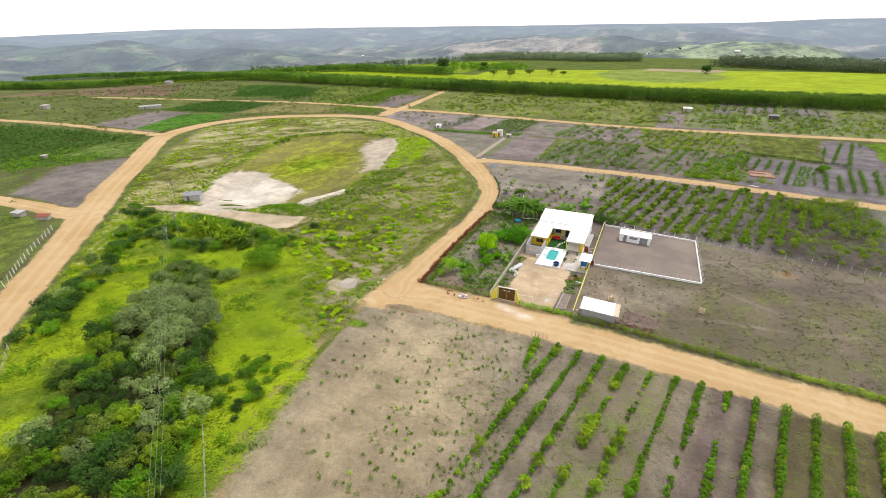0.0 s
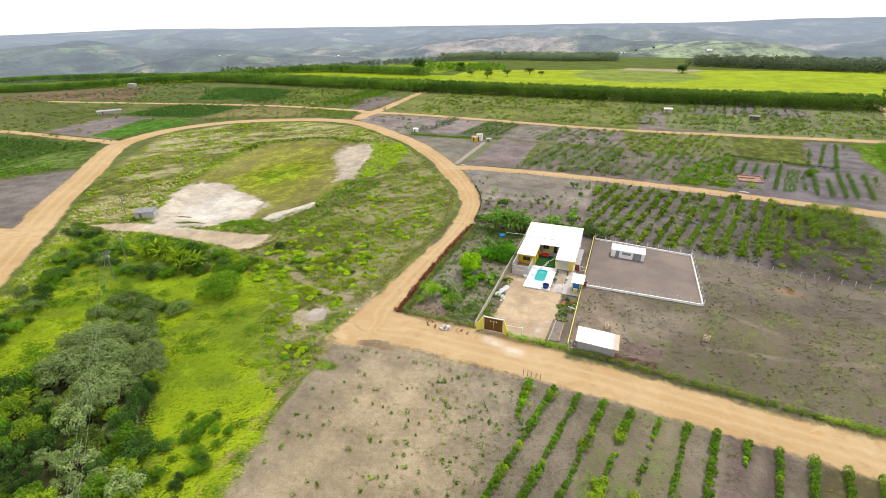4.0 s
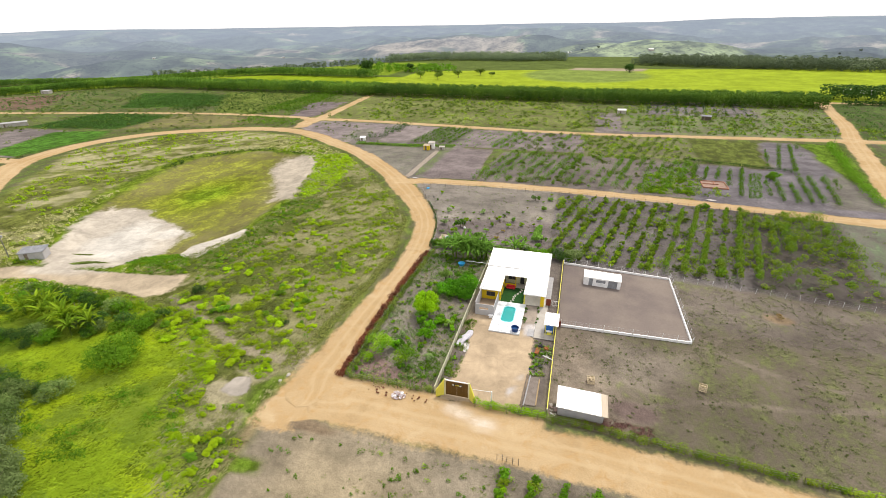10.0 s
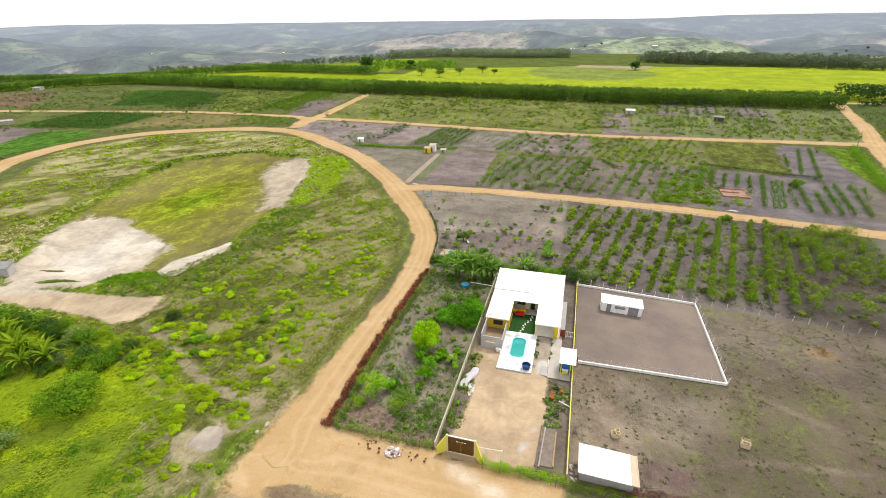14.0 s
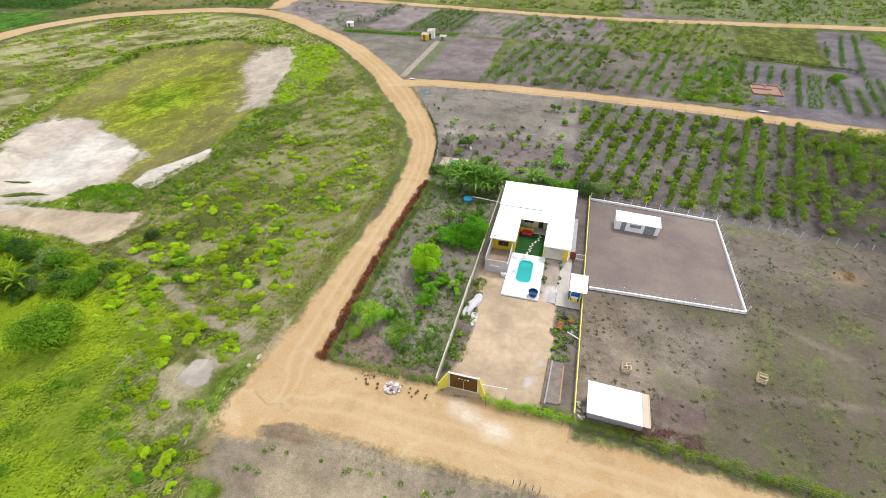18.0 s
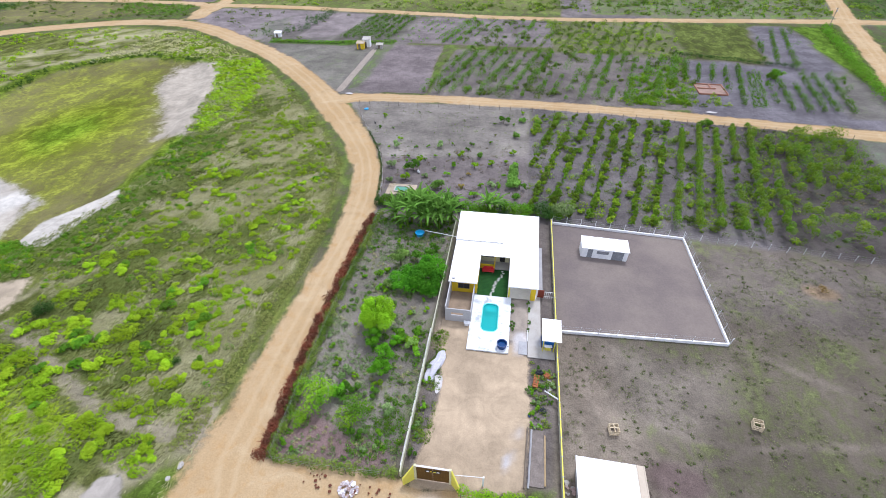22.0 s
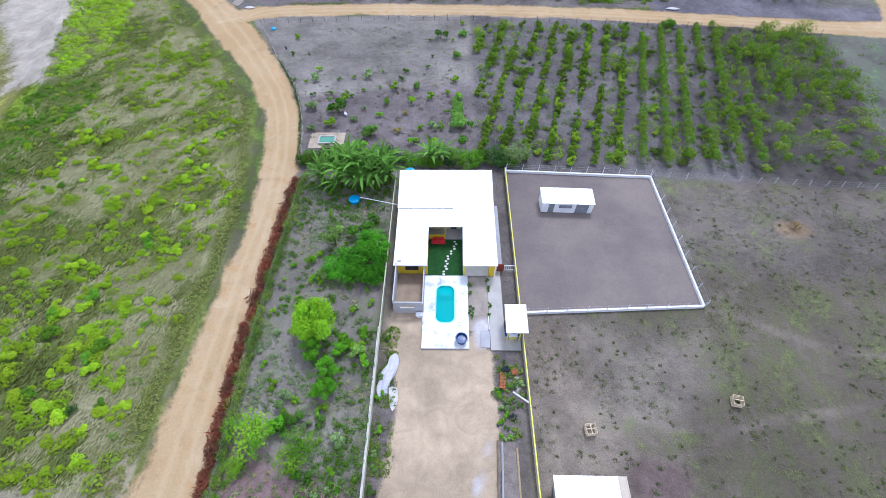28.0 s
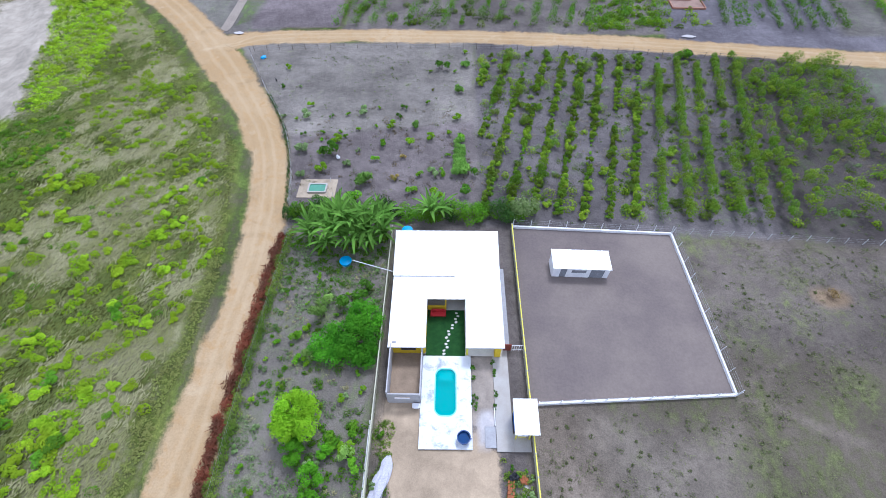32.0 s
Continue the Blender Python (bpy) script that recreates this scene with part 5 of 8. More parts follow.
# kiosk at the side wall
kiosk = thing("kiosk", "small open kiosk with white sheet roof and blue wall", "kiosk")
for i in range(3):
    sheet(kiosk, -11.85 + i * 0.92, -11.85 + i * 0.92 + 0.915, 107.2, 111.1, 2.75, 3.15)
for x, y in ((-11.5, 107.6), (-9.95, 107.6), (-11.5, 110.6), (-9.95, 110.6)):
    part("post", boxes((x - 0.07, x + 0.07, y - 0.07, y + 0.07, 0, 2.75)), LEMON, kiosk)
part("panel", boxes((-11.5, -9.95, 108.4, 108.5, 0.0, 2.3)), WALL_BLUE, kiosk, "bright blue wall panel")
part("panel", boxes((-11.55, -11.45, 108.5, 110.6, 0.0, 2.3)), WALL_BLUE, kiosk, "bright blue wall panel")
part("counter", boxes((-11.3, -10.2, 107.65, 108.1, 0.85, 0.95)), WHITE, kiosk, "white counter top")
part("counter_base", boxes((-11.2, -10.3, 107.75, 108.05, 0.1, 0.85)), LEMON, kiosk, "yellow counter base")
ygate = thing("side_gate", "red-brown metal gate beside the house pillar", "gate")
part("leaf", boxes((-12.2, -11.2, 118.55, 118.63, 0.1, 1.7)), RED_BROWN, ygate)
for k in range(6):
    part("bar", boxes((-11.15 + k * 0.3, -11.1 + k * 0.3, 118.5, 118.56, 0.1, 1.4)), PIPE, ygate)
for z in (0.35, 1.35):
    part("rail", boxes((-11.2, -9.7, 118.56, 118.62, z, z + 0.06)), PIPE, ygate)
agate = thing("arena_gate", "small red-brown gate at the corner of the arena", "gate")
part("leaf", boxes((-9.5, -8.85, 111.25, 111.33, 0.05, 1.35)), RED_BROWN, agate), part("gate_post", boxes((-8.83, -8.7, 111.2, 111.36, 0, 1.5)), RED_BROWN, agate)


# ---- yard walls: low precast plates between posts ----
PALE = mottled("pale_weathered_render", (0.50, 0.49, 0.36), (0.40, 0.39, 0.32), 0.4, 9.0, 0.85, 0.006, 0.2, contrast=0.12)


def plate_wall(name, x, y0, y1, h, label):
    w = thing(name, label, "wall")
    n = int(round((y1 - y0) / 2.4))
    s = (y1 - y0) / n
    for i in range(n + 1):
        part("post", boxes((x - 0.09, x + 0.09, y0 + i * s - 0.09, y0 + i * s + 0.09, 0, h + 0.08), bevel=0.01), PALE, w)
    for i in range(n):
        for k in range(3):
            part("plate", boxes((x - 0.035, x + 0.035, y0 + i * s + 0.1, y0 + (i + 1) * s - 0.1, 0.02 + k * h / 3, (k + 1) * h / 3 - 0.012)), PALE, w)
        part("coping", boxes((x - 0.07, x + 0.07, y0 + i * s + 0.095, y0 + (i + 1) * s - 0.095, h, h + 0.06)), LEMON if x > -20 else PALE, w)
    return w


plate_wall("yard_wall", -27.85, 87.0, 138.6, 1.25, "low cream plate wall between garden and yard")
plate_wall("yard_wall", -9.55, 86.6, 139.2, 1.25, "low cream plate wall between yard and pasture")
pipe = thing("white_pipe", "long white pipe lying along the garden wall", "pipe")
part("tube", rod(bmesh.new(), (-28.15, 88.2, 0.08), (-28.2, 109.5, 0.08), 0.08), PIPE, pipe)

# gate
gate = thing("entrance_gate", "brown sheet gate between yellow splayed wing walls", "gate")
for k in range(2):
    leaf = part("gate_leaf", boxes((-25.9 + k * 1.88, -24.06 + k * 1.9, 87.0, 87.06, 0.08, 2.95), bevel=0.01), GATE_BROWN, gate)
    for i in range(5):
        part("rib", boxes((-25.85 + k * 1.88 + i * 0.42, -25.82 + k * 1.88 + i * 0.42, 86.975, 86.998, 0.1, 2.93)), GATE_BROWN, leaf)
part("lintel", boxes((-26.1, -22.0, 86.95, 87.12, 2.97, 3.1)), WHITE, gate, "pale top rail")
for x in (-26.05, -22.05):
    part("gate_pillar", boxes((x - 0.13, x + 0.13, 86.88, 87.16, 0, 3.2), bevel=0.015), CREAM, gate)
for sx, x0, x1 in ((-1, -26.2, -27.35), (1, -21.9, -20.95)):
    bm = bmesh.new()
    a, b = Vector((x0, 86.98, 0)), Vector((x1, 86.1, 0))
    n = Vector((b.y - a.y, a.x - b.x, 0)).normalized() * 0.08
    vs = [bm.verts.new(p + n * s + Vector((0, 0, z))) for s in (-1, 1) for p, z in ((a, 0), (b, 0), (b, 1.45), (a, 3.05))]
    for f in ((0, 1, 2, 3), (7, 6, 5, 4), (0, 4, 5, 1), (1, 5, 6, 2), (2, 6, 7, 3), (3, 7, 4, 0)):
        bm.faces.new([vs[i] for i in f])
    bmesh.ops.recalc_face_normals(bm, faces=bm.faces)
    part("wing_wall", bm, LEMON, gate, "lemon yellow splayed wall")
sgn = part("sign", boxes((-24.85, -23.15, 86.93, 86.955, 2.12, 2.52)), BLACK, gate, "small dark name board")
for i, (w, m) in enumerate(((0.28, WHITE), (0.26, YELLOW), (0.3, LEMON), (0.3, WHITE))):
    part("sign_bar", boxes((-24.75 + i * 0.39, -24.75 + i * 0.39 + w, 86.915, 86.928, 2.22, 2.42)), m, sgn)
goal = thing("gate_rail", "thin white rail from the gate to a post", "rail")
part("rail", rod(bmesh.new(), (-21.9, 87.1, 1.95), (-18.4, 87.3, 1.95), 0.045), PIPE, goal), part("post", boxes((-18.48, -18.28, 87.2, 87.4, 0, 2.05), bevel=0.01), WHITE, goal)

# ---- arena ----
SLOPE = Matrix.Translation((-9.3, 0, 0.0)) @ pose(0, 0, 0, 0, math.degrees(math.atan(0.042)), 0) @ Matrix.Translation((9.3, 0, 0))      # lies on the falling pasture
bm = bmesh.new()
rings = [[bm.verts.new((x, y, z)) for x, y in ((-9.3, 111.75), (15.8, 113.55), (15.35, 139.2), (-9.3, 139.4))] for z in (-0.05, 0.05)]
bm.faces.new(rings[0][::-1]), bm.faces.new(rings[1])
for i in range(4):
    bm.faces.new((rings[0][i], rings[0][(i + 1) % 4], rings[1][(i + 1) % 4], rings[1][i]))
arena_floor = part("arena_ground", bm, ARENA)
arena_floor.matrix_basis = SLOPE
tagged(arena_floor, "raked grey-brown earth inside the white kerb", "arena", kind="structure")
arena = thing("arena_fence", "low white kerb wall with white posts round the arena", "fence")
arena.matrix_basis = SLOPE
corners = [(-8.7, 111.6), (15.9, 113.4), (15.4, 139.2), (-9.3, 139.5)]
for k in range(3):
    (xa, ya), (xb, yb) = corners[k], corners[k + 1]
    part("kerb_wall", wall_bm(xa, ya, xb, yb, 0.5, 0.26), WHITE, arena)
    n = int(math.hypot(xb - xa, yb - ya) / 2.6)
    ox, oy = (yb - ya) / math.hypot(xb - xa, yb - ya), -(xb - xa) / math.hypot(xb - xa, yb - ya)
    for i in range(n + 1):
        f = i / n
        px, py = xa + (xb - xa) * f, ya + (yb - ya) * f
        part("fence_post", rod(bmesh.new(), (px + ox * 0.1, py + oy * 0.1, 0.4), (px + ox * 0.25, py + oy * 0.25, 1.75), 0.055, 0.045, 5), PIPE, arena)
    for z in (0.85, 1.2, 1.6):
        part("wire", rod(bmesh.new(), (xa + ox * 0.2, ya + oy * 0.2, z), (xb + ox * 0.2, yb + oy * 0.2, z), 0.012, sides=4), METAL, arena)

ash = thing("stable_shed", "long low white shed with grey doors inside the arena", "shed")
ash.matrix_basis = SLOPE
part("wall", wall_bm(-4.4, 130.5, 3.6, 130.5, 2.1, holes=[(1.0, 1.9, 0.0, 1.9), (2.6, 4.7, 1.0, 1.7), (5.3, 7.3, 0.0, 1.9)]), WHITE, ash)
for a in ((-4.4, 133.2, 3.6, 133.2), (-4.4, 130.58, -4.4, 133.12), (3.6, 130.58, 3.6, 133.12)):
    part("wall", wall_bm(*a, 2.1), WHITE, ash)
part("door", boxes((-3.38, -2.52, 130.46, 130.52, 0.03, 1.88)), GREY_ROOF, ash, "blue-grey door"), part("door", boxes((0.92, 2.88, 130.46, 130.52, 0.03, 1.88)), GREY_ROOF, ash, "wide blue-grey door")
part("window", boxes((-1.78, 0.28, 130.46, 130.52, 1.02, 1.68)), GREY_ROOF, ash, "blue-grey shutter")
for i in range(9):
    sheet(ash, -4.6 + i * 0.93, -4.6 + i * 0.93 + 0.925, 130.3, 133.6, 2.12, 2.4)

shed = thing("store_shed", "white-roofed store shed with grey walls at the roadside hedge", "shed")
shed.matrix_basis = SLOPE
for a in ((-7.9, 87.3, -1.2, 87.3), (-7.9, 90.6, -1.2, 90.6), (-7.9, 87.38, -7.9, 90.52), (-1.2, 87.38, -1.2, 90.52)):
    part("wall", wall_bm(*a, 2.3), BLOCK, shed)
part("floor", boxes((-7.8, -1.3, 87.4, 90.5, 0, 0.05)), GREY_CONC, shed)
for i in range(8):
    sheet(shed, -8.35 + i * 0.955, -8.35 + i * 0.955 + 0.95, 86.35, 91.1, 2.32, 2.5, ROOF if i < 7 else ROOF_TAN)

CRATE = mottled("sun_bleached_wood", (0.62, 0.52, 0.36), (0.52, 0.42, 0.28), 1.2, 16.0, 0.85, 0.006, 0.2)
# pallet crates in the pasture
for x, y, a, m in ((-2.9, 96.4, 6, CRATE), (15.3, 100.1, -12, CRATE)):
    cr = thing("crate", "open square wooden pallet crate on the pasture", "crate", "crates in the pasture", (x, y, float(ground_height(x, y))), a)
    for s in (-1, 1):
        for z in (0.1, 0.42, 0.74):
            part("board", boxes((-0.58, 0.58, s * 0.56 - 0.02, s * 0.56 + 0.02, z, z + 0.2)), CRATE, cr), part("board", boxes((s * 0.56 - 0.02, s * 0.56 + 0.02, -0.53, 0.53, z, z + 0.2)), CRATE, cr)
        for s2 in (-1, 1):
            part("corner_post", boxes((s * 0.52 - 0.04, s * 0.52 + 0.04, s2 * 0.52 - 0.04, s2 * 0.52 + 0.04, 0, 0.98)), m, cr)
    part("cross_bar", boxes((-0.52, 0.52, -0.05, 0.05, 0.9, 0.95)), m, cr)
    if x < 0:
        part("cross_bar", boxes((-0.05, 0.05, -0.52, 0.52, 0.85, 0.9)), m, cr)

# sand heap, bricks, rubbish, beams
heap = bmesh.new()
bmesh.ops.create_icosphere(heap, subdivisions=4, radius=1.0)
for v in heap.verts:
    n = noise.noise(v.co * 1.7) * 0.35
    v.co = Vector((v.co.x * (0.85 + n * 1.2) + 0.25 * math.sin(v.co.y * 2.2), v.co.y * 2.9 * (1 + 0.5 * n), max(-0.05, v.co.z * 0.42 * (1 + n * 1.6))))
for f in heap.faces:
    f.smooth = True
hp = part("grit_mound", heap, mottled("white_grit", (0.50, 0.495, 0.55), (0.41, 0.40, 0.45), 1.0, 8.0, 0.95, 0.03, 0.1))
hp.matrix_basis = pose(-26.3, 102.8, 0, 0, 0, -8)
tagged(hp, "long heap of pale builder's grit by the wall", "sand heap")
patch("grit_spill", [(-26.2, 101.3), (-25.2, 101.2), (-25.0, 99.8), (-25.5, 98.4), (-26.0, 99.6)], DUST, "pale grit spilled below the heap", "dust", 0.08, 0.3, step=0.4)

stack = thing("brick_stack", "stack of orange hollow clay bricks with a black cover", "bricks", at=(-12.4, 102.2, 0.05), turn=-8)
one = None
for i in range(3):
    for j in range(6):
        for k in range(2 if j < 4 else 1):
            if one is None:
                one = part("brick", boxes((-0.11, 0.11, -0.17, 0.17, 0, 0.18), bevel=0.008), BRICK, stack)
                one.location = (-0.26, -0.95, 0)
            else:
                b = new("brick", one.data)
                b.parent = stack
                b.matrix_basis = pose(-0.26 + i * 0.25 + rng.uniform(-.02, .02), -0.95 + j * 0.37, k * 0.185, 0, 0, rng.uniform(-5, 5))


PINK_RUBBLE = mottled("pinkish_plaster", (0.40, 0.30, 0.27), (0.32, 0.23, 0.2), 2.0, 9.0, 0.95, 0.02, 0.1)


def crumple(r, h, seed, material, name, label, category, at, turn=0.0, squash=(1, 1)):
    """A slumped sheet or bag."""
    bm = bmesh.new()
    bmesh.ops.create_icosphere(bm, subdivisions=3, radius=1.0)
    for v in bm.verts:
        n = 1 + 0.45 * noise.noise(v.co * 2.2 + Vector((seed, 0, 0)))
        v.co = Vector((v.co.x * r * n * squash[0], v.co.y * r * n * squash[1], max(0.0, (v.co.z + 0.55) * h * 0.65 * n)))
    ob = part(name, bm, material)
    ob.matrix_basis = pose(*at, 0, 0, turn)
    return tagged(ob, label, category)


crumple(0.55, 0.5, 1, BLACK, "black_sheet", "crumpled black plastic sheet on the bricks' end", "plastic sheet", (-11.9, 103.6, 0.02), 20, (1, 0.7))
crumple(0.4, 0.3, 2, BLACK, "black_sheet", "crumpled black plastic sheet in the weeds", "plastic sheet", (-11.5, 97.8, 0.02), 50)
crumple(0.24, 0.2, 3, TUB_BLUE, "blue_sack", "dark blue sack lying in the weeds", "sack", (-13.3, 96.9, 0.02), 10, (0.6, 1.2))
crumple(0.45, 0.35, 4, BRICK, "broken_bricks", "heap of broken orange bricks in the weeds", "bricks", (-10.9, 103.3, 0.02))
crumple(0.34, 0.22, 5, CONCRETE, "white_sack", "white sack dumped at the road bend", "sack", (-53.8, 84.4, 0.0), 0, (0.8, 1.4))
crumple(0.28, 0.2, 6, CONCRETE, "white_sack", "white sack dumped at the road bend", "sack", (-54.4, 82.8, 0.0))
crumple(0.6, 0.3, 7, TANK_BLUE, "blue_tarpaulin", "blue tarpaulin at the corner of the lot", "tarpaulin", (-61.1, 189.8, 0.0))
crumple(0.45, 0.7, 8, WHITE, "white_sack", "tall white sack beside a shrub", "sack", (-39.0, 155.7, 0.0), 30, (0.6, 1))
crumple(0.3, 0.5, 9, BLACK, "black_drum", "small black bag on bare soil", "bag", (-56.0, 180.6, 0.0), 30, (0.5, 1))
for i in range(26):                                   # red clods on the verge
    u = rng.random()
    crumple(rng.uniform(0.07, 0.19), rng.uniform(0.06, 0.13), 20 + i, RUBBLE, "earth_clod", "red-brown clod of dug earth on the verge", "earth clod",
            (-38.5 + 10.5 * u + rng.uniform(-.9, .9), 85.2 - 0.9 * u + rng.uniform(-.8, .8), 0.09), rng.uniform(0, 180))["group"] = "red clods by the road"
LILAC = mottled("lilac_grey_plaster", (0.42, 0.37, 0.39), (0.52, 0.47, 0.48), 2.0, 9.0, 0.95, 0.03, 0.1)
for i in range(46):                                   # broken plaster tipped on the verge
    a, q = rng.uniform(0, math.tau), math.sqrt(rng.random())
    crumple(rng.uniform(0.12, 0.3), rng.uniform(0.12, 0.28) * (1.2 - 0.6 * q), 300 + i, (LILAC, LILAC, WHITE, PINK_RUBBLE)[i % 4], "rubble_piece", "pale lilac broken plaster tipped on the verge", "rubble",
            (-33.4 + 1.15 * q * math.cos(a), 84.6 + 0.85 * q * math.sin(a), 0.07 + 0.16 * (1 - q)), rng.uniform(0, 360), (1, rng.uniform(.5, 1)))["group"] = "broken plaster by the road"
for i in range(14):
    crumple(rng.uniform(0.12, 0.3), rng.uniform(0.08, 0.2), 200 + i, CONCRETE if i % 3 else PINK_RUBBLE, "rubble_piece", "pale broken plaster dumped beside the shed", "rubble", (rng.uniform(-9.2, -8.2), rng.uniform(86.6, 89.2), 0.0), rng.uniform(0, 360), (1, rng.uniform(.6, 1)))
for a, b, m, n in (((-13.75, 87.7, 0.1), (-13.45, 95.2, 0.1), TIMBER, "beam"), ((-13.3, 87.7, 0.1), (-12.95, 95.0, 0.1), GREY_CONC, "beam"), ((-11.4, 88.2, 0.1), (-11.35, 94.4, 0.1), PALE_WOOD, "plank"), ((-11.3, 100.6, 0.5), (-9.65, 99.1, 1.1), PIPE, "pole"), ((-9.0, 87.2, 0.12), (-8.3, 86.5, 0.2), WHITE, "pole")):
    t = thing(n, {"beam": "long weathered beam lying in the yard", "plank": "long pale plank lying in the yard", "pole": "white pole leaning on the wall"}[n], n)
    bm = rod(bmesh.new(), a, b, 0.11, 0.11, 4)
    part(n + "_body", bm, m, t)
tagged(part("foundation_bed", boxes((-13.2, -11.5, 88.0, 95.0, -0.02, 0.045)), mottled("dark_screed", (0.15, 0.125, 0.11), (0.20, 0.17, 0.15), 1.0, 8.0)), "dark screeded strip in the yard", "pavement", kind="structure")

# blue water tank and its pipe in the garden
tank = thing("water_tank", "bright blue plastic water tank on a low block base", "water tank", at=(-34.2, 132.2, 0))
part("base", lathe(bmesh.new(), [(0.7, 0), (0.7, 0.1), (0.66, 0.12)], 14), BLOCK, tank)
part("body", lathe(bmesh.new(), [(0.66, 0.12), (0.78, 0.72), (0.86, 0.74), (0.86, 0.8)], 22), TANK_BLUE, tank)
part("lid", lathe(bmesh.new(), [(0.9, 0.81), (0.88, 0.86), (0.4, 0.97), (0.1, 0.99)], 22), TANK_BLUE, tank, "blue domed lid")
pp = thing("roof_pipe", "white pipe sloping from the tank to the roof", "pipe")
part("tube", rod(bmesh.new(), (-33.0, 131.5, 1.9), (-26.8, 128.4, 3.5), 0.06), PIPE, pp)
for x, y, z in ((-32.9, 131.45, 1.9),):
    part("prop", rod(bmesh.new(), (x, y, 0), (x, y, z + 0.1), 0.05), TIMBER, pp)
tank2 = thing("water_tank", "blue water tank behind the rear wall", "water tank", at=(-25.3, 136.0, 0))
part("base", boxes((-0.8, 0.8, -0.8, 0.8, 0, 2.4)), BLOCK, tank2)
part("body", lathe(bmesh.new(), [(0.6, 2.41), (0.75, 3.3), (0.78, 3.4)], 20), TANK_BLUE, tank2), part("lid", lathe(bmesh.new(), [(0.8, 3.41), (0.3, 3.55), (0.1, 3.56)], 20), TANK_BLUE, tank2)

# small tiled pond in the rear lot
sp = thing("garden_pond", "small green pond in a worn pale stone frame", "pond", at=(-41.2, 148.0, 0))
part("apron", boxes((-3.3, 3.0, -2.2, 2.2, -0.02, 0.07)), PATH_SAND, sp)
po, pi_ = rounded(-1.7, 1.5, -1.2, 1.0, 0.3, 4), rounded(-1.45, 1.25, -0.95, 0.75, 0.25, 4)
part("rim", loft(bmesh.new(), [[(x, y, 0.07) for x, y in po], [(x, y, 0.35) for x, y in po], [(x, y, 0.35) for x, y in pi_], [(x, y, 0.1) for x, y in pi_]]), CONCRETE, sp)
part("water", loft(bmesh.new(), [[(x, y, 0.26) for x, y in rounded(-1.45, 1.25, -0.95, 0.75, 0.25, 4)]], True), plain("green_pond_water", (0.10, 0.28, 0.19), 0.15), sp, "green water")
for x, y in ((1.9, -1.8), (2.7, -1.7), (1.9, 1.6)):
    part("stake", rod(bmesh.new(), (x, y, 0), (x, y, 0.9), 0.03), PIPE, sp)


# ---- small buildings farther off ----
def hut(label, x, y, w, d, h, wall_mat, roof_mat, turn=0, door=True, name="hut", rise=0.35):
    t = thing(name, label, "hut", at=(x, y, float(ground_height(x, y))), turn=turn)
    part("wall", wall_bm(-w / 2, -d / 2, w / 2, -d / 2, h, 0.15, holes=[(w * 0.2, w * 0.2 + 0.9, 0, min(2.0, h - 0.2))] if door else ()), wall_mat, t)
    for a in ((-w / 2, d / 2, w / 2, d / 2), (-w / 2, -d / 2 + 0.08, -w / 2, d / 2 - 0.08), (w / 2, -d / 2 + 0.08, w / 2, d / 2 - 0.08)):
        part("wall", wall_bm(*a, h), wall_mat, t)
    if door:
        part("door", boxes((-w * 0.3 + 0.02, -w * 0.3 + 0.88, -d / 2 - 0.03, -d / 2 + 0.03, 0, min(1.98, h - 0.22))), TIMBER, t)
    n = max(2, int(w / 1.0))
    for i in range(n):
        sheet(t, -w / 2 - 0.3 + i * (w + 0.6) / n, -w / 2 - 0.3 + (i + 1) * (w + 0.6) / n - 0.01, -d / 2 - 0.35, d / 2 + 0.3, h + 0.03, h + rise, roof_mat)
    return t


hut("small pale hut with grey roof beside the sandy track", -146.0, 108.6, 5.4, 3.6, 2.3, BLOCK, GREY_ROOF, 32)
hut("yellow house with pale annex at the end of its drive", -79.6, 247.4, 2.6, 2.4, 2.2, YELLOW, PATH_SAND, 5, name="farmhouse")
hut("pale annex beside the yellow house", -78.0, 250.6, 2.6, 3.0, 2.9, WHITE, CONCRETE, 5, name="farmhouse")
hut("low white lean-to by the drive", -72.4, 248.8, 2.2, 1.5, 1.4, CONCRETE, CONCRETE, 5)
hut("white-roofed hut at a bare plot", 17.4, 371.0, 5.0, 4.0, 2.6, CONCRETE, ROOF, 4)
hut("dark open hut with tilted pale roof", 66.0, 358.0, 5.0, 3.6, 2.4, BARK, GREY_ROOF, -14)
hut("long pale-roofed shelter among crops", -356.0, 248.0, 15.0, 4.0, 2.3, CONCRETE, GREY_CONC, 55)
hut("white hut on the western plots", -437, 219, 5, 4, 2.6, CONCRETE, CONCRETE, 20)
hut("white farmhouse near the belt", -525, 396, 8, 5, 3.0, CONCRETE, GREY_CONC, 10)
hut("small white shed at the orchard", -263, 124, 2.2, 1.8, 1.5, CONCRETE, CONCRETE, 10)
hut("red-roofed kiosk beside the crossroads", -175.5, 76.3, 3.6, 1.6, 1.3, CONCRETE, RED_BROWN, 25, False)
hut("pale shelter near the crossroads", -186.5, 75, 3.4, 2.0, 1.4, CONCRETE, GREY_CONC, 10, False)
hut("tiny white hut in the crop plot", -119, 259.5, 2.4, 2.0, 1.7, WHITE, ROOF, 5)
hut("long white building beyond the tree belt", 208, 505, 22, 8, 3.0, WHITE, ROOF, 0)
patch("drive", [(-74.9, 203), (-72.6, 203), (-72.7, 220), (-72.8, 244), (-74, 246), (-75.0, 243)], mottled("grey_drive", (0.24, 0.205, 0.17), (0.29, 0.25, 0.21), 0.4, 4.0, 0.95, 0.03, 0.1), "sandy drive up to the yellow house", "drive", 0.05, 0.3)
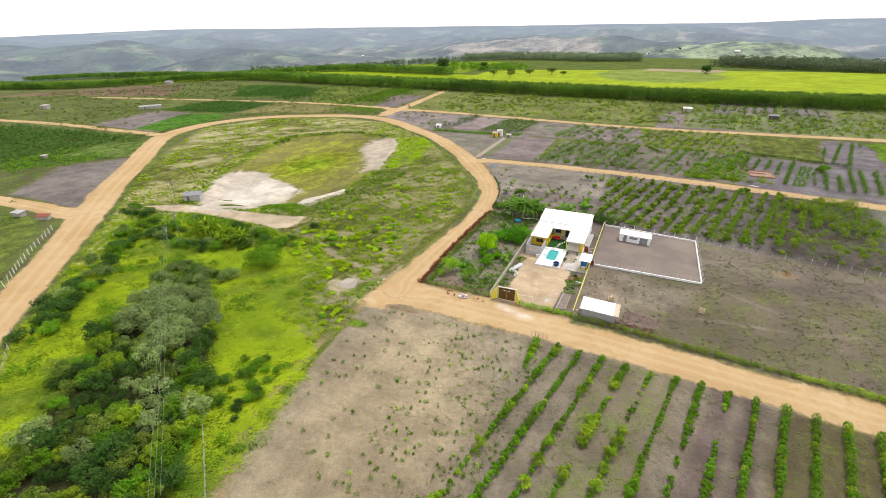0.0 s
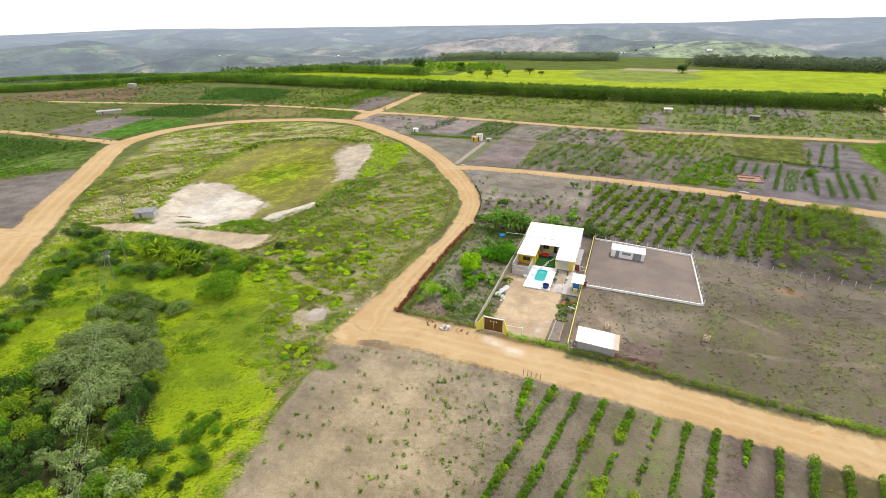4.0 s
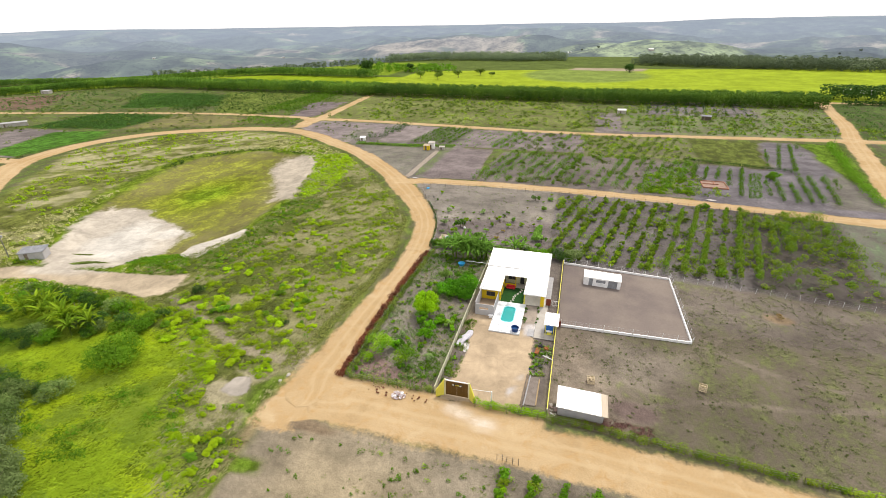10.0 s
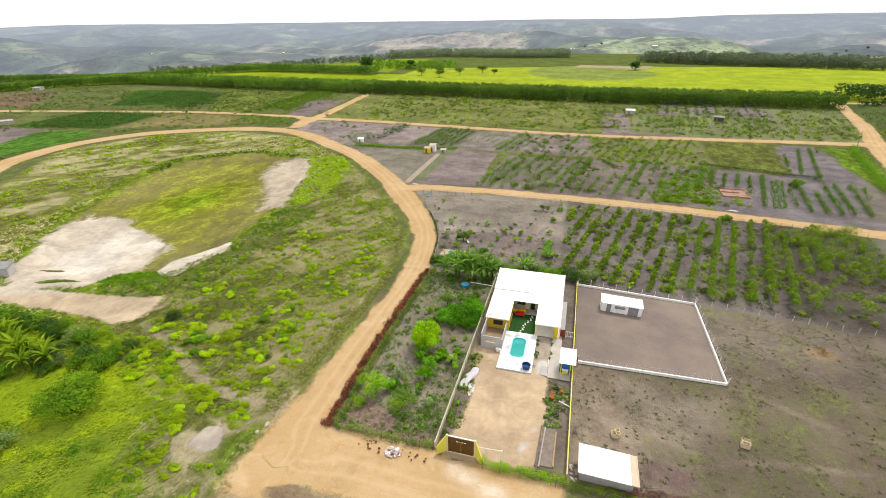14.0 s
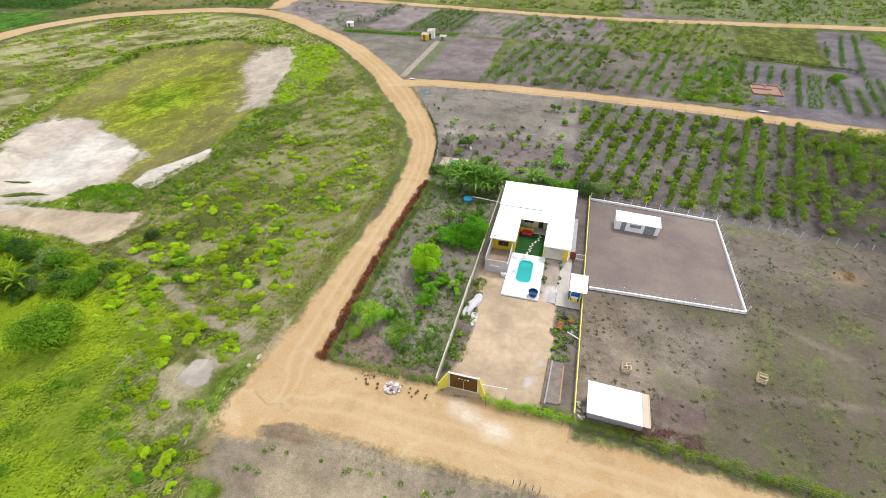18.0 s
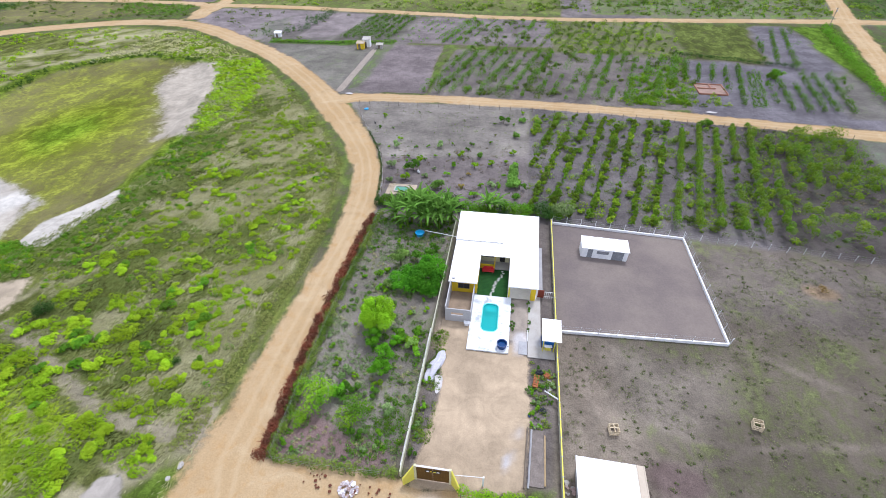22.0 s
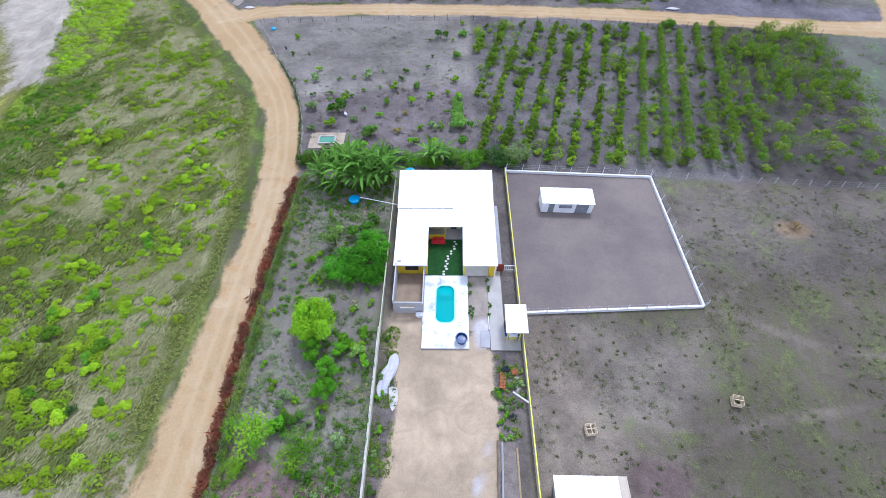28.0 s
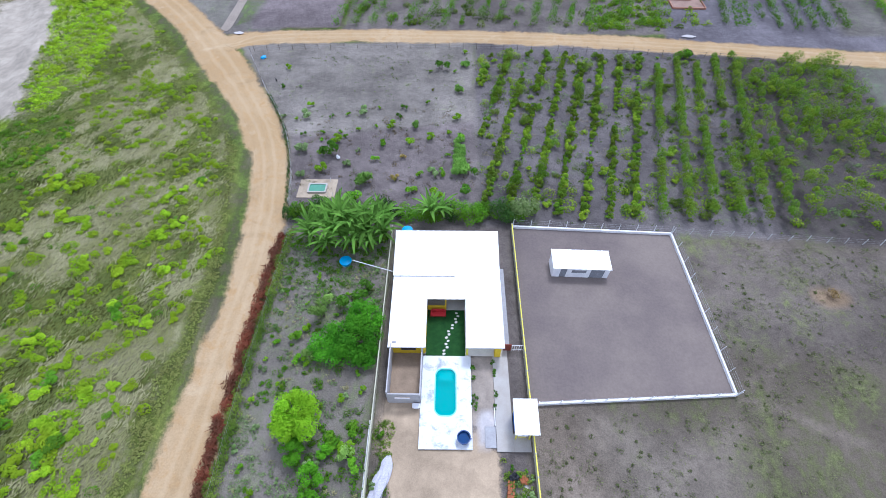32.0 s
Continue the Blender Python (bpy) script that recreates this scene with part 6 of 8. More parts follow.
PINK_BRICK = mottled("dusty_pink_brick", (0.40, 0.22, 0.16), (0.32, 0.16, 0.11), 1.5, 10.0, 0.95, 0.01, 0.1)
found = thing("brick_foundation", "unfinished red brick foundation walls on bare soil", "foundation", at=(41.4, 218.2, 0), turn=-2)
for a in ((-4.2, -4.4, 4.0, -4.4), (-4.2, 4.2, 4.0, 4.2), (-4.2, -4.3, -4.2, 4.1), (4.0, -4.3, 4.0, 4.1), (-4.1, 0.4, 1.6, 0.4), (0.2, 0.5, 0.2, 4.1)):
    part("wall", wall_bm(*a, 0.45, 0.22), PINK_BRICK, found)
part("earth_floor", boxes((-4.1, 3.9, -4.3, 4.1, 0.02, 0.12)), mottled("pinkish_earth", (0.24, 0.16, 0.13), (0.30, 0.21, 0.17), 0.6, 6.0, 0.95, 0.02, 0.1), found)
for x, y, w in ((36.5, 199.6, 1.8), (-69.8, 200.8, 1.3)):
    patch("sand_heap_spill", [(x - w, y), (x, y + .7), (x + w, y - .2), (x, y - .6)], DUST, "small pale spill at the roadside", "sand", 0.2, 0.3, step=0.5)


# ---- fences and poles ----
def wire_fence(label, pts, gap=2.6, h=1.35, r=0.06, mat=TIMBER, wires=3, jitter=0.12, seed=0):
    f = thing("fence", label, "fence")
    line = curve_points([(*p, 0) for p in pts], gap)
    rg = random.Random(seed)
    proto = None
    for p in line:
        z = float(ground_height(p[0], p[1]))
        if proto is None:
            proto = part("post", rod(bmesh.new(), (0, 0, -0.2), (0, 0, h), r, r * 0.8, 5), mat, f)
            q = proto
        else:
            q = new("post", proto.data)
            q.parent = f
        q.matrix_basis = pose(p[0] + rg.uniform(-jitter, jitter), p[1] + rg.uniform(-jitter, jitter), z, rg.uniform(-5, 5), rg.uniform(-5, 5), rg.uniform(0, 90))
    for k in range(wires):
        part("wire", strand([(p[0], p[1], float(ground_height(p[0], p[1])) + h * (k + 1) / (wires + 0.3)) for p in line[::2]], 0.012), METAL, f)
    return f


wire_fence("weathered post-and-wire fence along the lane hedge", [(-43.7, 87), (-44.2, 110), (-43.6, 138.5)], seed=1)
wire_fence("weathered post-and-wire fence along the front road", [(-43.3, 86.5), (-36, 86.4), (-28, 86.7)], 1.9, seed=2)
wire_fence("weathered post-and-wire fence in the roadside hedge", [(-20.6, 85.4), (-5, 85.3), (20, 84.6), (50, 83.6), (90, 82)], 2.6, seed=3)
wire_fence("post-and-wire fence between pasture and orchard", [(15.6, 139.5), (40, 138.7), (64, 138.2), (100, 137)], 2.8, mat=PIPE, seed=4)
wire_fence("post-and-wire fence along the rear lot", [(-64.5, 191.5), (-57, 176.5), (-50.3, 164), (-46, 150), (-45, 141)], 2.6, seed=5)
wire_fence("post-and-wire fence along the back road", [(-64, 192.8), (-34, 194.3), (5, 193.2), (40, 190), (67, 186.8)], 3.0, seed=6)
wire_fence("pale concrete posts along the western road", [(-163, 72), (-148, 57), (-133, 44), (-110, 22)], 2.4, 1.7, 0.09, WHITE, seed=7)
wire_fence("leaning pale fence through the lush grass", [(-72, 47.5), (-63, 39.5), (-55, 33), (-46, 25.5), (-38, 18)], 3.0, 1.2, 0.05, TIMBER, seed=8)
wire_fence("fence posts along the thicket", [(-112, 36), (-103, 31), (-96, 26), (-90, 21), (-84, 14)], 3.0, 1.4, 0.09, CONCRETE, seed=9)
wire_fence("rough fence at the front field's edge", [(-15.6, 76.4), (-14.2, 76.3), (-12.6, 76.2)], 1.6, 1.2, 0.05, seed=10)


POLE_GREY = mottled("weathered_grey_concrete", (0.22, 0.215, 0.20), (0.17, 0.165, 0.155), 0.8, 9.0, 0.9, 0.006, 0.15, contrast=0.1)


def pole(x, y, h, label, arm=True):
    t = thing("utility_pole", label, "utility pole", at=(x, y, float(ground_height(x, y))), turn=30)
    part("pole_shaft", rod(bmesh.new(), (0, 0, -0.3), (0, 0, h), 0.14, 0.09, 8), POLE_GREY, t)
    if arm:
        part("cross_arm", boxes((-0.8, 0.8, -0.06, 0.06, h - 0.5, h - 0.38)), TIMBER, t)
        for k in (-0.7, 0, 0.7):
            part("insulator", lathe(bmesh.new(), [(0.05, h - 0.38), (0.06, h - 0.25), (0.03, h - 0.2)], 8, (k, 0, 0)), WHITE, t)
        part("transformer", lathe(bmesh.new(), [(0.22, h - 1.6), (0.25, h - 1.0), (0.2, h - 0.9)], 12, (0.35, 0, 0)), GREY_CONC, t)


pole(-152.8, 106.5, 7.5, "pale concrete utility pole with transformer near the hut")
pole(-122.5, 83.5, 7.5, "pale concrete utility pole in the lush grass")
pole(-116, 75.5, 7.5, "pale concrete utility pole in the lush grass")
pole(-34, 10.5, 7.5, "pale concrete utility pole beside the thicket")
run = thing("power_line", "three pale overhead wires strung between concrete poles", "power line")
ALU = plain("dull_aluminium_wire", (0.30, 0.31, 0.30), 0.6)
ends = [(-152.8, 106.5), (-122.5, 83.5), (-116, 75.5), (-34, 10.5)]
for a, b in zip(ends[:-1], ends[1:]):
    for o in (-0.6, 0.0, 0.6):
        f = np.linspace(0, 1, 13)
        sag = 0.014 * math.hypot(b[0] - a[0], b[1] - a[1])
        part("wire", strand([(a[0] + (b[0] - a[0]) * q + 0.6 * o, a[1] + (b[1] - a[1]) * q + 0.8 * o, 7.3 - 4 * sag * q * (1 - q)) for q in f], 0.011), ALU, run)
pole(109, 296, 8.5, "utility pole beside the eastern track")


# ---- plants ----
def leaves(rg, blobs, n, size, lift=0.35, slim=0.5, shell=0.45, low=0.25):
    """Loose leaf quads over a set of blobs (x, y, z, rx, ry, rz), n to each, mostly on the upper outside."""
    b = np.repeat(np.asarray(blobs, float), n, axis=0)
    k = len(b)
    d = rg.normal(size=(k, 3))
    d /= np.linalg.norm(d, axis=1)[:, None]
    d[:, 2] = np.where(rg.random(k) < low, d[:, 2], np.abs(d[:, 2]))
    p = b[:, :3] + d * b[:, 3:] * (1 - shell * rg.random(k) ** 2)[:, None]
    nrm = d + np.array((0, 0, lift)) + 0.42 * rg.normal(size=(k, 3))
    nrm /= np.linalg.norm(nrm, axis=1)[:, None]
    t = np.cross(nrm, rg.normal(size=(k, 3)))
    t /= np.linalg.norm(t, axis=1)[:, None] + 1e-9
    s = np.cross(nrm, t)
    L = (size * (0.6 + 0.8 * rg.random(k)))[:, None]
    return np.stack([p - t * L * 0.5, p + s * L * slim * 0.5, p + t * L * 0.5, p - s * L * slim * 0.5], 1)


def laid(rg, x, y, n, reach, size, slim, turn, lift=0.3, loose=0.45):
    """Grass blades laid over by the wind: n to each tuft, most of them pointing along turn (radians)."""
    k = len(x) * n
    px, py = np.repeat(x, n) + rg.normal(0, reach, k), np.repeat(y, n) + rg.normal(0, reach, k)
    a = turn + rg.normal(0, loose, k)
    L = size * (0.55 + 0.9 * rg.random(k))
    up = lift * rg.random(k)
    d = np.stack([np.cos(a), np.sin(a), up], 1) * L[:, None]
    w = np.stack([-np.sin(a), np.cos(a), 0.3 * rg.normal(size=k)], 1) * (L * slim * 0.5)[:, None]
    p = np.stack([px, py, ground_height(px, py) + 0.02 + 0.22 * L * rg.random(k)], 1)
    return np.stack([p - d * 0.5, p + w, p + d * 0.5 + np.array((0, 0, 0.05)), p - w], 1)


def crown_blobs(rg, r, z0, z1, n, lo=0.38, hi=0.6):
    """Lumps that fill a crown of radius r between z0 and z1."""
    out = []
    for i in range(n):
        a, q = rg.random() * math.tau, math.sqrt(rg.random()) * 0.8
        h = rg.random()
        w = r * rg.uniform(lo, hi)
        out.append((r * q * math.cos(a), r * q * math.sin(a), z0 + w * 0.6 + (z1 - z0 - 1.3 * w) * h * (1 - 0.45 * q), w, w, w * 0.85))
    return out


def trunk_bm(rg, h, r, limbs, spread):
    bm = bmesh.new()
    mid = Vector((rg.uniform(-.1, .1) * h * 0.3, rg.uniform(-.1, .1) * h * 0.3, h * 0.45))
    rod(bm, (0, 0, -0.2), mid, r, r * 0.75, 7)
    for i in range(limbs):
        a = math.tau * i / limbs + rg.uniform(-.4, .4)
        tip = Vector((math.cos(a) * spread * rg.uniform(.5, .9), math.sin(a) * spread * rg.uniform(.5, .9), h * rg.uniform(0.75, 0.98)))
        rod(bm, mid, tip, r * 0.55, r * 0.15, 5)
    return bm


class Kind:
    """A kind of plant with a few shapes; place() sets one down, sharing its meshes."""

    def __init__(self, name, label, category, group, shapes, build):
        self.spec, self.shapes, self.build, self.made, self.rg = (name, label, category, group), shapes, build, [], random.Random(sum(map(ord, name + label)))

    def place(self, x, y, s=1.0, label="", tall=1.0):
        i = self.rg.randrange(self.shapes)
        m = pose(x, y, float(ground_height(x, y)), 0, 0, self.rg.uniform(0, 360))
        if len(self.made) < self.shapes:
            i = len(self.made)
            ob = thing(*self.spec)
            for nm, me, mat in self.build(np.random.default_rng(1000 + i + 17 * len(self.spec[1]))):
                link(nm, me, mat, ob)
            ob.matrix_basis = m @ Matrix.Diagonal((s, s, s * tall, 1))
            self.made.append((ob, s, s * tall))
        else:
            ob, s0, t0 = self.made[i]
            ob = copy_thing(ob, m @ Matrix.Diagonal((s / s0, s / s0, s * tall / t0, 1)))
        if label:
            ob["label"] = label
        return ob


def as_mesh(bm, name="stem"):
    me = bpy.data.meshes.new(name)
    bm.to_mesh(me)
    bm.free()
    return me


def tree_kind(name, label, group, mat, r, h, z0, lumps, per, size, shapes=3, trunk=0.16, slim=0.5, lo=0.38, hi=0.6):
    def build(rg):
        blobs = crown_blobs(rg, r, z0, h, lumps, lo, hi)
        return [("trunk", as_mesh(trunk_bm(rg, h * 0.85, trunk, 4, r * 0.6), "trunk"), BARK), ("crown", quads_mesh("crown", leaves(rg, blobs, per, size, slim=slim)), mat)]
    return Kind(name, label, "tree" if "tree" in name else "shrub", group, shapes, build)


def shrub_kind(name, label, group, mat, r, h, per, size, lumps=4, shapes=4, z0=0.1, slim=0.5):
    def build(rg):
        blobs = crown_blobs(rg, r, z0, h, lumps)
        full = dict(lift=1.0, shell=0.2, low=0.1) if name == "herb_clump" else {}
        return [("stem", as_mesh(trunk_bm(rg, h * 0.7, 0.04, 3, r * 0.5)), BARK), ("foliage", quads_mesh("foliage", leaves(rg, blobs, per, size, slim=slim, **full)), mat)]
    return Kind(name, label, "shrub", group, shapes, build)


def stuff(name, verts, material, label, category):
    return tagged(link(name, quads_mesh(name, verts), material), label, category, kind="stuff")


def scatter(n, x0, x1, y0, y1, seed, test=None, clump=0.0):
    r = np.random.default_rng(seed)
    x, y = r.uniform(x0, x1, n), r.uniform(y0, y1, n)
    keep = np.ones(n, bool) if test is None else test(x, y)
    if clump:
        keep &= fbm(x / clump, y / clump, 3, seed) + r.uniform(-.12, .12, n) > 0.5
    x, y = x[keep], y[keep]
    d = np.full(x.shape, 1e9)
    for nm in ("front", "lane", "back", "middle", "east"):
        d = np.minimum(d, near_line(LINES[nm][::2], x, y))
    ok = d > 0.9
    return x[ok], y[ok]


def mounds(x, y, r, h, seed):
    g = np.random.default_rng(seed)
    k = len(x)
    s = g.uniform(0.55, 1.35, k)
    b = np.zeros((k, 6))
    b[:, 0], b[:, 1], b[:, 2] = x, y, ground_height(x, y) + 0.05
    b[:, 3], b[:, 4], b[:, 5] = r * s * g.uniform(.8, 1.5, k), r * s * g.uniform(.7, 1.1, k), h * s
    return b


rg = np.random.default_rng(7)
R2 = random.Random(12)

crop = shrub_kind("crop_shrub", "leafy green crop shrub in a planted row", "crop rows of the front field", L_MID, 0.58, 1.5, 50, 0.24, 6, 6)
orchard_y = shrub_kind("orchard_shrub", "yellow-green orchard shrub in a row", "orchard rows behind the house", L_YEL, 1.1, 1.79, 90, 0.30, 7, 3)
L_YOUNG = leafy("young_plant_leaves", (0.10, 0.27, 0.012), (0.19, 0.40, 0.018), (0.14, 0.28, 0.014))
weed = shrub_kind("small_shrub", "small green shrub on bare soil", "young plants", L_YOUNG, 0.5, 0.8, 70, 0.19, 4, 4)
weed_l = shrub_kind("small_shrub", "small lime green shrub on bare soil", "young plants", L_LIME, 0.55, 0.9, 70, 0.19, 4, 3)
weed_g = shrub_kind("small_shrub", "small grey-green shrub on bare soil", "young plants", L_GREY, 0.5, 0.7, 70, 0.19, 4, 3)
weed_d = shrub_kind("small_shrub", "small dark green shrub on bare soil", "young plants", leafy("deep_green_leaves", (0.055, 0.15, 0.012), (0.11, 0.25, 0.02), (0.07, 0.16, 0.014)), 0.55, 0.9, 70, 0.19, 4, 3)
L_GARDEN = leafy("fresh_green_leaves", (0.11, 0.33, 0.010), (0.19, 0.47, 0.016), (0.12, 0.33, 0.012))
lime_tree = tree_kind("garden_tree", "rounded lime green tree in the garden plot", "", leafy("fresh_lime_leaves", (0.19, 0.40, 0.008), (0.31, 0.54, 0.014), (0.22, 0.40, 0.010)), 2.8, 4.4, 0.5, 46, 260, 0.22, 1, lo=0.22, hi=0.38)
broad_tree = tree_kind("garden_tree", "low spreading bright green tree beside the wall", "", leafy("bright_green_leaves", (0.075, 0.26, 0.010), (0.135, 0.38, 0.016), (0.06, 0.21, 0.010)), 2.9, 2.7, 0.3, 34, 170, 0.24, 2, lo=0.2, hi=0.36)
dark_tree = tree_kind("tree", "dark green rounded tree in dense thicket", "trees of the thicket", L_DARK, 3.1, 4.6, 0.4, 24, 74, 0.4, 4, lo=0.24, hi=0.42)
mid_tree = tree_kind("tree", "mid green rounded tree in dense thicket", "trees of the thicket", L_MID, 2.9, 4.2, 0.4, 24, 74, 0.4, 4, lo=0.24, hi=0.42)
olive_tree = tree_kind("tree", "olive green spreading tree in dense thicket", "trees of the thicket", L_OLIVE, 3.1, 4.4, 0.4, 24, 74, 0.4, 4, lo=0.24, hi=0.42)
grey_tree = tree_kind("tree", "grey-green spreading tree in dense thicket", "trees of the thicket", leafy("thicket_grey_leaves", (0.14, 0.22, 0.06), (0.33, 0.41, 0.165), (0.16, 0.235, 0.07)), 3.1, 4.4, 0.4, 24, 74, 0.4, 4, lo=0.24, hi=0.42)
dark_bush = tree_kind("dense_shrub", "dense dark green rounded shrub", "shrubs of the lush corner", L_DARK, 3.1, 4.4, 0.2, 14, 80, 0.48, 2)
mid_bush = tree_kind("dense_shrub", "dense mid green rounded shrub", "shrubs of the lush corner", L_MID, 3.0, 4.2, 0.2, 14, 80, 0.48, 2)
grey_bush = tree_kind("dense_shrub", "dense grey-green shrub", "shrubs of the lush corner", leafy("shrub_grey_leaves", (0.11, 0.19, 0.045), (0.24, 0.32, 0.10), (0.12, 0.19, 0.05)), 3.1, 4.2, 0.2, 14, 80, 0.45, 2)
light_tree = tree_kind("tree", "light yellow-green tree in dense thicket", "trees of the thicket", L_YEL, 2.8, 4.2, 0.4, 24, 74, 0.38, 2, lo=0.24, hi=0.42)
bare_tree = tree_kind("tree", "thin grey tree with few leaves", "trees of the thicket", leafy("dusty_grey_leaves", (0.155, 0.225, 0.075), (0.24, 0.31, 0.12), (0.15, 0.21, 0.07)), 3.3, 4.4, 0.4, 26, 100, 0.34, 4, trunk=0.12, slim=0.5, lo=0.26, hi=0.44)


def banana_kind(label, group, mat):
    def build(rg):
        parts = [("stem", as_mesh(rod(bmesh.new(), (0, 0, -0.1), (0.1, 0, 2.0), 0.16, 0.1, 7)), L_OLIVE)]
        for i in range(15):
            a, tilt, length = math.tau * i / 15 + rg.uniform(-.3, .3), rg.uniform(0.6, 1.5), rg.uniform(2.2, 3.6)
            bm = bmesh.new()
            rows, pos, ang = [], Vector((0.1, 0, 1.9)), tilt
            for k in range(7):
                f = k / 6
                w = 0.19 * math.sin(math.pi * (0.12 + 0.86 * f)) + 0.02
                out, side = Vector((math.cos(a), math.sin(a), 0)), Vector((-math.sin(a), math.cos(a), 0))
                rows.append([bm.verts.new(pos + side * w * s + Vector((0, 0, 0.1 * abs(s)))) for s in (-1, 0, 1)])
                pos = pos + (out * math.cos(ang) + Vector((0, 0, math.sin(ang)))) * length / 6
                ang -= rg.uniform(0.10, 0.30)
            for p, q in zip(rows[:-1], rows[1:]):
                bm.faces.new((p[0], p[1], q[1], q[0])), bm.faces.new((p[1], p[2], q[2], q[1]))
            parts.append(("leaf", as_mesh(bm, "leaf"), mat))
        return parts
    return Kind("banana_plant", label, "banana plant", group, 3, build)


banana = banana_kind("tall banana plant with long arching leaves behind the house", "banana clump behind the house", L_BANANA)
banana_w = banana_kind("banana plant with bright arching leaves by the track", "banana clump by the track", L_YEL)

# garden plot
lime_tree.place(-36.4, 109.0, 1.08, tall=1.2)
mid_g = tree_kind("garden_tree", "compact green tree in the garden plot", "", L_GARDEN, 1.5, 2.6, 0.3, 18, 130, 0.2, 2, lo=0.26, hi=0.42)
mid_g.place(-36.3, 105.8, 1.1), mid_g.place(-33.6, 103.0, 1.0), mid_g.place(-33.7, 100.2, 1.05), mid_g.place(-32.8, 106.0, 0.7)
broad_tree.place(-31.4, 119.4, 1.3), broad_tree.place(-33.8, 118.6, 1.05), broad_tree.place(-30.4, 122.4, 1.0), broad_tree.place(-29.6, 117.2, 0.7)
pale = tree_kind("garden_tree", "pale grey-green shrub tree in the garden plot", "", leafy("pale_shrub_leaves", (0.17, 0.32, 0.05), (0.34, 0.48, 0.12), (0.18, 0.31, 0.055)), 1.2, 2.6, 0.4, 8, 100, 0.26, 2)
pale.place(-36.0, 123.4, 1.15, tall=1.3), pale.place(-36.7, 117.3, 0.8), pale.place(-35.6, 125.6, 0.7), pale.place(-30.4, 105.6, 0.75, "yellow-green shrub on bare soil")
open_tree = tree_kind("garden_tree", "open light green shrub tree on bare soil", "", leafy("fresh_yellow_green_leaves", (0.15, 0.31, 0.014), (0.26, 0.42, 0.022), (0.11, 0.25, 0.014)), 2.2, 2.6, 0.3, 14, 110, 0.28, 2, slim=0.4)
open_tree.place(-40.6, 95.4, 1.3), open_tree.place(-35.2, 93.4, 1.0), mid_g.place(-38.2, 96.4, 0.8), open_tree.place(-42.0, 92.0, 0.6)
for x, y, s, k in ((-37.6, 96.6, 1.7, weed_d), (-34.3, 91.3, 1.1, weed_d), (-30.4, 106.3, 1.5, weed_l), (-32.6, 106.4, 2.0, weed), (-29.6, 108.3, 1.4, weed), (-29.4, 104.4, 1.3, weed), (-33.5, 97.0, 1.0, weed_d), (-36.2, 97.4, 1.0, weed_d),
                   (-32.4, 125.6, 2.2, weed_d), (-31.0, 127.3, 1.8, weed_d), (-39.0, 120.0, 1.3, weed), (-38.4, 117.0, 1.0, weed), (-31.2, 95.0, 1.4, weed_g), (-38.6, 99.6, 1.6, weed_g)):
    k.place(x, y, s * 1.3)
for i in range(64):
    x, y = R2.uniform(-43, -28.6), R2.uniform(87.5, 137)
    R2.choice((weed, weed_g, weed_g, weed_l, weed)).place(x, y, R2.uniform(0.45, 1.2))
# rows behind the house
for x, y, s in ((-39.5, 136.2, .9), (-38, 138, 1), (-36.6, 136.4, 1.1), (-35.2, 138.4, 1.2), (-33.8, 137.0, 1.2), (-32.6, 139, 1.15), (-31.4, 136.6, 1.1), (-30.2, 138.2, 1.1), (-29, 136.4, .9), (-34.5, 135.0, .9), (-37, 134.6, .8), (-29.2, 139.5, 1.), (-22, 140.5, 1.), (-20.6, 141, .9), (-30.8, 134.6, 0.8), (-36, 139.6, 1.1), (-33.2, 135.4, 1.), (-28.9, 138, .9), (-40.4, 138.4, .8)):
    banana.place(x, y, s * 1.3)
for x in np.arange(-44.5, -8.5, 2.1):
    R2.choice((mid_bush, dark_bush, mid_bush)).place(float(x), 141.7 + R2.uniform(-.7, .7), R2.uniform(0.45, 0.7), "dense green shrub in the row behind the house")
grey_tree.place(-7.4, 142.4, 0.85, "grey-green rounded tree at the arena corner")
# strips inside the yard
for i in range(44):
    x, y = (R2.uniform(-27.7, -26.6), R2.uniform(88, 110)) if i % 3 == 0 else (R2.uniform(-13.5, -9.9), R2.uniform(95, 106))
    R2.choice((weed, weed, weed_g, weed_d)).place(x, y, R2.uniform(0.4, 0.95))
for i in range(16):
    weed_d.place(R2.choice((-16.0, -13.5)) + R2.uniform(-.3, .3), R2.uniform(110.8, 117.2), R2.uniform(0.3, 0.6))
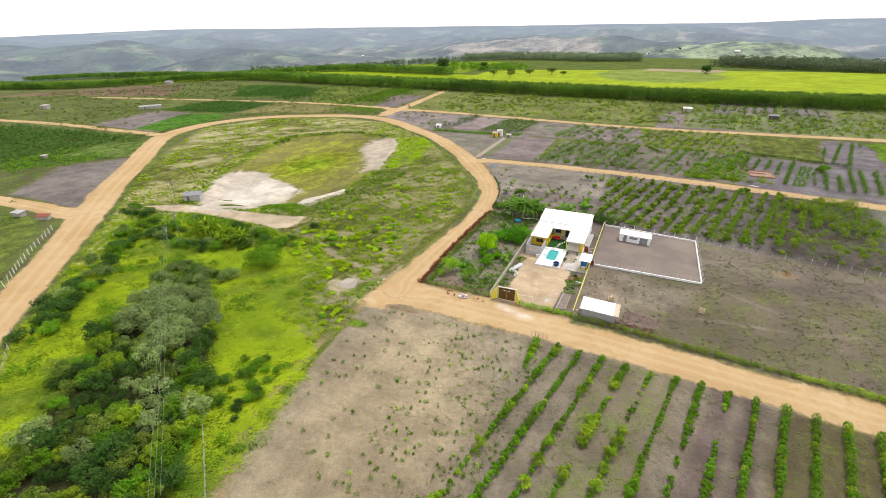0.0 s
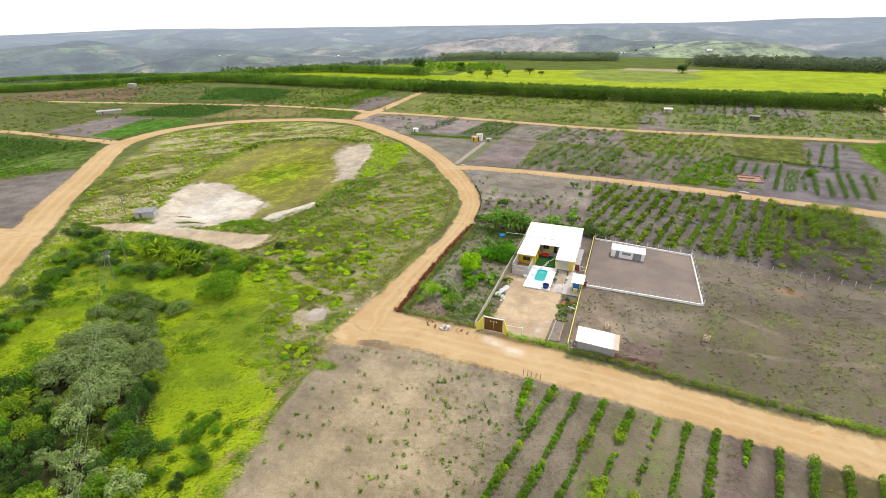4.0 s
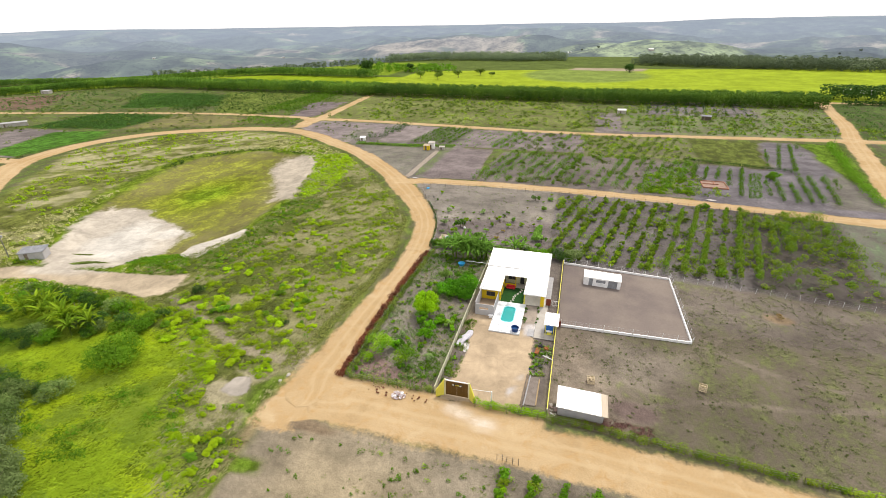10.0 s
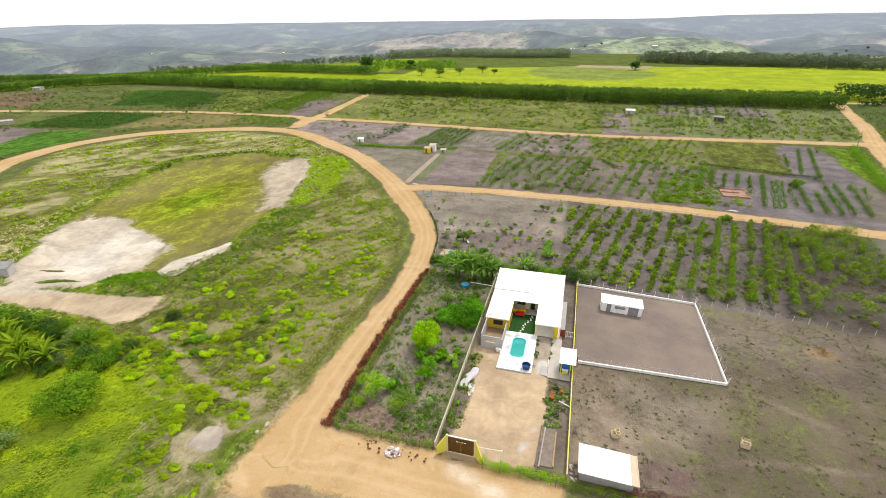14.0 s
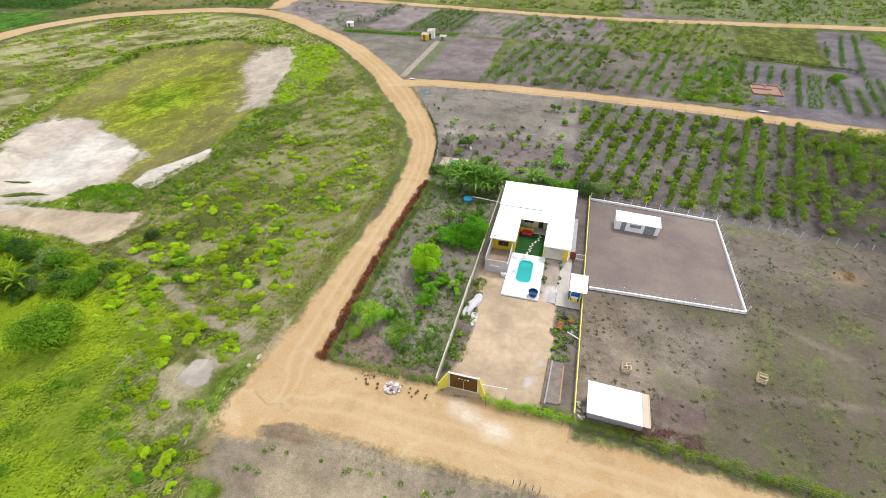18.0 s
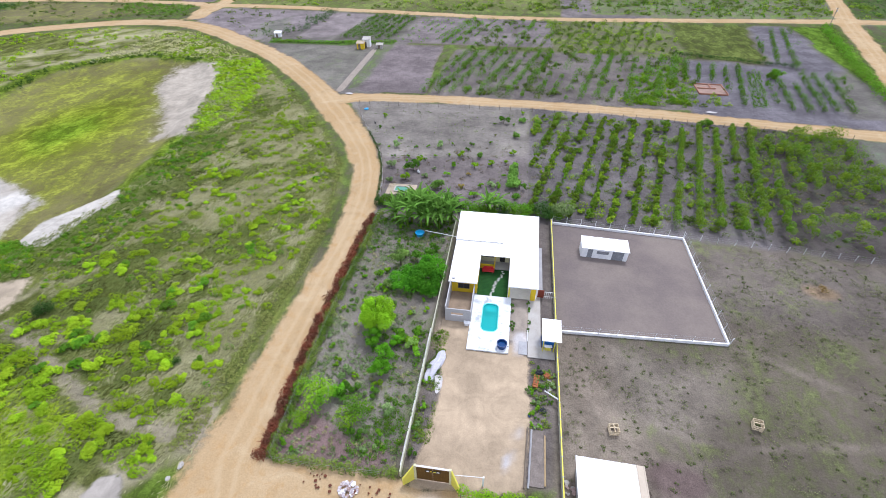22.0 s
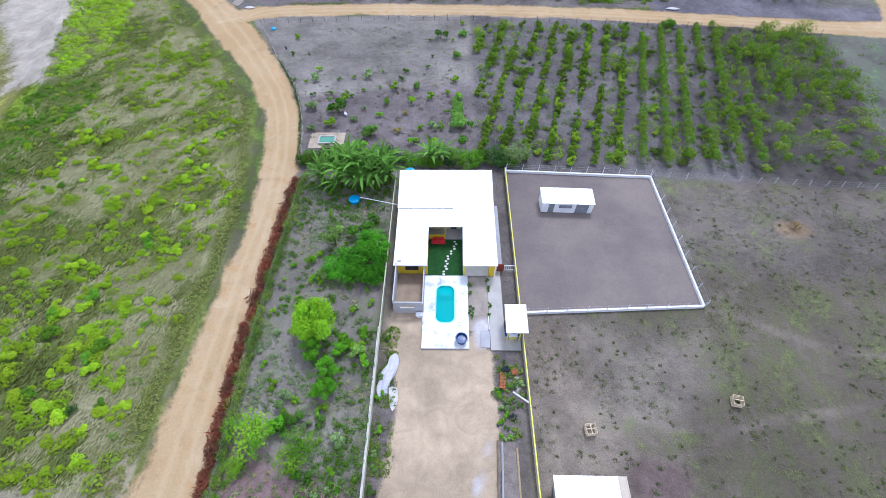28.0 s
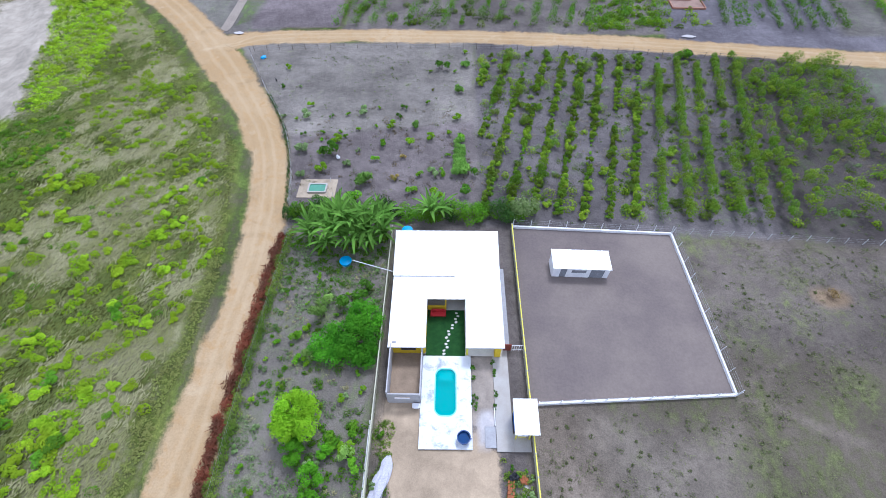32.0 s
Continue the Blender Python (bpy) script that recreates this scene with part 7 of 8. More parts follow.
# rear lot: young plants on bare soil
weed_y = shrub_kind("small_shrub", "small drying yellow-brown shrub on bare soil", "young plants", leafy("drying_leaves", (0.24, 0.20, 0.05), (0.30, 0.22, 0.07), (0.16, 0.19, 0.03)), 0.5, 0.7, 60, 0.19, 4, 2)
cane = shrub_kind("cane_clump", "pale green cane clump on bare soil", "", L_BANANA, 1.0, 2.4, 130, 0.8, 6, 2, slim=0.12)
for kind, spots in (((weed_l, ((-54.1, 185.3, 1.06), (-46.9, 171.5, 0.99), (-48.8, 166.9, 0.68), (-16.0, 191.8, 0.91), (-30.0, 164.5, 1.37), (-17.7, 167.2, 1.29), (-19.4, 162.6, 0.91), (-22.6, 161.3, 1.37), (-26.5, 159.6, 1.37), (-41.3, 152.2, 1.67), (-39.7, 160.1, 1.67), (-21.4, 146.5, 1.51),)),
                    (weed_d, ((-53.7, 178.0, 0.76), (-42.0, 167.7, 0.68), (-28.3, 170.6, 0.91), (-29.1, 167.7, 0.91), (-21.0, 185.0, 1.97), (-46.5, 162.1, 0.76), (-40.4, 156.5, 2.58), (-16.7, 147.0, 1.67), (-15.9, 151.6, 1.67),)),
                    (weed_g, ((-50.3, 178.1, 0.6), (-51.6, 167.7, 0.91), (-46.8, 168.1, 1.67), (-35.8, 169.1, 1.67), (-37.3, 154.0, 1.21), (-45.8, 157.6, 1.97), (-44.7, 150.9, 1.37), (-22.2, 151.6, 1.51), (-35.8, 157.7, 0.76),)),
                    (weed, ((-39.1, 168.6, 0.76), (-33.1, 170.6, 0.68), (-23.3, 184.0, 0.68), (-18.2, 184.0, 0.68), (-23.6, 172.5, 0.76), (-33.1, 164.7, 0.68), (-32.3, 155.0, 1.06), (-31.3, 159.2, 1.37), (-36.3, 163.7, 0.76), (-38.5, 161.7, 0.76), (-39.6, 162.9, 0.76), (-42.9, 162.7, 0.76), (-43.0, 160.6, 0.68), (-42.6, 156.9, 0.76), (-24.3, 151.3, 1.06), (-20.5, 151.6, 1.21), (-19.5, 156.6, 0.76), (-25.4, 147.0, 1.37), (-17.0, 161.7, 1.37), (-34.5, 145.0, 2.27),)),
                    (cane, ((-16.0, 186.5, 0.84), (-17.3, 176.8, 0.84), (-25.5, 164.8, 0.76), (-33.5, 149.2, 1.26), (-17.4, 157.6, 1.0), (-17.7, 154.4, 1.09), (-17.5, 151.4, 1.09),)),
                    (weed_y, ((-22.8, 177.0, 0.6), (-27.5, 156.0, 0.91), (-28.4, 150.3, 1.21),)))):
    for x, y, f in spots:
        kind.place(x, y, f * (1.0 if kind is cane else 1.3))
x, y = scatter(260, -46, -15, 144, 172, 58, None, 5.0)
stuff("dry_weeds", leaves(rg, mounds(x, y, 0.6, 0.22, 29), 22, 0.3, slim=0.25), leafy("dry_brown_weeds", (0.20, 0.15, 0.09), (0.27, 0.22, 0.13), (0.15, 0.12, 0.07)), "dry brown weeds on the rear lot", "weeds")
x, y = scatter(150, -4, 6, 85.8, 88.6, 63)
stuff("dry_weeds", leaves(rg, mounds(x, y, 0.5, 0.22, 34), 24, 0.28, slim=0.25), leafy("dry_purple_weeds", (0.17, 0.085, 0.085), (0.25, 0.14, 0.12), (0.14, 0.09, 0.08)), "dry purplish-brown weeds beside the shed", "weeds")
x, y = scatter(420, -13, 64, 142, 191, 59, None, 6.0)
stuff("dry_weeds", leaves(rg, mounds(x, y, 0.9, 0.35, 30), 26, 0.34, slim=0.25), leafy("dry_pinkish_weeds", (0.24, 0.185, 0.13), (0.32, 0.27, 0.19), (0.19, 0.17, 0.10)), "dry pinkish-brown weeds between the orchard rows", "weeds")
cane.place(-17.2, 153.0, 1.3, "tall pale green cane clump on bare soil"), cane.place(-17.0, 156.4, 1.2, "tall pale green cane clump on bare soil"), cane.place(-17.4, 160.0, .8)

# orchard rows behind the arena: the nearest as single plants, the wild eastern part as one growth
rest, rest_y, rest_row = [], [], []
L_ORCHARD = leafy("orchard_leaves", (0.075, 0.165, 0.012), (0.15, 0.27, 0.018), (0.13, 0.195, 0.016))
hedge_row = shrub_kind("orchard_shrub", "compact bright green orchard shrub in a row", "orchard rows behind the house", L_ORCHARD, 0.62, 1.5, 80, 0.24, 6, 6)
hedge_y = shrub_kind("orchard_shrub", "compact yellow-green orchard shrub in a row", "orchard rows behind the house", L_YEL, 0.66, 1.5, 80, 0.24, 6, 3)
wild_g = shrub_kind("orchard_shrub", "spreading yellow-green orchard bush", "orchard rows behind the house", L_OLIVE, 1.15, 1.7, 80, 0.26, 9, 4)
wild_m = shrub_kind("orchard_shrub", "spreading green orchard bush", "orchard rows behind the house", L_ORCHARD, 1.15, 1.8, 80, 0.26, 9, 4)
for k in range(-2, 15):
    y = 142.0 + R2.random()
    while y < 191:
        x = -14.4 + 4.1 * k + 0.25 * (y - 141) + R2.uniform(-.2, .2) * (2.5 if k > 9 else 1)
        strong = float(fbm(np.array(k * 7.3), np.array(y / 7.0), 2, 5))
        tangle = x > 37 + 0.12 * (y - 141)
        step = R2.uniform(1.0, 1.4)
        if -13.4 < x < 63.5 + 0.085 * (y - 141):
            if tangle and R2.random() < 0.85:
                f = R2.uniform(0.5, 1.1)
                if strong > 0.36:
                    (rest_y if R2.random() < 0.6 else rest).append((x + R2.uniform(-.5, .5), y, 0.7 * f, 0.95 * f, 0.95 * f, 1.5 * f))
                step = R2.uniform(1.4, 2.4)
            elif strong > 0.62 and R2.random() < 0.3:
                R2.choice((wild_g, wild_m, wild_m)).place(x, y, R2.uniform(0.75, 1.2))
                step = 1.7
            elif strong > 0.34 and k > 6:
                f = R2.uniform(0.75, 1.2)
                rest_row.append((x, y, 0.6 * f, 0.78 * f, 0.78 * f, 1.05 * f))
            elif strong > 0.34:
                f = R2.uniform(0.9, 1.35)
                R2.choice((hedge_row, hedge_row, hedge_row, hedge_row, hedge_y)).place(x, y, f, tall=R2.uniform(0.85, 1.15))
            elif R2.random() < 0.45:
                weed.place(x, y, R2.uniform(0.5, 1.0))
        y += step
for i in range(90):                                   # the tangled, overgrown eastern end
    y = R2.uniform(142, 190)
    x = R2.uniform(33 + 0.1 * (y - 141), 63 + 0.085 * (y - 141))
    f = R2.uniform(0.45, 1.1)
    R2.choice((rest, rest_y, rest_y)).append((x, y, 0.55 * f, 1.2 * f, 1.2 * f, 1.3 * f))
for i in range(130):                                   # denser towards the crossing
    x, y = R2.uniform(43, 68), R2.uniform(158, 190)
    f = R2.uniform(0.5, 1.6)
    if inside([(45, 183), (64, 189.5), (66, 171), (64, 158), (50, 166)], np.array(x), np.array(y)) > 0:
        R2.choice((rest, rest, rest_y)).append((x, y, 0.6 * f, 1.2 * f, 1.2 * f, 1.5 * f))
stuff("orchard_rows", leaves(rg, rest_row, 230, 0.26), L_ORCHARD, "compact bright green orchard rows towards the eastern end", "shrubs")
for i in range(66):                                    # bushes grown wild between the rows
    x, y = R2.uniform(-12, 36), R2.uniform(143, 190)
    R2.choice((wild_g, wild_m, orchard_y, wild_g)).place(x, y, R2.uniform(0.45, 1.0), tall=0.85)
stuff("orchard_growth", leaves(rg, rest, 170, 0.30, shell=0.25), L_ORCHARD, "tangled green orchard bushes at the eastern end", "shrubs")
stuff("orchard_growth", leaves(rg, rest_y, 170, 0.30, shell=0.25), L_YEL, "yellow-green orchard bushes at the eastern end", "shrubs")
mid_tree.place(32.3, 190.0, 0.55, "dark rounded roadside shrub"), dark_tree.place(33.2, 190.6, 0.4, "dark rounded roadside shrub")
dry_s = shrub_kind("dry_shrub", "dry orange-brown shrub on the pasture", "", leafy("dry_orange_leaves", (0.40, 0.27, 0.10), (0.30, 0.20, 0.08), (0.34, 0.25, 0.10)), 1.0, 1.2, 60, 0.3, 5, 1, slim=0.2)
dry_s.place(35.6, 128.6, 1.0)

# front field rows
crop_y = shrub_kind("crop_shrub", "yellow-green crop shrub in a planted row", "crop rows of the front field", L_YEL, 0.95, 1.5, 60, 0.26, 6, 3)
far_rows, far_y = [], []
for k in range(16):
    y = 74.4 - R2.random() * 0.6
    while y > (66 if k == 0 else 34):
        x = -14.1 + 4.05 * k - (0.03 if k == 0 else 0.21) * (74 - y) + R2.uniform(-.15, .15)
        vigour = float(fbm(np.array(k * 5.7), np.array(y / 6.0), 2, 8)) - (0.12 if k in (4, 5) else 0) + 0.12 * smooth(69, 73, np.array(y))
        yellow = R2.random() < (0.5 if k in (1, 4, 5) and y < 62 else 0.12)
        f = R2.uniform(0.7, 1.05) * (0.75 + 0.5 * float(smooth(0.35, 0.65, vigour)))
        if vigour > 0.27 or R2.random() < 0.4:
            if k < 9:
                if yellow and R2.random() < 0.35:
                    crop_y.place(x, y, R2.uniform(0.8, 1.3))
                else:
                    (weed_l if yellow else crop).place(x, y, f * (1.2 if yellow else 1.0))
            else:
                (far_y if yellow else far_rows).append((x, y, 0.5 * f + float(ground_height(x, y)), 0.62 * f, 0.62 * f, 0.95 * f))
        y -= R2.uniform(0.7, 1.1)
stuff("crop_rows", leaves(rg, far_rows, 130, 0.30), L_MID, "leafy green crop rows on the front field", "crops")
stuff("crop_rows", leaves(rg, far_y, 130, 0.30), L_YEL, "yellow-green plants in the crop rows", "crops")
x, y = scatter(330, -48, -13, 32, 74, 60, lambda x, y: (x > -31) | (y % 3 < 1))
stuff("field_seedlings", leaves(rg, mounds(x, y, 0.3, 0.62, 31), 34, 0.22), L_MID, "young green seedlings dotted over the front field", "seedlings")
x, y = scatter(50, -48, -13, 32, 74, 61, lambda x, y: (x > -31) | (y % 3 < 1))
stuff("field_seedlings", leaves(rg, mounds(x, y, 0.32, 0.6, 32), 34, 0.22), L_LIME, "lime green seedlings dotted over the front field", "seedlings")

# thicket and lush corner
thick = [(-93, 40), (-94, 45), (-97, 54), (-93, 61), (-86, 61), (-74, 54), (-67, 45), (-59, 37), (-54, 30), (-48, 22), (-40, 8), (-50, -8), (-66, 8), (-74, 17), (-77, 21), (-82, 26), (-89, 31), (-88, 36)]
spots = []
while len(spots) < 150:
    x, y = R2.uniform(-98, -42), R2.uniform(-8, 62)
    if inside(thick, np.array(x), np.array(y)) < 0.6 or any((x - a) ** 2 + (y - b) ** 2 < 6.4 for a, b in spots):
        continue
    spots.append((x, y))
    if y > 41 + 0.25 * (x + 80) * -1 and x < -76:
        bare_tree.place(x, y, R2.uniform(0.6, 1.15), tall=R2.uniform(0.8, 1.2)) if R2.random() < 0.75 else olive_tree.place(x, y, R2.uniform(0.5, 0.7))
    else:
        R2.choice((dark_tree, dark_tree, dark_tree, olive_tree, olive_tree, mid_tree, mid_tree, grey_tree, grey_tree, light_tree)).place(x, y, R2.uniform(0.5, 0.9), tall=R2.uniform(0.75, 1.4))
for x, y, f in ((-86, 52, 1.3), (-91, 47, 1.2), (-80, 47, 1.2), (-92, 56, 1.1), (-78, 54, 1.0)):
    bare_tree.place(x, y, f)
large_tree = tree_kind("tree", "large rounded green tree in the lush grass", "", leafy("soft_green_leaves", (0.15, 0.33, 0.018), (0.25, 0.46, 0.028), (0.13, 0.28, 0.016)), 4.4, 5.2, 0.3, 34, 190, 0.36, 1)
large_tree.place(-86, 79.4)
LANE_BUSH = curve_points([(-157, 92, 0), (-146, 90, 0), (-134, 77, 0), (-127, 66, 0), (-119, 55, 0), (-111, 45, 0), (-105, 37, 0)], 1.0)
for i in range(190):                                   # bushes beside the looping lane, under the bananas and at the field's edge
    if i < 80:
        p = LANE_BUSH[R2.randrange(len(LANE_BUSH))]
        x, y, f = p[0] + R2.uniform(-4, 4), p[1] + R2.uniform(-3, 3), R2.uniform(0.3, 0.75)
    elif i < 135:
        x = R2.uniform(-132, -90)
        y, f = R2.uniform(79 + 0.1 * (x + 132), 95.5), R2.uniform(0.4, 0.8)
        if -124 < x < -103 and 82 < y < 91:
            y = R2.choice((79.5, 93.5)) + R2.uniform(-1.5, 1.5)
    elif i < 158:
        x, y, f = R2.uniform(-105, -88), R2.uniform(62, 72), R2.uniform(0.35, 0.75)
    else:
        x, y, f = R2.uniform(-62, -52), R2.uniform(36, 50), R2.uniform(0.2, 0.42)
    pick = (grey_bush, grey_bush, grey_bush, dark_bush) if 135 <= i < 158 else (mid_bush, mid_bush, mid_bush, dark_bush) if i >= 158 else (dark_bush, dark_bush, dark_bush, mid_bush, mid_bush, grey_bush)
    if near_line(LINES["lane"][::2], np.array([x]), np.array([y]))[0] > 2.0:
        R2.choice(pick).place(x, y, f, "dense green shrub at the edge of the lush grass")
for i in range(17):
    banana_w.place(-121 + i * 1.3 + R2.uniform(-1, 1), 88.5 - 0.22 * i + R2.uniform(-2, 2), R2.uniform(0.95, 1.4))
for x, y, s in ((-89.5, 104.0, 0.5), (-63, 98, 0.25)):
    dark_bush.place(x, y, s, "single dark round shrub in the meadow")


bm = bmesh.new()
rs = random.Random(4)
for i in range(9):
    a = rs.uniform(-0.6, 2.4)
    q = Vector((rs.uniform(-.2, .2), rs.uniform(-.2, .2), 0.05))
    tip = q + Vector((math.cos(a) * rs.uniform(.9, 1.7), math.sin(a) * rs.uniform(.9, 1.7), rs.uniform(.15, .7)))
    rod(bm, q, tip, 0.035, 0.012, 5)
    for k in range(3):
        f = rs.uniform(.4, .9)
        m = q.lerp(tip, f)
        rod(bm, m, m + Vector((math.cos(a + rs.uniform(-1, 1)) * .6, math.sin(a + rs.uniform(-1, 1)) * .6, rs.uniform(.05, .3))), 0.018, 0.007, 4)
dead = tagged(part("dead_branch", bm, TIMBER), "dry leafless branch lying on the pasture beside the shed", "branch")
dead.matrix_basis = pose(0.6, 88.6, float(ground_height(0.6, 88.6)))


# ---- hedges ----
def hedge(label, pts, w, h, per, size, mat, gap=0.45, seed=0, name="hedge"):
    r = np.random.default_rng(seed)
    line = curve_points([(*p, 0) for p in pts], gap)
    b = np.zeros((len(line), 6))
    b[:, :2] = line[:, :2] + r.uniform(-.5, .5, (len(line), 2)) * w
    sc = 0.7 + 0.6 * fbm(line[:, 0] / 2.5, line[:, 1] / 2.5, 2, seed)
    b[:, 2], b[:, 3], b[:, 4], b[:, 5] = ground_height(line[:, 0], line[:, 1]) + 0.35 * h * sc, w * sc * r.uniform(.75, 1.2, len(line)), w * sc * r.uniform(.75, 1.2, len(line)), 0.65 * h * sc
    ob = link(name, quads_mesh(name, leaves(r, b, per, size)), mat)
    return tagged(ob, label, "hedge")


hedge("clipped bright green hedge beside the gate", [(-20.7, 85.9), (-15, 85.9), (-9.8, 86.0)], 0.7, 1.35, 130, 0.2, L_LIME, seed=1)
hedge("low yellow-green hedge along the front road", [(-9.4, 85.9), (0, 85.7), (12, 85.3), (30, 84.6)], 0.7, 1.0, 80, 0.22, L_YEL, seed=2)
hedge("low yellow-green hedge along the front road", [(30, 84.6), (60, 83.6), (110, 81.5)], 0.75, 1.1, 80, 0.24, L_YEL, seed=3)
hedge("thin green hedge along the garden fence", [(-43.5, 86.9), (-36, 86.8), (-28.3, 87.0)], 0.62, 1.0, 90, 0.2, L_OLIVE, seed=4)
hedge("low yellow-green hedge along the lane", [(-43.7, 87), (-44.2, 110), (-43.8, 124), (-43.6, 138.5)], 0.75, 1.1, 110, 0.2, L_OLIVE, seed=5)
line = curve_points([(-44.9, 86.6, 0), (-45.5, 104, 0), (-45.4, 122, 0), (-44.8, 137.5, 0)], 0.42)[:, :2]
r = np.random.default_rng(6)
thick_at = 0.45 + 1.1 * fbm(line[:, 0] * 0 + 3, line[:, 1] / 2.4, 3, 4)
b = np.zeros((len(line), 6))
b[:, :2] = line + r.normal(0, 0.22, line.shape)
b[:, 2], b[:, 3], b[:, 4], b[:, 5] = 0.12, 0.75 * thick_at, 0.8 * thick_at, 0.75 * thick_at
tagged(link("brush_hedge", quads_mesh("brush_hedge", np.concatenate([leaves(r, b, 26, 1.15, slim=0.09, shell=0.8), leaves(r, b, 26, 0.42, slim=0.35, shell=0.8)])), DRY_RED), "dead red-brown brush piled along the lane", "hedge")
hedge("thin dark hedge along the rear lot", [(-45.4, 141), (-46.6, 150), (-49.8, 162), (-56, 175)], 0.35, 0.7, 30, 0.2, L_DARK, seed=7)
hedge("dark clipped hedge across the bare plot", [(38, 252.4), (45.5, 251.4), (60, 247.4), (74.5, 242.7)], 0.9, 1.5, 40, 0.4, L_DARK, 0.8, 8)
hedge("green crop strip across the plot", [(-119, 252.7), (-92.7, 253.6), (-80, 255.6), (-68.5, 257.6)], 1.1, 0.9, 40, 0.4, L_MID, 0.8, 9)
hedge("shrub border along the eastern track", [(108, 298), (101, 268), (94, 240), (87.5, 206)], 2.0, 2.6, 70, 0.5, L_MID, 1.3, 10)


FOOTPATH = curve_points([(-94, 101, 1.4), (-86, 97.5, 1.4), (-79, 94.5, 1.3), (-72, 91, 1.3), (-66, 88.8, 1.5), (-60, 88.5, 1.8), (-53, 87.5, 2.0)], 2.0)


def in_meadow(x, y):
    return (near_line(FOOTPATH, x, y) > 0.15 + 0.8 * (fbm(x / 3, y / 3, 2, 6) - 0.4)) & (inside(MEADOW, x, y) > 1.2) & (inside(POND, x, y) < -1.5) & (inside(LUSH, x, y) < 3) & (inside(SANDS["track"], x, y) < -1) & (inside(SANDS["main"], x, y) < -1) & (np.hypot(x + 61.3, y - 79.2) > 4.5)


clump = shrub_kind("herb_clump", "bright lime green herb clump in the dry meadow grass", "herb clumps of the meadow", L_MEADOW, 0.8, 0.8, 74, 0.23, 6, 6, z0=0.0)
clump_d = shrub_kind("herb_clump", "dull green herb clump in the dry meadow grass", "herb clumps of the meadow", L_MID, 0.8, 0.9, 60, 0.25, 6, 3, z0=0.0)
gc = np.random.default_rng(31)
near, far = [], []
for cx, cy in zip(*scatter(5200, -150, -50, 62, 262, 31, in_meadow)):
    d = float(near_line(LINES["lane"][::2], np.array([cx]), np.array([cy]))[0])
    bank = float(inside(POND, np.array(cx), np.array(cy)))
    often = 0.60 + 0.1 * float(smooth(-30, -8, np.array(bank))) + 0.42 * float(smooth(112, 86, np.array(cy)))
    rich = float(smooth(-58, -68, np.array(cx)) * smooth(128, 108, np.array(cy)))
    often += 0.25 * rich
    if d < 4.5 or gc.random() > often * (0.5 + float(fbm(np.array(cx / 9 + 7), np.array(cy / 9), 2, 45))):
        continue
    for i in range(gc.integers(1, 4)):
        q, w = gc.normal(0, 0.8), gc.normal(0, 0.5)
        (near if cx > -90 and cy < 150 and len(near) < 300 else far).append((cx + 0.5 * q + 0.87 * w, cy + 0.87 * q - 0.5 * w, gc.uniform(0.4, 1.1) * (1 + 0.4 * rich)))
for x, y, f in near:
    (clump if gc.random() < 0.88 else clump_d).place(x, y, f, tall=gc.uniform(0.7, 1.0))
far = np.array(far)
far_mounds = mounds(far[:, 0], far[:, 1], 0.72, 0.6, 1)
far_mounds[:, 3:] *= far[:, 2:3]
damp = (inside(POND, far[:, 0], far[:, 1]) > -15) & (far[:, 1] < 172) & (np.sin(far[:, 0] * 5.1 + far[:, 1] * 3.3) < 0.6)
stuff("meadow_herbs", leaves(rg, far_mounds[~damp], 80, 0.3, lift=1.2, low=0.03, shell=0.2), L_MEADOW, "bright green herb mounds scattered through the meadow", "herbs")
stuff("meadow_herbs", leaves(rg, far_mounds[damp], 64, 0.32, lift=0.8, low=0.05), L_MID, "mid green herbs on the damp bank of the dry pond", "herbs")
x, y = scatter(2600, -262, -130, 90, 270, 32, in_meadow, 8.0)
stuff("meadow_herbs", leaves(rg, mounds(x, y, 1.0, 0.8, 2), 44, 0.45, low=0.1), L_MEADOW, "green herb mounds in the far meadow", "herbs")
x, y = scatter(500, -150, -50, 60, 262, 33, in_meadow, 12.0)
stuff("meadow_shrubs", leaves(rg, mounds(x, y, 0.6, 0.75, 3), 44, 0.27), L_MID, "darker green low shrubs in the meadow", "shrubs")
x, y = scatter(1150, -136, -94, 158, 238, 62, lambda x, y: inside([(-127, 224), (-115, 230), (-103, 216), (-97, 188), (-99, 166), (-105, 170), (-112, 195)], x, y) > 0)
stuff("meadow_herbs", leaves(rg, mounds(x, y, 1.1, 0.8, 33), 60, 0.36, lift=0.8, low=0.05), L_MEADOW, "thick bright lime herbs on the pond's eastern bank", "herbs")
x, y = scatter(20000, -112, -48, 58, 215, 34, in_meadow)
k = near_line(LINES["lane"][::2], x, y)
k = (k < 1.4) | (k > 4.2)
x, y = x[k], y[k]
dry = swath(x, y) + np.random.default_rng(3).normal(0, 0.03, len(x)) > 0.47
NE = math.atan2(0.87, 0.5)
stuff("straw_grass", laid(rg, x[dry], y[dry], 10, 0.5, 0.6, 0.2, NE, 0.22, 0.5), STRAW, "dry straw-coloured grass laid over in the meadow", "grass")
stuff("olive_grass", laid(rg, x[~dry], y[~dry], 10, 0.5, 0.6, 0.2, NE, 0.22, 0.5), leafy("olive_grass_blades", (0.165, 0.195, 0.055), (0.21, 0.235, 0.075), (0.13, 0.165, 0.04), wide=0.15), "olive green grass laid over in the meadow", "grass")
verge_x, verge_y = scatter(9000, -62, -46, 86, 190, 77, lambda x, y: inside(MEADOW, x, y) > 0)
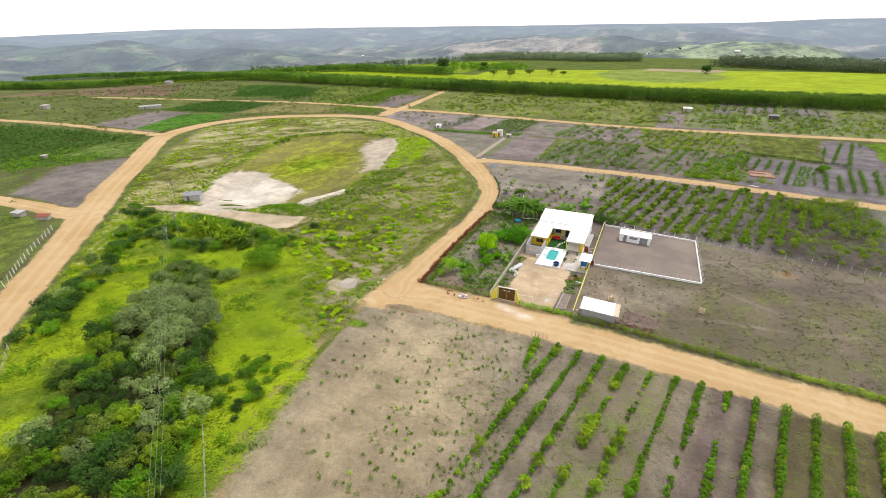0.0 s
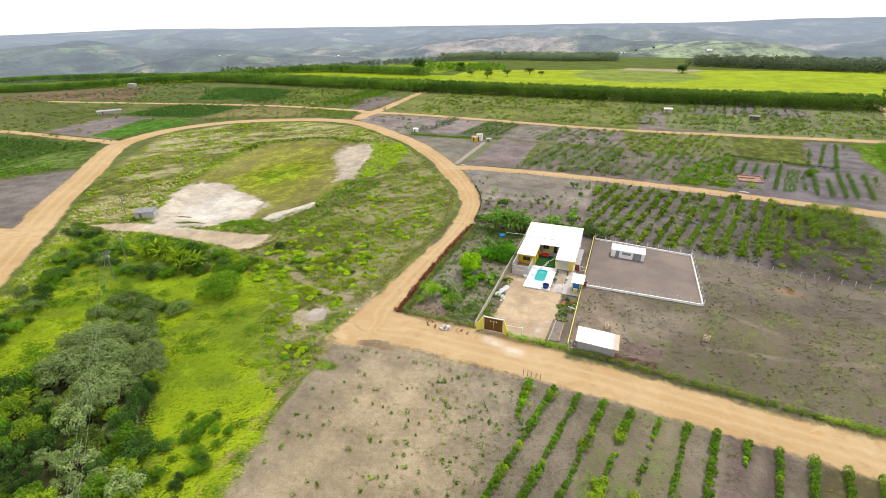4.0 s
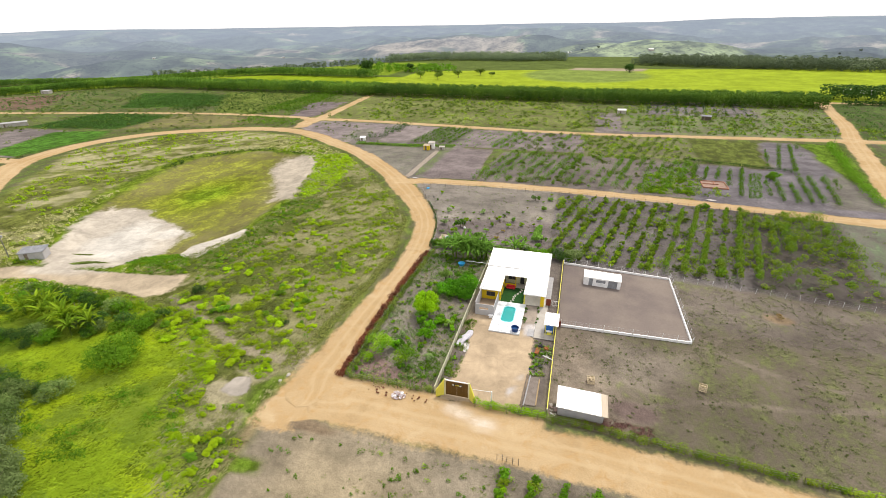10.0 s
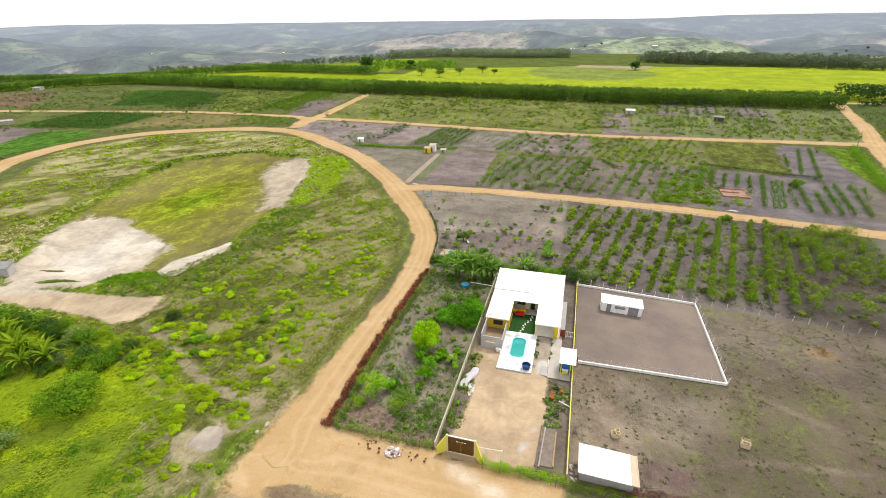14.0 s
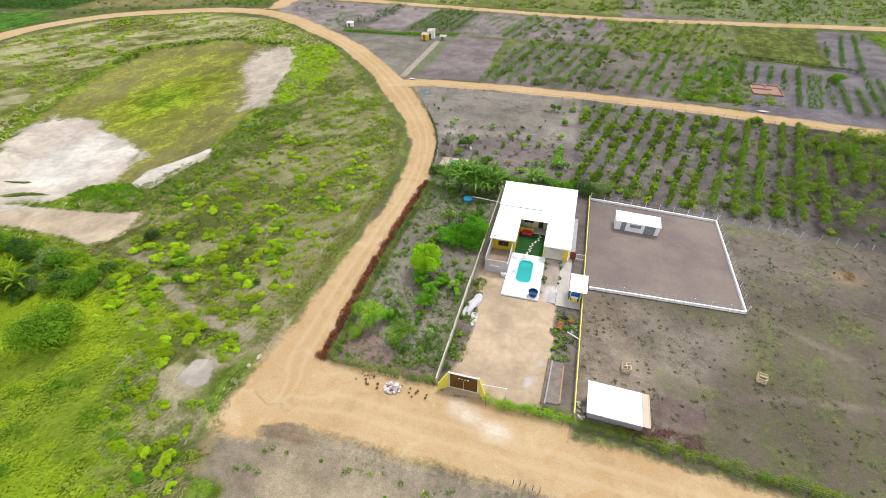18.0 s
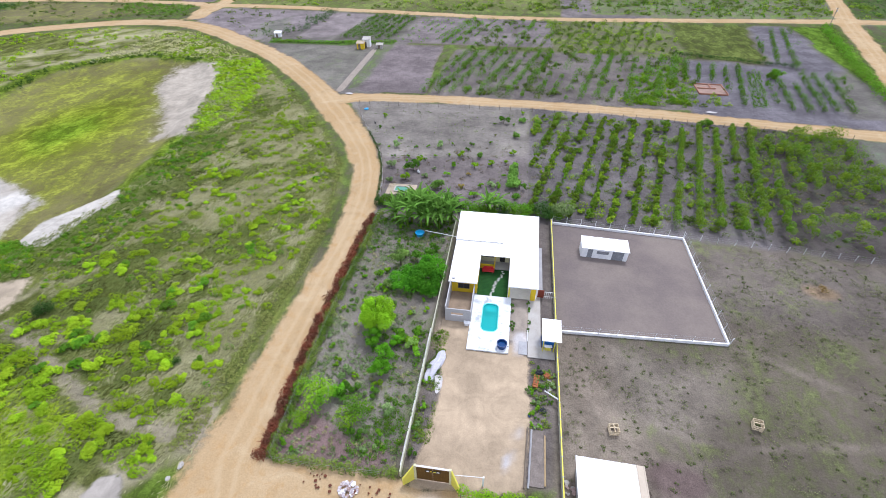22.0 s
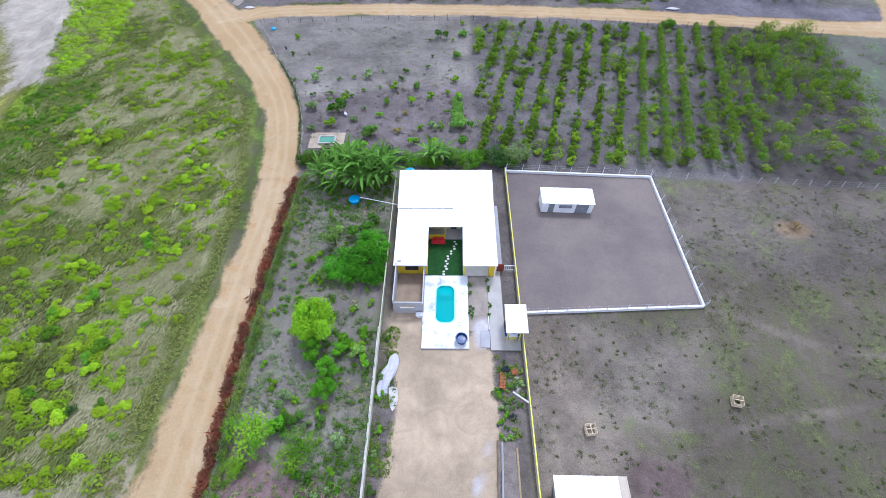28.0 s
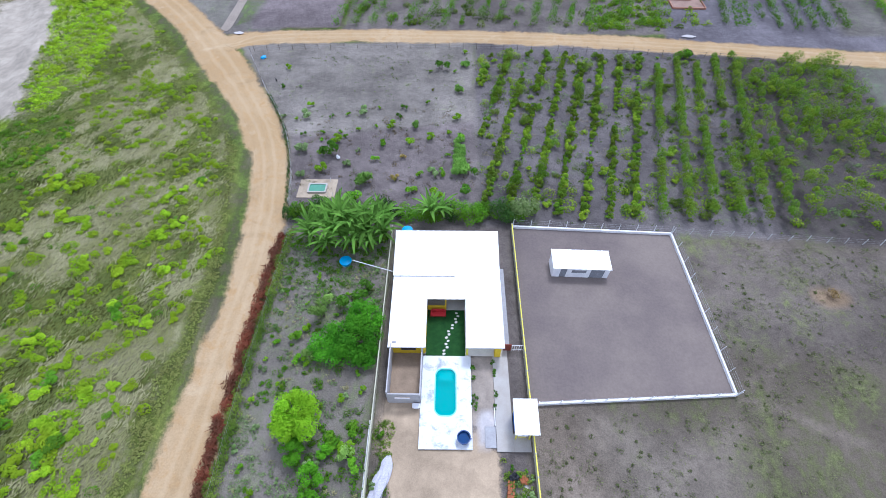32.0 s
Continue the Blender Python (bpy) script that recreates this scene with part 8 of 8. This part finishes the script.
d = near_line(LINES["lane"][::2], verge_x, verge_y) + 1.2 * (fbm(verge_x / 5, verge_y / 5, 2, 9) - 0.5)
k = (d > 1.7) & (d < 2.6 + 2.6 * fbm(verge_x / 7, verge_y / 7, 2, 12))
stuff("verge_herbs", leaves(rg, mounds(verge_x[k], verge_y[k], 0.4, 0.22, 77), 14, 0.24, lift=0.8), leafy("verge_leaves", (0.15, 0.19, 0.04), (0.24, 0.26, 0.075), (0.19, 0.20, 0.06)), "low dark green herbs along the lane's verge", "herbs")
x, y = scatter(7000, -175, -112, 60, 262, 57, in_meadow)
stuff("straw_grass", leaves(rg, mounds(x, y, 0.7, 0.36, 28), 8, 1.0, lift=0.6, slim=0.16), STRAW, "dry straw-coloured grass tufts in the far meadow", "grass")
x, y = scatter(7000, -165, -46, 0, 98, 35, lambda x, y: (inside(LUSH, x, y) > -1.5) & (inside(SANDS["track"], x, y) < -2) & (np.hypot((x + 63) / 7.5, (y - 77) / 5.5) > 0.8 + 0.5 * fbm(x / 3, y / 3, 2, 5)))
k = inside(thick, x, y) < 0
x, y = x[k], y[k]
u, v = 0.85 * x + 0.53 * y, 0.53 * x - 0.85 * y
bright = 0.65 * fbm(u / 16, v / 6, 3, 85) + 0.35 * fbm(u / 5, v / 2.5, 2, 86) - 0.12 * smooth(-80, -60, x) * smooth(50, 70, y) - 0.04 * smooth(64, 80, y) > 0.41
for sel, mat, label in ((bright, leafy("lush_grass_blades", (0.325, 0.435, 0.018), (0.375, 0.47, 0.02), (0.24, 0.345, 0.02), wide=0.06), "thick bright yellow-green grass"),
                        (~bright, leafy("dull_grass_blades", (0.20, 0.285, 0.026), (0.265, 0.34, 0.042), (0.16, 0.24, 0.022), wide=0.06), "thick dull green grass in darker swaths")):
    stuff("lush_grass", np.concatenate([laid(rg, x[sel], y[sel], 64, 0.85, 0.46, 0.3, 0.55, 0.3, 0.5), leaves(rg, mounds(x[sel][::3], y[sel][::3], 1.2, 0.4, 5), 40, 0.36, lift=2.6, slim=0.35, low=0.03)]), mat, label, "grass")
x, y = scatter(1000, -165, -46, 0, 98, 36, lambda x, y: (inside(LUSH, x, y) > -3) & (inside(thick, x, y) < 0) & (inside(SANDS["track"], x, y) < -2.5), 14.0)
stuff("lush_shrubs", leaves(rg, mounds(x, y, 1.4, 1.1, 6), 110, 0.34), L_MID, "low green shrubs in the lush grass", "shrubs")
x, y = scatter(1500, -190, -98, 105, 236, 37, lambda x, y: (inside(POND, x, y) > -7) & (inside(POND, x, y) < 0.5) & (inside(SANDS["track"], x, y) < -1) & (inside(SANDS["main"], x, y) < -1) & (inside(SANDS["far"], x, y) < -1) & (inside(SANDS["strip"], x, y) < -0.6))
stuff("pond_bank_herbs", leaves(rg, mounds(x, y, 0.8, 0.6, 7), 26, 0.34), L_OLIVE, "thick green growth on the pond bank", "herbs")
x, y = scatter(500, -186, -135, 190, 236, 38, lambda x, y: (inside(POND, x, y) > -3) & (inside(POND, x, y) < 2))
stuff("pond_bank_shrubs", leaves(rg, mounds(x, y, 0.9, 1.0, 8), 40, 0.36), L_DARK, "dark shrubs along the far pond bank", "shrubs")
x, y = scatter(700, -124, -100, 108, 124, 39, lambda x, y: inside(TONGUE, x, y) > 0.3)
stuff("pond_grass", leaves(rg, mounds(x, y, 0.8, 0.25, 9), 26, 0.32), L_MID, "green grass tongue between the sand strips", "grass")
x, y = scatter(7000, -9, 75, 86, 138, 40, lambda x, y: ~((x < 15.8) & (y > 111)), 5.0)
stuff("pasture_tufts", leaves(rg, mounds(x, y, 0.4, 0.13, 10), 9, 0.26, slim=0.25), leafy("grazed_grass_blades", (0.145, 0.16, 0.07), (0.20, 0.21, 0.10), (0.12, 0.14, 0.06)), "sparse grazed grass tufts on the pasture", "grass")
x, y = scatter(1500, -9, 75, 86, 138, 92, lambda x, y: ~((x < 16.2) & (y > 111)), 4.0)
stuff("pasture_tufts", leaves(rg, mounds(x, y, 0.3, 0.16, 92), 16, 0.2), leafy("dark_pasture_leaves", (0.06, 0.085, 0.025), (0.11, 0.13, 0.05), (0.08, 0.10, 0.03)), "small dark weeds dotted over the pasture", "weeds")
x, y = scatter(2200, -64, 64, 140, 192, 41, lambda x, y: x > -46 + (y - 140) * -0.35, 4.0)
stuff("orchard_weeds", leaves(rg, mounds(x, y, 0.35, 0.2, 11), 9, 0.24, slim=0.35), L_OLIVE, "sparse weeds between the orchard rows", "weeds")
x, y = scatter(4000, -48, 60, 30, 75, 42, lambda x, y: x > -30 + 10 * np.sin(y), 4.0)
stuff("field_weeds", leaves(rg, mounds(x, y, 0.3, 0.16, 12), 9, 0.22, slim=0.35), L_OLIVE, "sparse weeds on the front field", "weeds")
x, y = scatter(900, -43, -28.5, 88, 139, 47, None, 5.0)
stuff("garden_herbs", leaves(rg, mounds(x, y, 0.5, 0.45, 17), 40, 0.24), L_MID, "green herbs between the garden shrubs", "herbs")
x, y = scatter(420, -27.8, -25.4, 87.5, 110, 48, None, 2.0)
stuff("yard_weeds", leaves(rg, mounds(x, y, 0.34, 0.14, 18), 22, 0.18), L_OLIVE, "green weeds along the yard wall", "weeds")
x, y = scatter(110, -13.0, -9.9, 95.2, 105.8, 49, None, 1.5)
stuff("yard_weeds", leaves(rg, mounds(x, y, 0.42, 0.3, 19), 30, 0.22), L_OLIVE, "green weeds by the pasture wall", "weeds")
x, y = scatter(620, -8, 43, 204, 299, 55, lambda x, y: (y > 250) | (x > 8) & (y < 226), 7.0)
stuff("plot_scrub", leaves(rg, mounds(x, y, 1.0, 1.1, 25), 60, 0.45), L_YEL, "bright yellow-green scrub on the plots", "scrub")
x, y = scatter(1300, -160, 148, 314, 432, 56, None, 10.0)
stuff("plot_scrub", leaves(rg, mounds(x, y, 1.3, 1.2, 26), 34, 0.7), L_YEL, "yellow-green bushes below the belt", "scrub")
x, y = scatter(520, -44, 42, 204, 299, 50, None, 9.0)
stuff("plot_scrub", leaves(rg, mounds(x, y, 1.2, 1.3, 20), 70, 0.48), L_OLIVE, "irregular green scrub among the orchard rows", "scrub")
x, y = scatter(1500, -160, 148, 314, 432, 51, None, 14.0)
stuff("plot_scrub", leaves(rg, mounds(x, y, 1.6, 1.3, 21), 34, 0.8), L_OLIVE, "irregular scrub on the plots below the belt", "scrub")
x, y = scatter(420, -13, 66, 142, 191, 53, None, 7.0)
stuff("orchard_bushes", leaves(rg, mounds(x, y, 0.95, 1.15, 23), 90, 0.32), L_YEL, "wild yellow-green bushes between the orchard rows", "shrubs")
x, y = scatter(160, -13, 66, 142, 191, 54, None, 5.0)
stuff("orchard_bushes", leaves(rg, mounds(x, y, 0.9, 0.9, 24), 80, 0.3, slim=0.3), L_GREY, "pale grey-green bushes between the orchard rows", "shrubs")
x, y = scatter(600, -12, 64, 142, 190, 52, None, 6.0)
stuff("orchard_herbs", leaves(rg, mounds(x, y, 0.6, 0.5, 22), 40, 0.28), L_OLIVE, "green herbs between the orchard rows", "herbs")
x, y = scatter(620, -43.5, -28.5, 87.5, 138, 64, None, 3.0)
stuff("garden_stalks", leaves(rg, mounds(x, y, 0.32, 0.4, 35), 16, 0.42, slim=0.12), leafy("pale_stalks", (0.42, 0.36, 0.19), (0.30, 0.30, 0.12), (0.24, 0.27, 0.09)), "pale dry stalks standing in the garden plot", "weeds")
x, y = scatter(3800, -44, -28, 87, 139, 43, None, 3.0)
stuff("garden_weeds", leaves(rg, mounds(x, y, 0.3, 0.24, 13), 13, 0.24, slim=0.35), L_GREY, "grey-green weeds in the garden plot", "weeds")
x, y = scatter(9000, -560, 150, -20, 440, 44, lambda x, y: (inside(MEADOW, x, y) < -10) & ((y > 312) | (x < -100)) & ~((x > -60) & (y < 230)) & ~((x > -332) & (x < -268) & (y > 186) & (y < 252)) & ~((x > -242) & (x < -175) & (y > 84) & (y < 142)), 30.0)
stuff("far_scrub", leaves(rg, mounds(x, y, 1.4, 1.0, 14), 22, 0.7), L_OLIVE, "scattered scrub on the farther plots", "scrub")


def rows_of(name, label, mat, x0, x1, y0, y1, skew, gap, step, r, h, per, size, seed, miss=0.12, jitter=0.3):
    """Planted rows that run north, as one body of plants."""
    g = np.random.default_rng(seed)
    X, Y = np.meshgrid(np.arange(x0, x1, gap), np.arange(y0, y1, step))
    X = X + skew * (Y - y0) / (y1 - y0)
    X, Y = X.ravel() + g.uniform(-jitter, jitter, X.size), Y.ravel() + g.uniform(-jitter, jitter, X.size)
    k = (g.random(X.size) > miss) & (fbm(X / 12, Y / 12, 2, seed) > 0.24 + miss * 0.4)
    for road in LINES.values():
        k &= near_line(road[::2], X, Y) > 1.2 + r
    return stuff(name, leaves(g, mounds(X[k], Y[k], r, h, seed), per, size), mat, label, "crops")


def rows_along(label, mat, lines, step, r, h, per, size, seed, jitter=0.25):
    """Rows of plants along lines (xa, ya, xb, yb, vigour), as one body of plants."""
    g = np.random.default_rng(seed)
    X, Y = [], []
    for xa, ya, xb, yb, vigour in lines:
        n = int(math.hypot(xb - xa, yb - ya) / step)
        f = (np.arange(n) + 0.5) / n
        f = f[(g.random(n) < 0.35 + 0.65 * vigour) & (fbm(f * n * step / 7 + xa * 3.1, f * 0 + 2, 2, seed) > 0.62 - 0.5 * vigour)]
        X.append(xa + (xb - xa) * f), Y.append(ya + (yb - ya) * f)
    X, Y = np.concatenate(X), np.concatenate(Y)
    X, Y = X + g.uniform(-jitter, jitter, len(X)), Y + g.uniform(-jitter, jitter, len(X))
    b = mounds(X, Y, r, h, seed)
    b[:, 2] += 0.35 * b[:, 5]
    return stuff("crop_rows", leaves(g, b, per, size), mat, label, "crops")


rows_along("dense green crop rows on the plot by the yellow house", L_MID, [(-91, 259, -86, 299, .8), (-87.5, 260, -82, 299, .75), (-84, 260.5, -78.4, 299, .9), (-80.5, 260.5, -75, 299, .8), (-77, 260.5, -71.5, 299, .95), (-72.6, 260.5, -67.6, 298, 1)], 1.2, 1.1, 1.35, 50, 0.42, 51)
rows_along("dark shrub rows on the purple plot", L_DARK, [(-117.5, 262, -111, 303, .75), (-112.5, 265, -107.6, 302, .7), (-127, 261, -123, 263, 1)], 1.7, 1.6, 2.2, 60, 0.5, 52)
rows_along("thin young crop rows on bare soil", L_MID, [(-47 + 4.3 * k + .28 * -8, 257, -47 + 4.3 * k + .28 * 33, 298, .42 if k else .2) for k in range(-5, 10)], 1.7, 0.55, 0.75, 34, 0.34, 53)
rows_along("strong green crop rows on bare soil", L_MID, [(-49, 258, -39.4, 297, 1), (-45, 257, -35.4, 290, .85), (-31, 262, -23, 292, .3), (-20, 260, -12.5, 292, .4)], 1.3, 1.1, 1.5, 54, 0.38, 54)
rows_along("bushy orchard rows beyond the back road", L_MID, [(-18.6 + 4.35 * k - .235 * 11, 204, -18.6 + 4.35 * k + .235 * 35, 250, {-6: .8, -5: .85, -4: .8, -3: .7, -2: .75, -1: .6, 0: .95, 1: .65, 2: .35, 3: .3, 4: .4, 5: .9, 6: .9, 7: .5, 8: .4}.get(k, .5)) for k in range(-6, 12)], 1.35, 1.0, 1.8, 76, 0.34, 56)
rows_of("crop_rows", "yellow-green bushy orchard rows", L_OLIVE, -12, 30, 252, 299, 13, 4.4, 1.8, 0.95, 1.4, 40, 0.42, 55, 0.2, 0.5)
rows_of("crop_rows", "scattered green bushes between orchard rows", L_OLIVE, -43, 32, 206, 297, 3, 7.5, 6.0, 1.1, 1.1, 34, 0.44, 56, 0.4, 2.4)
rows_along("dark green shrub rows on the purple plot", L_MID, [(34.9, 223.7, 40, 244.7, 1), (39.9, 226.2, 43.4, 241.6, 1), (43.5, 225, 47.6, 240, 1), (45.8, 216.2, 51.1, 238.5, .85), (47, 205, 56.2, 241.5, 1), (57, 208, 60, 226, .9), (59.7, 204, 64, 228, 1), (63.7, 202, 67.8, 224.6, 1),
                                                               (67.7, 203, 73.8, 235.4, 1), (71, 203, 77.1, 235.3, 1), (75, 202, 82, 235.3, .95), (81.7, 220.7, 85.7, 235.2, .8), (68, 250, 75.5, 280, .4), (71, 246, 84, 290, .75), (75, 240, 89, 292, .8), (82, 250, 92, 292, .4)], 1.1, 0.8, 1.5, 60, 0.34, 58)
x, y = scatter(560, 10, 38, 202.5, 246, 91, lambda x, y: (inside([(13.6, 202.6), (32.6, 202.6), (36, 212.8), (34.4, 241.7), (22, 232), (16, 215)], x, y) > 0) & ((y < 208) | (np.sin(x * 3.7 + y * 2.3) > 0.1)))
stuff("plot_scrub", leaves(rg, mounds(x, y, 0.95, 1.2, 91), 60, 0.38), L_LIME, "thick lime green bushes beside the brick foundation", "scrub")
x, y = scatter(46, 12, 38, 205, 250, 93, lambda x, y: inside([(14, 204), (33, 204), (36, 214), (40, 250), (22, 240)], x, y) > 0)
stuff("plot_scrub", leaves(rg, mounds(x, y, 1.3, 1.9, 93), 110, 0.42), L_MID, "taller green bushes beside the brick foundation", "scrub")
rows_of("crop_rows", "low dense green crop bed", L_MID, 50, 54, 205, 236, 8, 1.5, 1.4, 0.8, 1.0, 26, 0.42, 57, 0.05)
mid_tree.place(64.6, 230.5, 0.85, "dark rounded tree on the purple plot"), mid_tree.place(62.8, 229.5, 0.6, "dark rounded tree on the purple plot")
rows_of("crop_rows", "green crops on the plots below the belt", L_MID, 18, 100, 316, 372, 6, 4.5, 3.0, 1.2, 1.1, 16, 0.7, 58, 0.2, 0.8)
rows_of("crop_rows", "dark shrub rows below the belt", L_DARK, 34, 98, 376, 430, 7, 6.0, 3.0, 1.2, 1.5, 16, 0.7, 59, 0.15)
rows_of("crop_rows", "green bushes on the eastern plots below the belt", L_OLIVE, 98, 146, 318, 430, 12, 6, 4.0, 1.6, 1.5, 18, 0.8, 60, 0.3, 1.5)
rows_of("crop_rows", "scattered bushes on the grassy plot", L_OLIVE, -168, 0, 316, 432, -12, 9, 7.0, 1.3, 1.0, 14, 0.7, 61, 0.5, 3.0)
rows_of("crop_rows", "dark orchard on the western plot", L_DARK, -340, -286, 250, 300, 4, 3.6, 2.6, 1.8, 2.1, 24, 0.8, 62, 0.05)
rows_of("crop_rows", "dense dark green orchard beyond the western road", L_DARK, -352, -290, 326, 400, -20, 3.6, 2.8, 1.8, 2.1, 24, 0.8, 73, 0.05)
rows_of("crop_rows", "green rows beside the northern track", L_MID, -233, -207, 338, 432, -8, 4.4, 2.4, 1.8, 2.3, 34, 0.7, 74, 0.05, 0.6)
rows_of("crop_rows", "green bushes on the corner plot", L_MID, -222, -182, 289, 309, 2, 3.8, 2.4, 1.5, 1.7, 34, 0.6, 75, 0.12, 1.0)
rows_of("crop_rows", "dark orchard west of the loop", L_DARK, -380, -272, 112, 172, 6, 4.0, 3.0, 2.0, 2.3, 24, 0.9, 63, 0.08, 0.8)
rows_of("crop_rows", "green orchard west of the loop", L_MID, -272, -240, 105, 140, 4, 4.0, 3.0, 1.9, 2.0, 24, 0.85, 64, 0.1, 0.8)
rows_of("crop_rows", "dark crop rows near the belt", L_DARK, -300, -222, 322, 430, -14, 5.0, 3.4, 1.5, 1.6, 16, 0.8, 65, 0.2, 0.8)
rows_of("crop_rows", "green crop rows near the northern track", L_MID, -232, -200, 322, 436, -8, 5.0, 3.4, 1.4, 1.5, 16, 0.8, 66, 0.2, 0.8)
rows_of("crop_rows", "dark green plantation on the western plots", L_DARK, -480, -350, 300, 400, 0, 6.0, 5.0, 2.2, 2.0, 14, 1.1, 67, 0.3, 2.0)
rows_of("crop_rows", "scattered trees on the western plots", L_OLIVE, -520, -300, 190, 300, 0, 9.0, 9.0, 2.2, 1.9, 18, 1.0, 68, 0.45, 4.0)
rows_of("crop_rows", "green crops east of the track", L_MID, 118, 240, 200, 304, 16, 5, 4.0, 1.3, 1.2, 14, 0.7, 69, 0.35, 1.0)
rows_of("crop_rows", "dark crops east of the track", L_DARK, 142, 260, 322, 436, 20, 5, 3.4, 1.5, 1.5, 14, 0.8, 70, 0.25, 1.0)
rows_of("crop_rows", "green bushes on the verge of the eastern lots", L_OLIVE, 66, 130, 140, 183, 3, 3.5, 3.0, 0.6, 0.4, 12, 0.4, 71, 0.55, 1.2)
rows_of("crop_rows", "green hedge west of the crossroads", L_MID, -200, -180, 64, 74, 2, 4, 3.0, 1.2, 1.6, 20, 0.6, 72, 0.3, 1.2)


# ---- tree belts and far woods ----
def wood(name, label, mat, pts, width, rowgap, step, r, h, per, size, seed, rough=0.07):
    """A belt of tall trees along a line: trunks and a rounded, uneven crown for each tree."""
    g = np.random.default_rng(seed)
    line = curve_points([(*p, 0) for p in pts], step)[:, :2]
    d = np.gradient(line, axis=0)
    d /= np.linalg.norm(d, axis=1)[:, None]
    side = np.stack([-d[:, 1], d[:, 0]], -1)
    P = np.vstack([line + d * step * g.uniform(-.5, .5, (len(line), 1)) + side * (o + rowgap * g.uniform(-.3, .3, (len(line), 1))) for o in np.arange(0, width, rowgap)])
    k = len(P)
    hh = h * g.uniform(1 - rough, 1 + 0.8 * rough, k)
    b = []
    for f, w, v in ((0.28, 0.8, 0.3), (0.55, 1.0, 0.28), (0.8, 0.75, 0.2)):
        q = np.zeros((k, 6))
        q[:, :2], q[:, 2] = P + g.uniform(-.5, .5, P.shape), ground_height(P[:, 0], P[:, 1]) + hh * f
        q[:, 3] = q[:, 4] = r * w * g.uniform(.8, 1.15, k)
        q[:, 5] = hh * v
        b.append(q)
    return stuff(name, leaves(g, np.vstack(b), per, size, lift=0.6, low=0.35, slim=0.75, shell=0.3), mat, label, "trees")


wood("tree_belt", "long dense belt of tall green trees behind the plots", L_BELT, [(151, 441), (60, 439), (-25, 440), (-195, 449)], 26, 4.2, 3.4, 2.7, 9, 64, 0.8, 81)
wood("tree_belt", "long dense belt of tall green trees behind the plots", L_BELT, [(-186, 448.5), (-370, 457), (-480, 463), (-600, 442), (-780, 395), (-960, 330)], 26, 4.6, 4.0, 3.0, 9, 46, 1.0, 82)
wood("tree_belt", "second belt of trees beyond the green field", L_BELT, [(-245, 583), (-390, 599), (-506, 596), (-742, 575), (-1000, 500)], 22, 5.0, 5.0, 3.4, 9, 32, 1.2, 83)
wood("tree_belt", "dark trees beyond the end of the track", L_DARK, [(172, 462), (240, 464), (420, 470)], 22, 5, 4.5, 3.2, 10, 15, 1.5, 84)
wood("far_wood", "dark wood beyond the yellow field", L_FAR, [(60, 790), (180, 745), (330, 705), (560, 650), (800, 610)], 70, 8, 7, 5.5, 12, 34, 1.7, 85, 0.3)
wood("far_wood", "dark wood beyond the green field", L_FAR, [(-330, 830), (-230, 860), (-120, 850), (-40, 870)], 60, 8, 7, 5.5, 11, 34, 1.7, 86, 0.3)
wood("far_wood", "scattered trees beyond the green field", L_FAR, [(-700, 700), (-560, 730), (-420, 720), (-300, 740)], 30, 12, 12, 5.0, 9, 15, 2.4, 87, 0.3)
wood("far_wood", "green copse beside the field", L_MID, [(-300, 655), (-250, 640), (-200, 640), (-170, 655)], 50, 11, 10, 4.5, 8, 15, 2.0, 88, 0.3)
wood("roadside_hedge", "low dark hedge beside the far road", L_DARK, [(172, 438), (260, 440), (420, 444)], 6, 3, 3, 2.0, 3, 14, 1.1, 89)
big = tree_kind("field_tree", "single spreading tree in the yellow field", "trees in the far field", L_OLIVE, 6.0, 9.0, 3.0, 12, 60, 1.4, 3, trunk=0.35)
for x, y, s in ((-165, 560, .9), (-148, 585, .9), (-128, 612, .9), (-112, 602, .6), (-176, 600, .8), (-190, 575, .9)):
    big.place(x, y, s)
bigd = tree_kind("field_tree", "large dark tree at the edge of the field", "trees in the far field", L_DARK, 6.0, 11.0, 1.0, 14, 70, 1.5, 2, trunk=0.4)
bigd.place(43, 672, 1.0), bigd.place(-285, 640, 1.5), bigd.place(-228, 650, 1.0), bigd.place(95, 470, 0.5), bigd.place(212, 466, 1.2)
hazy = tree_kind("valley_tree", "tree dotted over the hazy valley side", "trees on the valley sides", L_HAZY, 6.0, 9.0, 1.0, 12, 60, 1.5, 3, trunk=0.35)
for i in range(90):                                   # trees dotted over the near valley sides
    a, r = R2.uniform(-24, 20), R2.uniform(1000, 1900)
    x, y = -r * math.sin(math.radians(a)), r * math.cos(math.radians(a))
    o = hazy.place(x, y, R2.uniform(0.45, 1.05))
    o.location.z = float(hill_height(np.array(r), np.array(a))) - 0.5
for i, (a, r) in enumerate(((-6, 1500), (-3, 1250), (-9, 1300), (-13, 1150), (-14, 1250), (2, 1700), (8, 1900), (-16, 1180), (33, 2100), (45, 1900))):
    x, y = -r * math.sin(math.radians(a)), r * math.cos(math.radians(a))
    t = hut("white farm building on the far valley side", x, y, 13, 8, 4, CONCRETE, ROOF, -a, False, "farm_building", 1.5)
    t.location.z = float(hill_height(np.array(float(r)), np.array(float(a)))) - 0.3
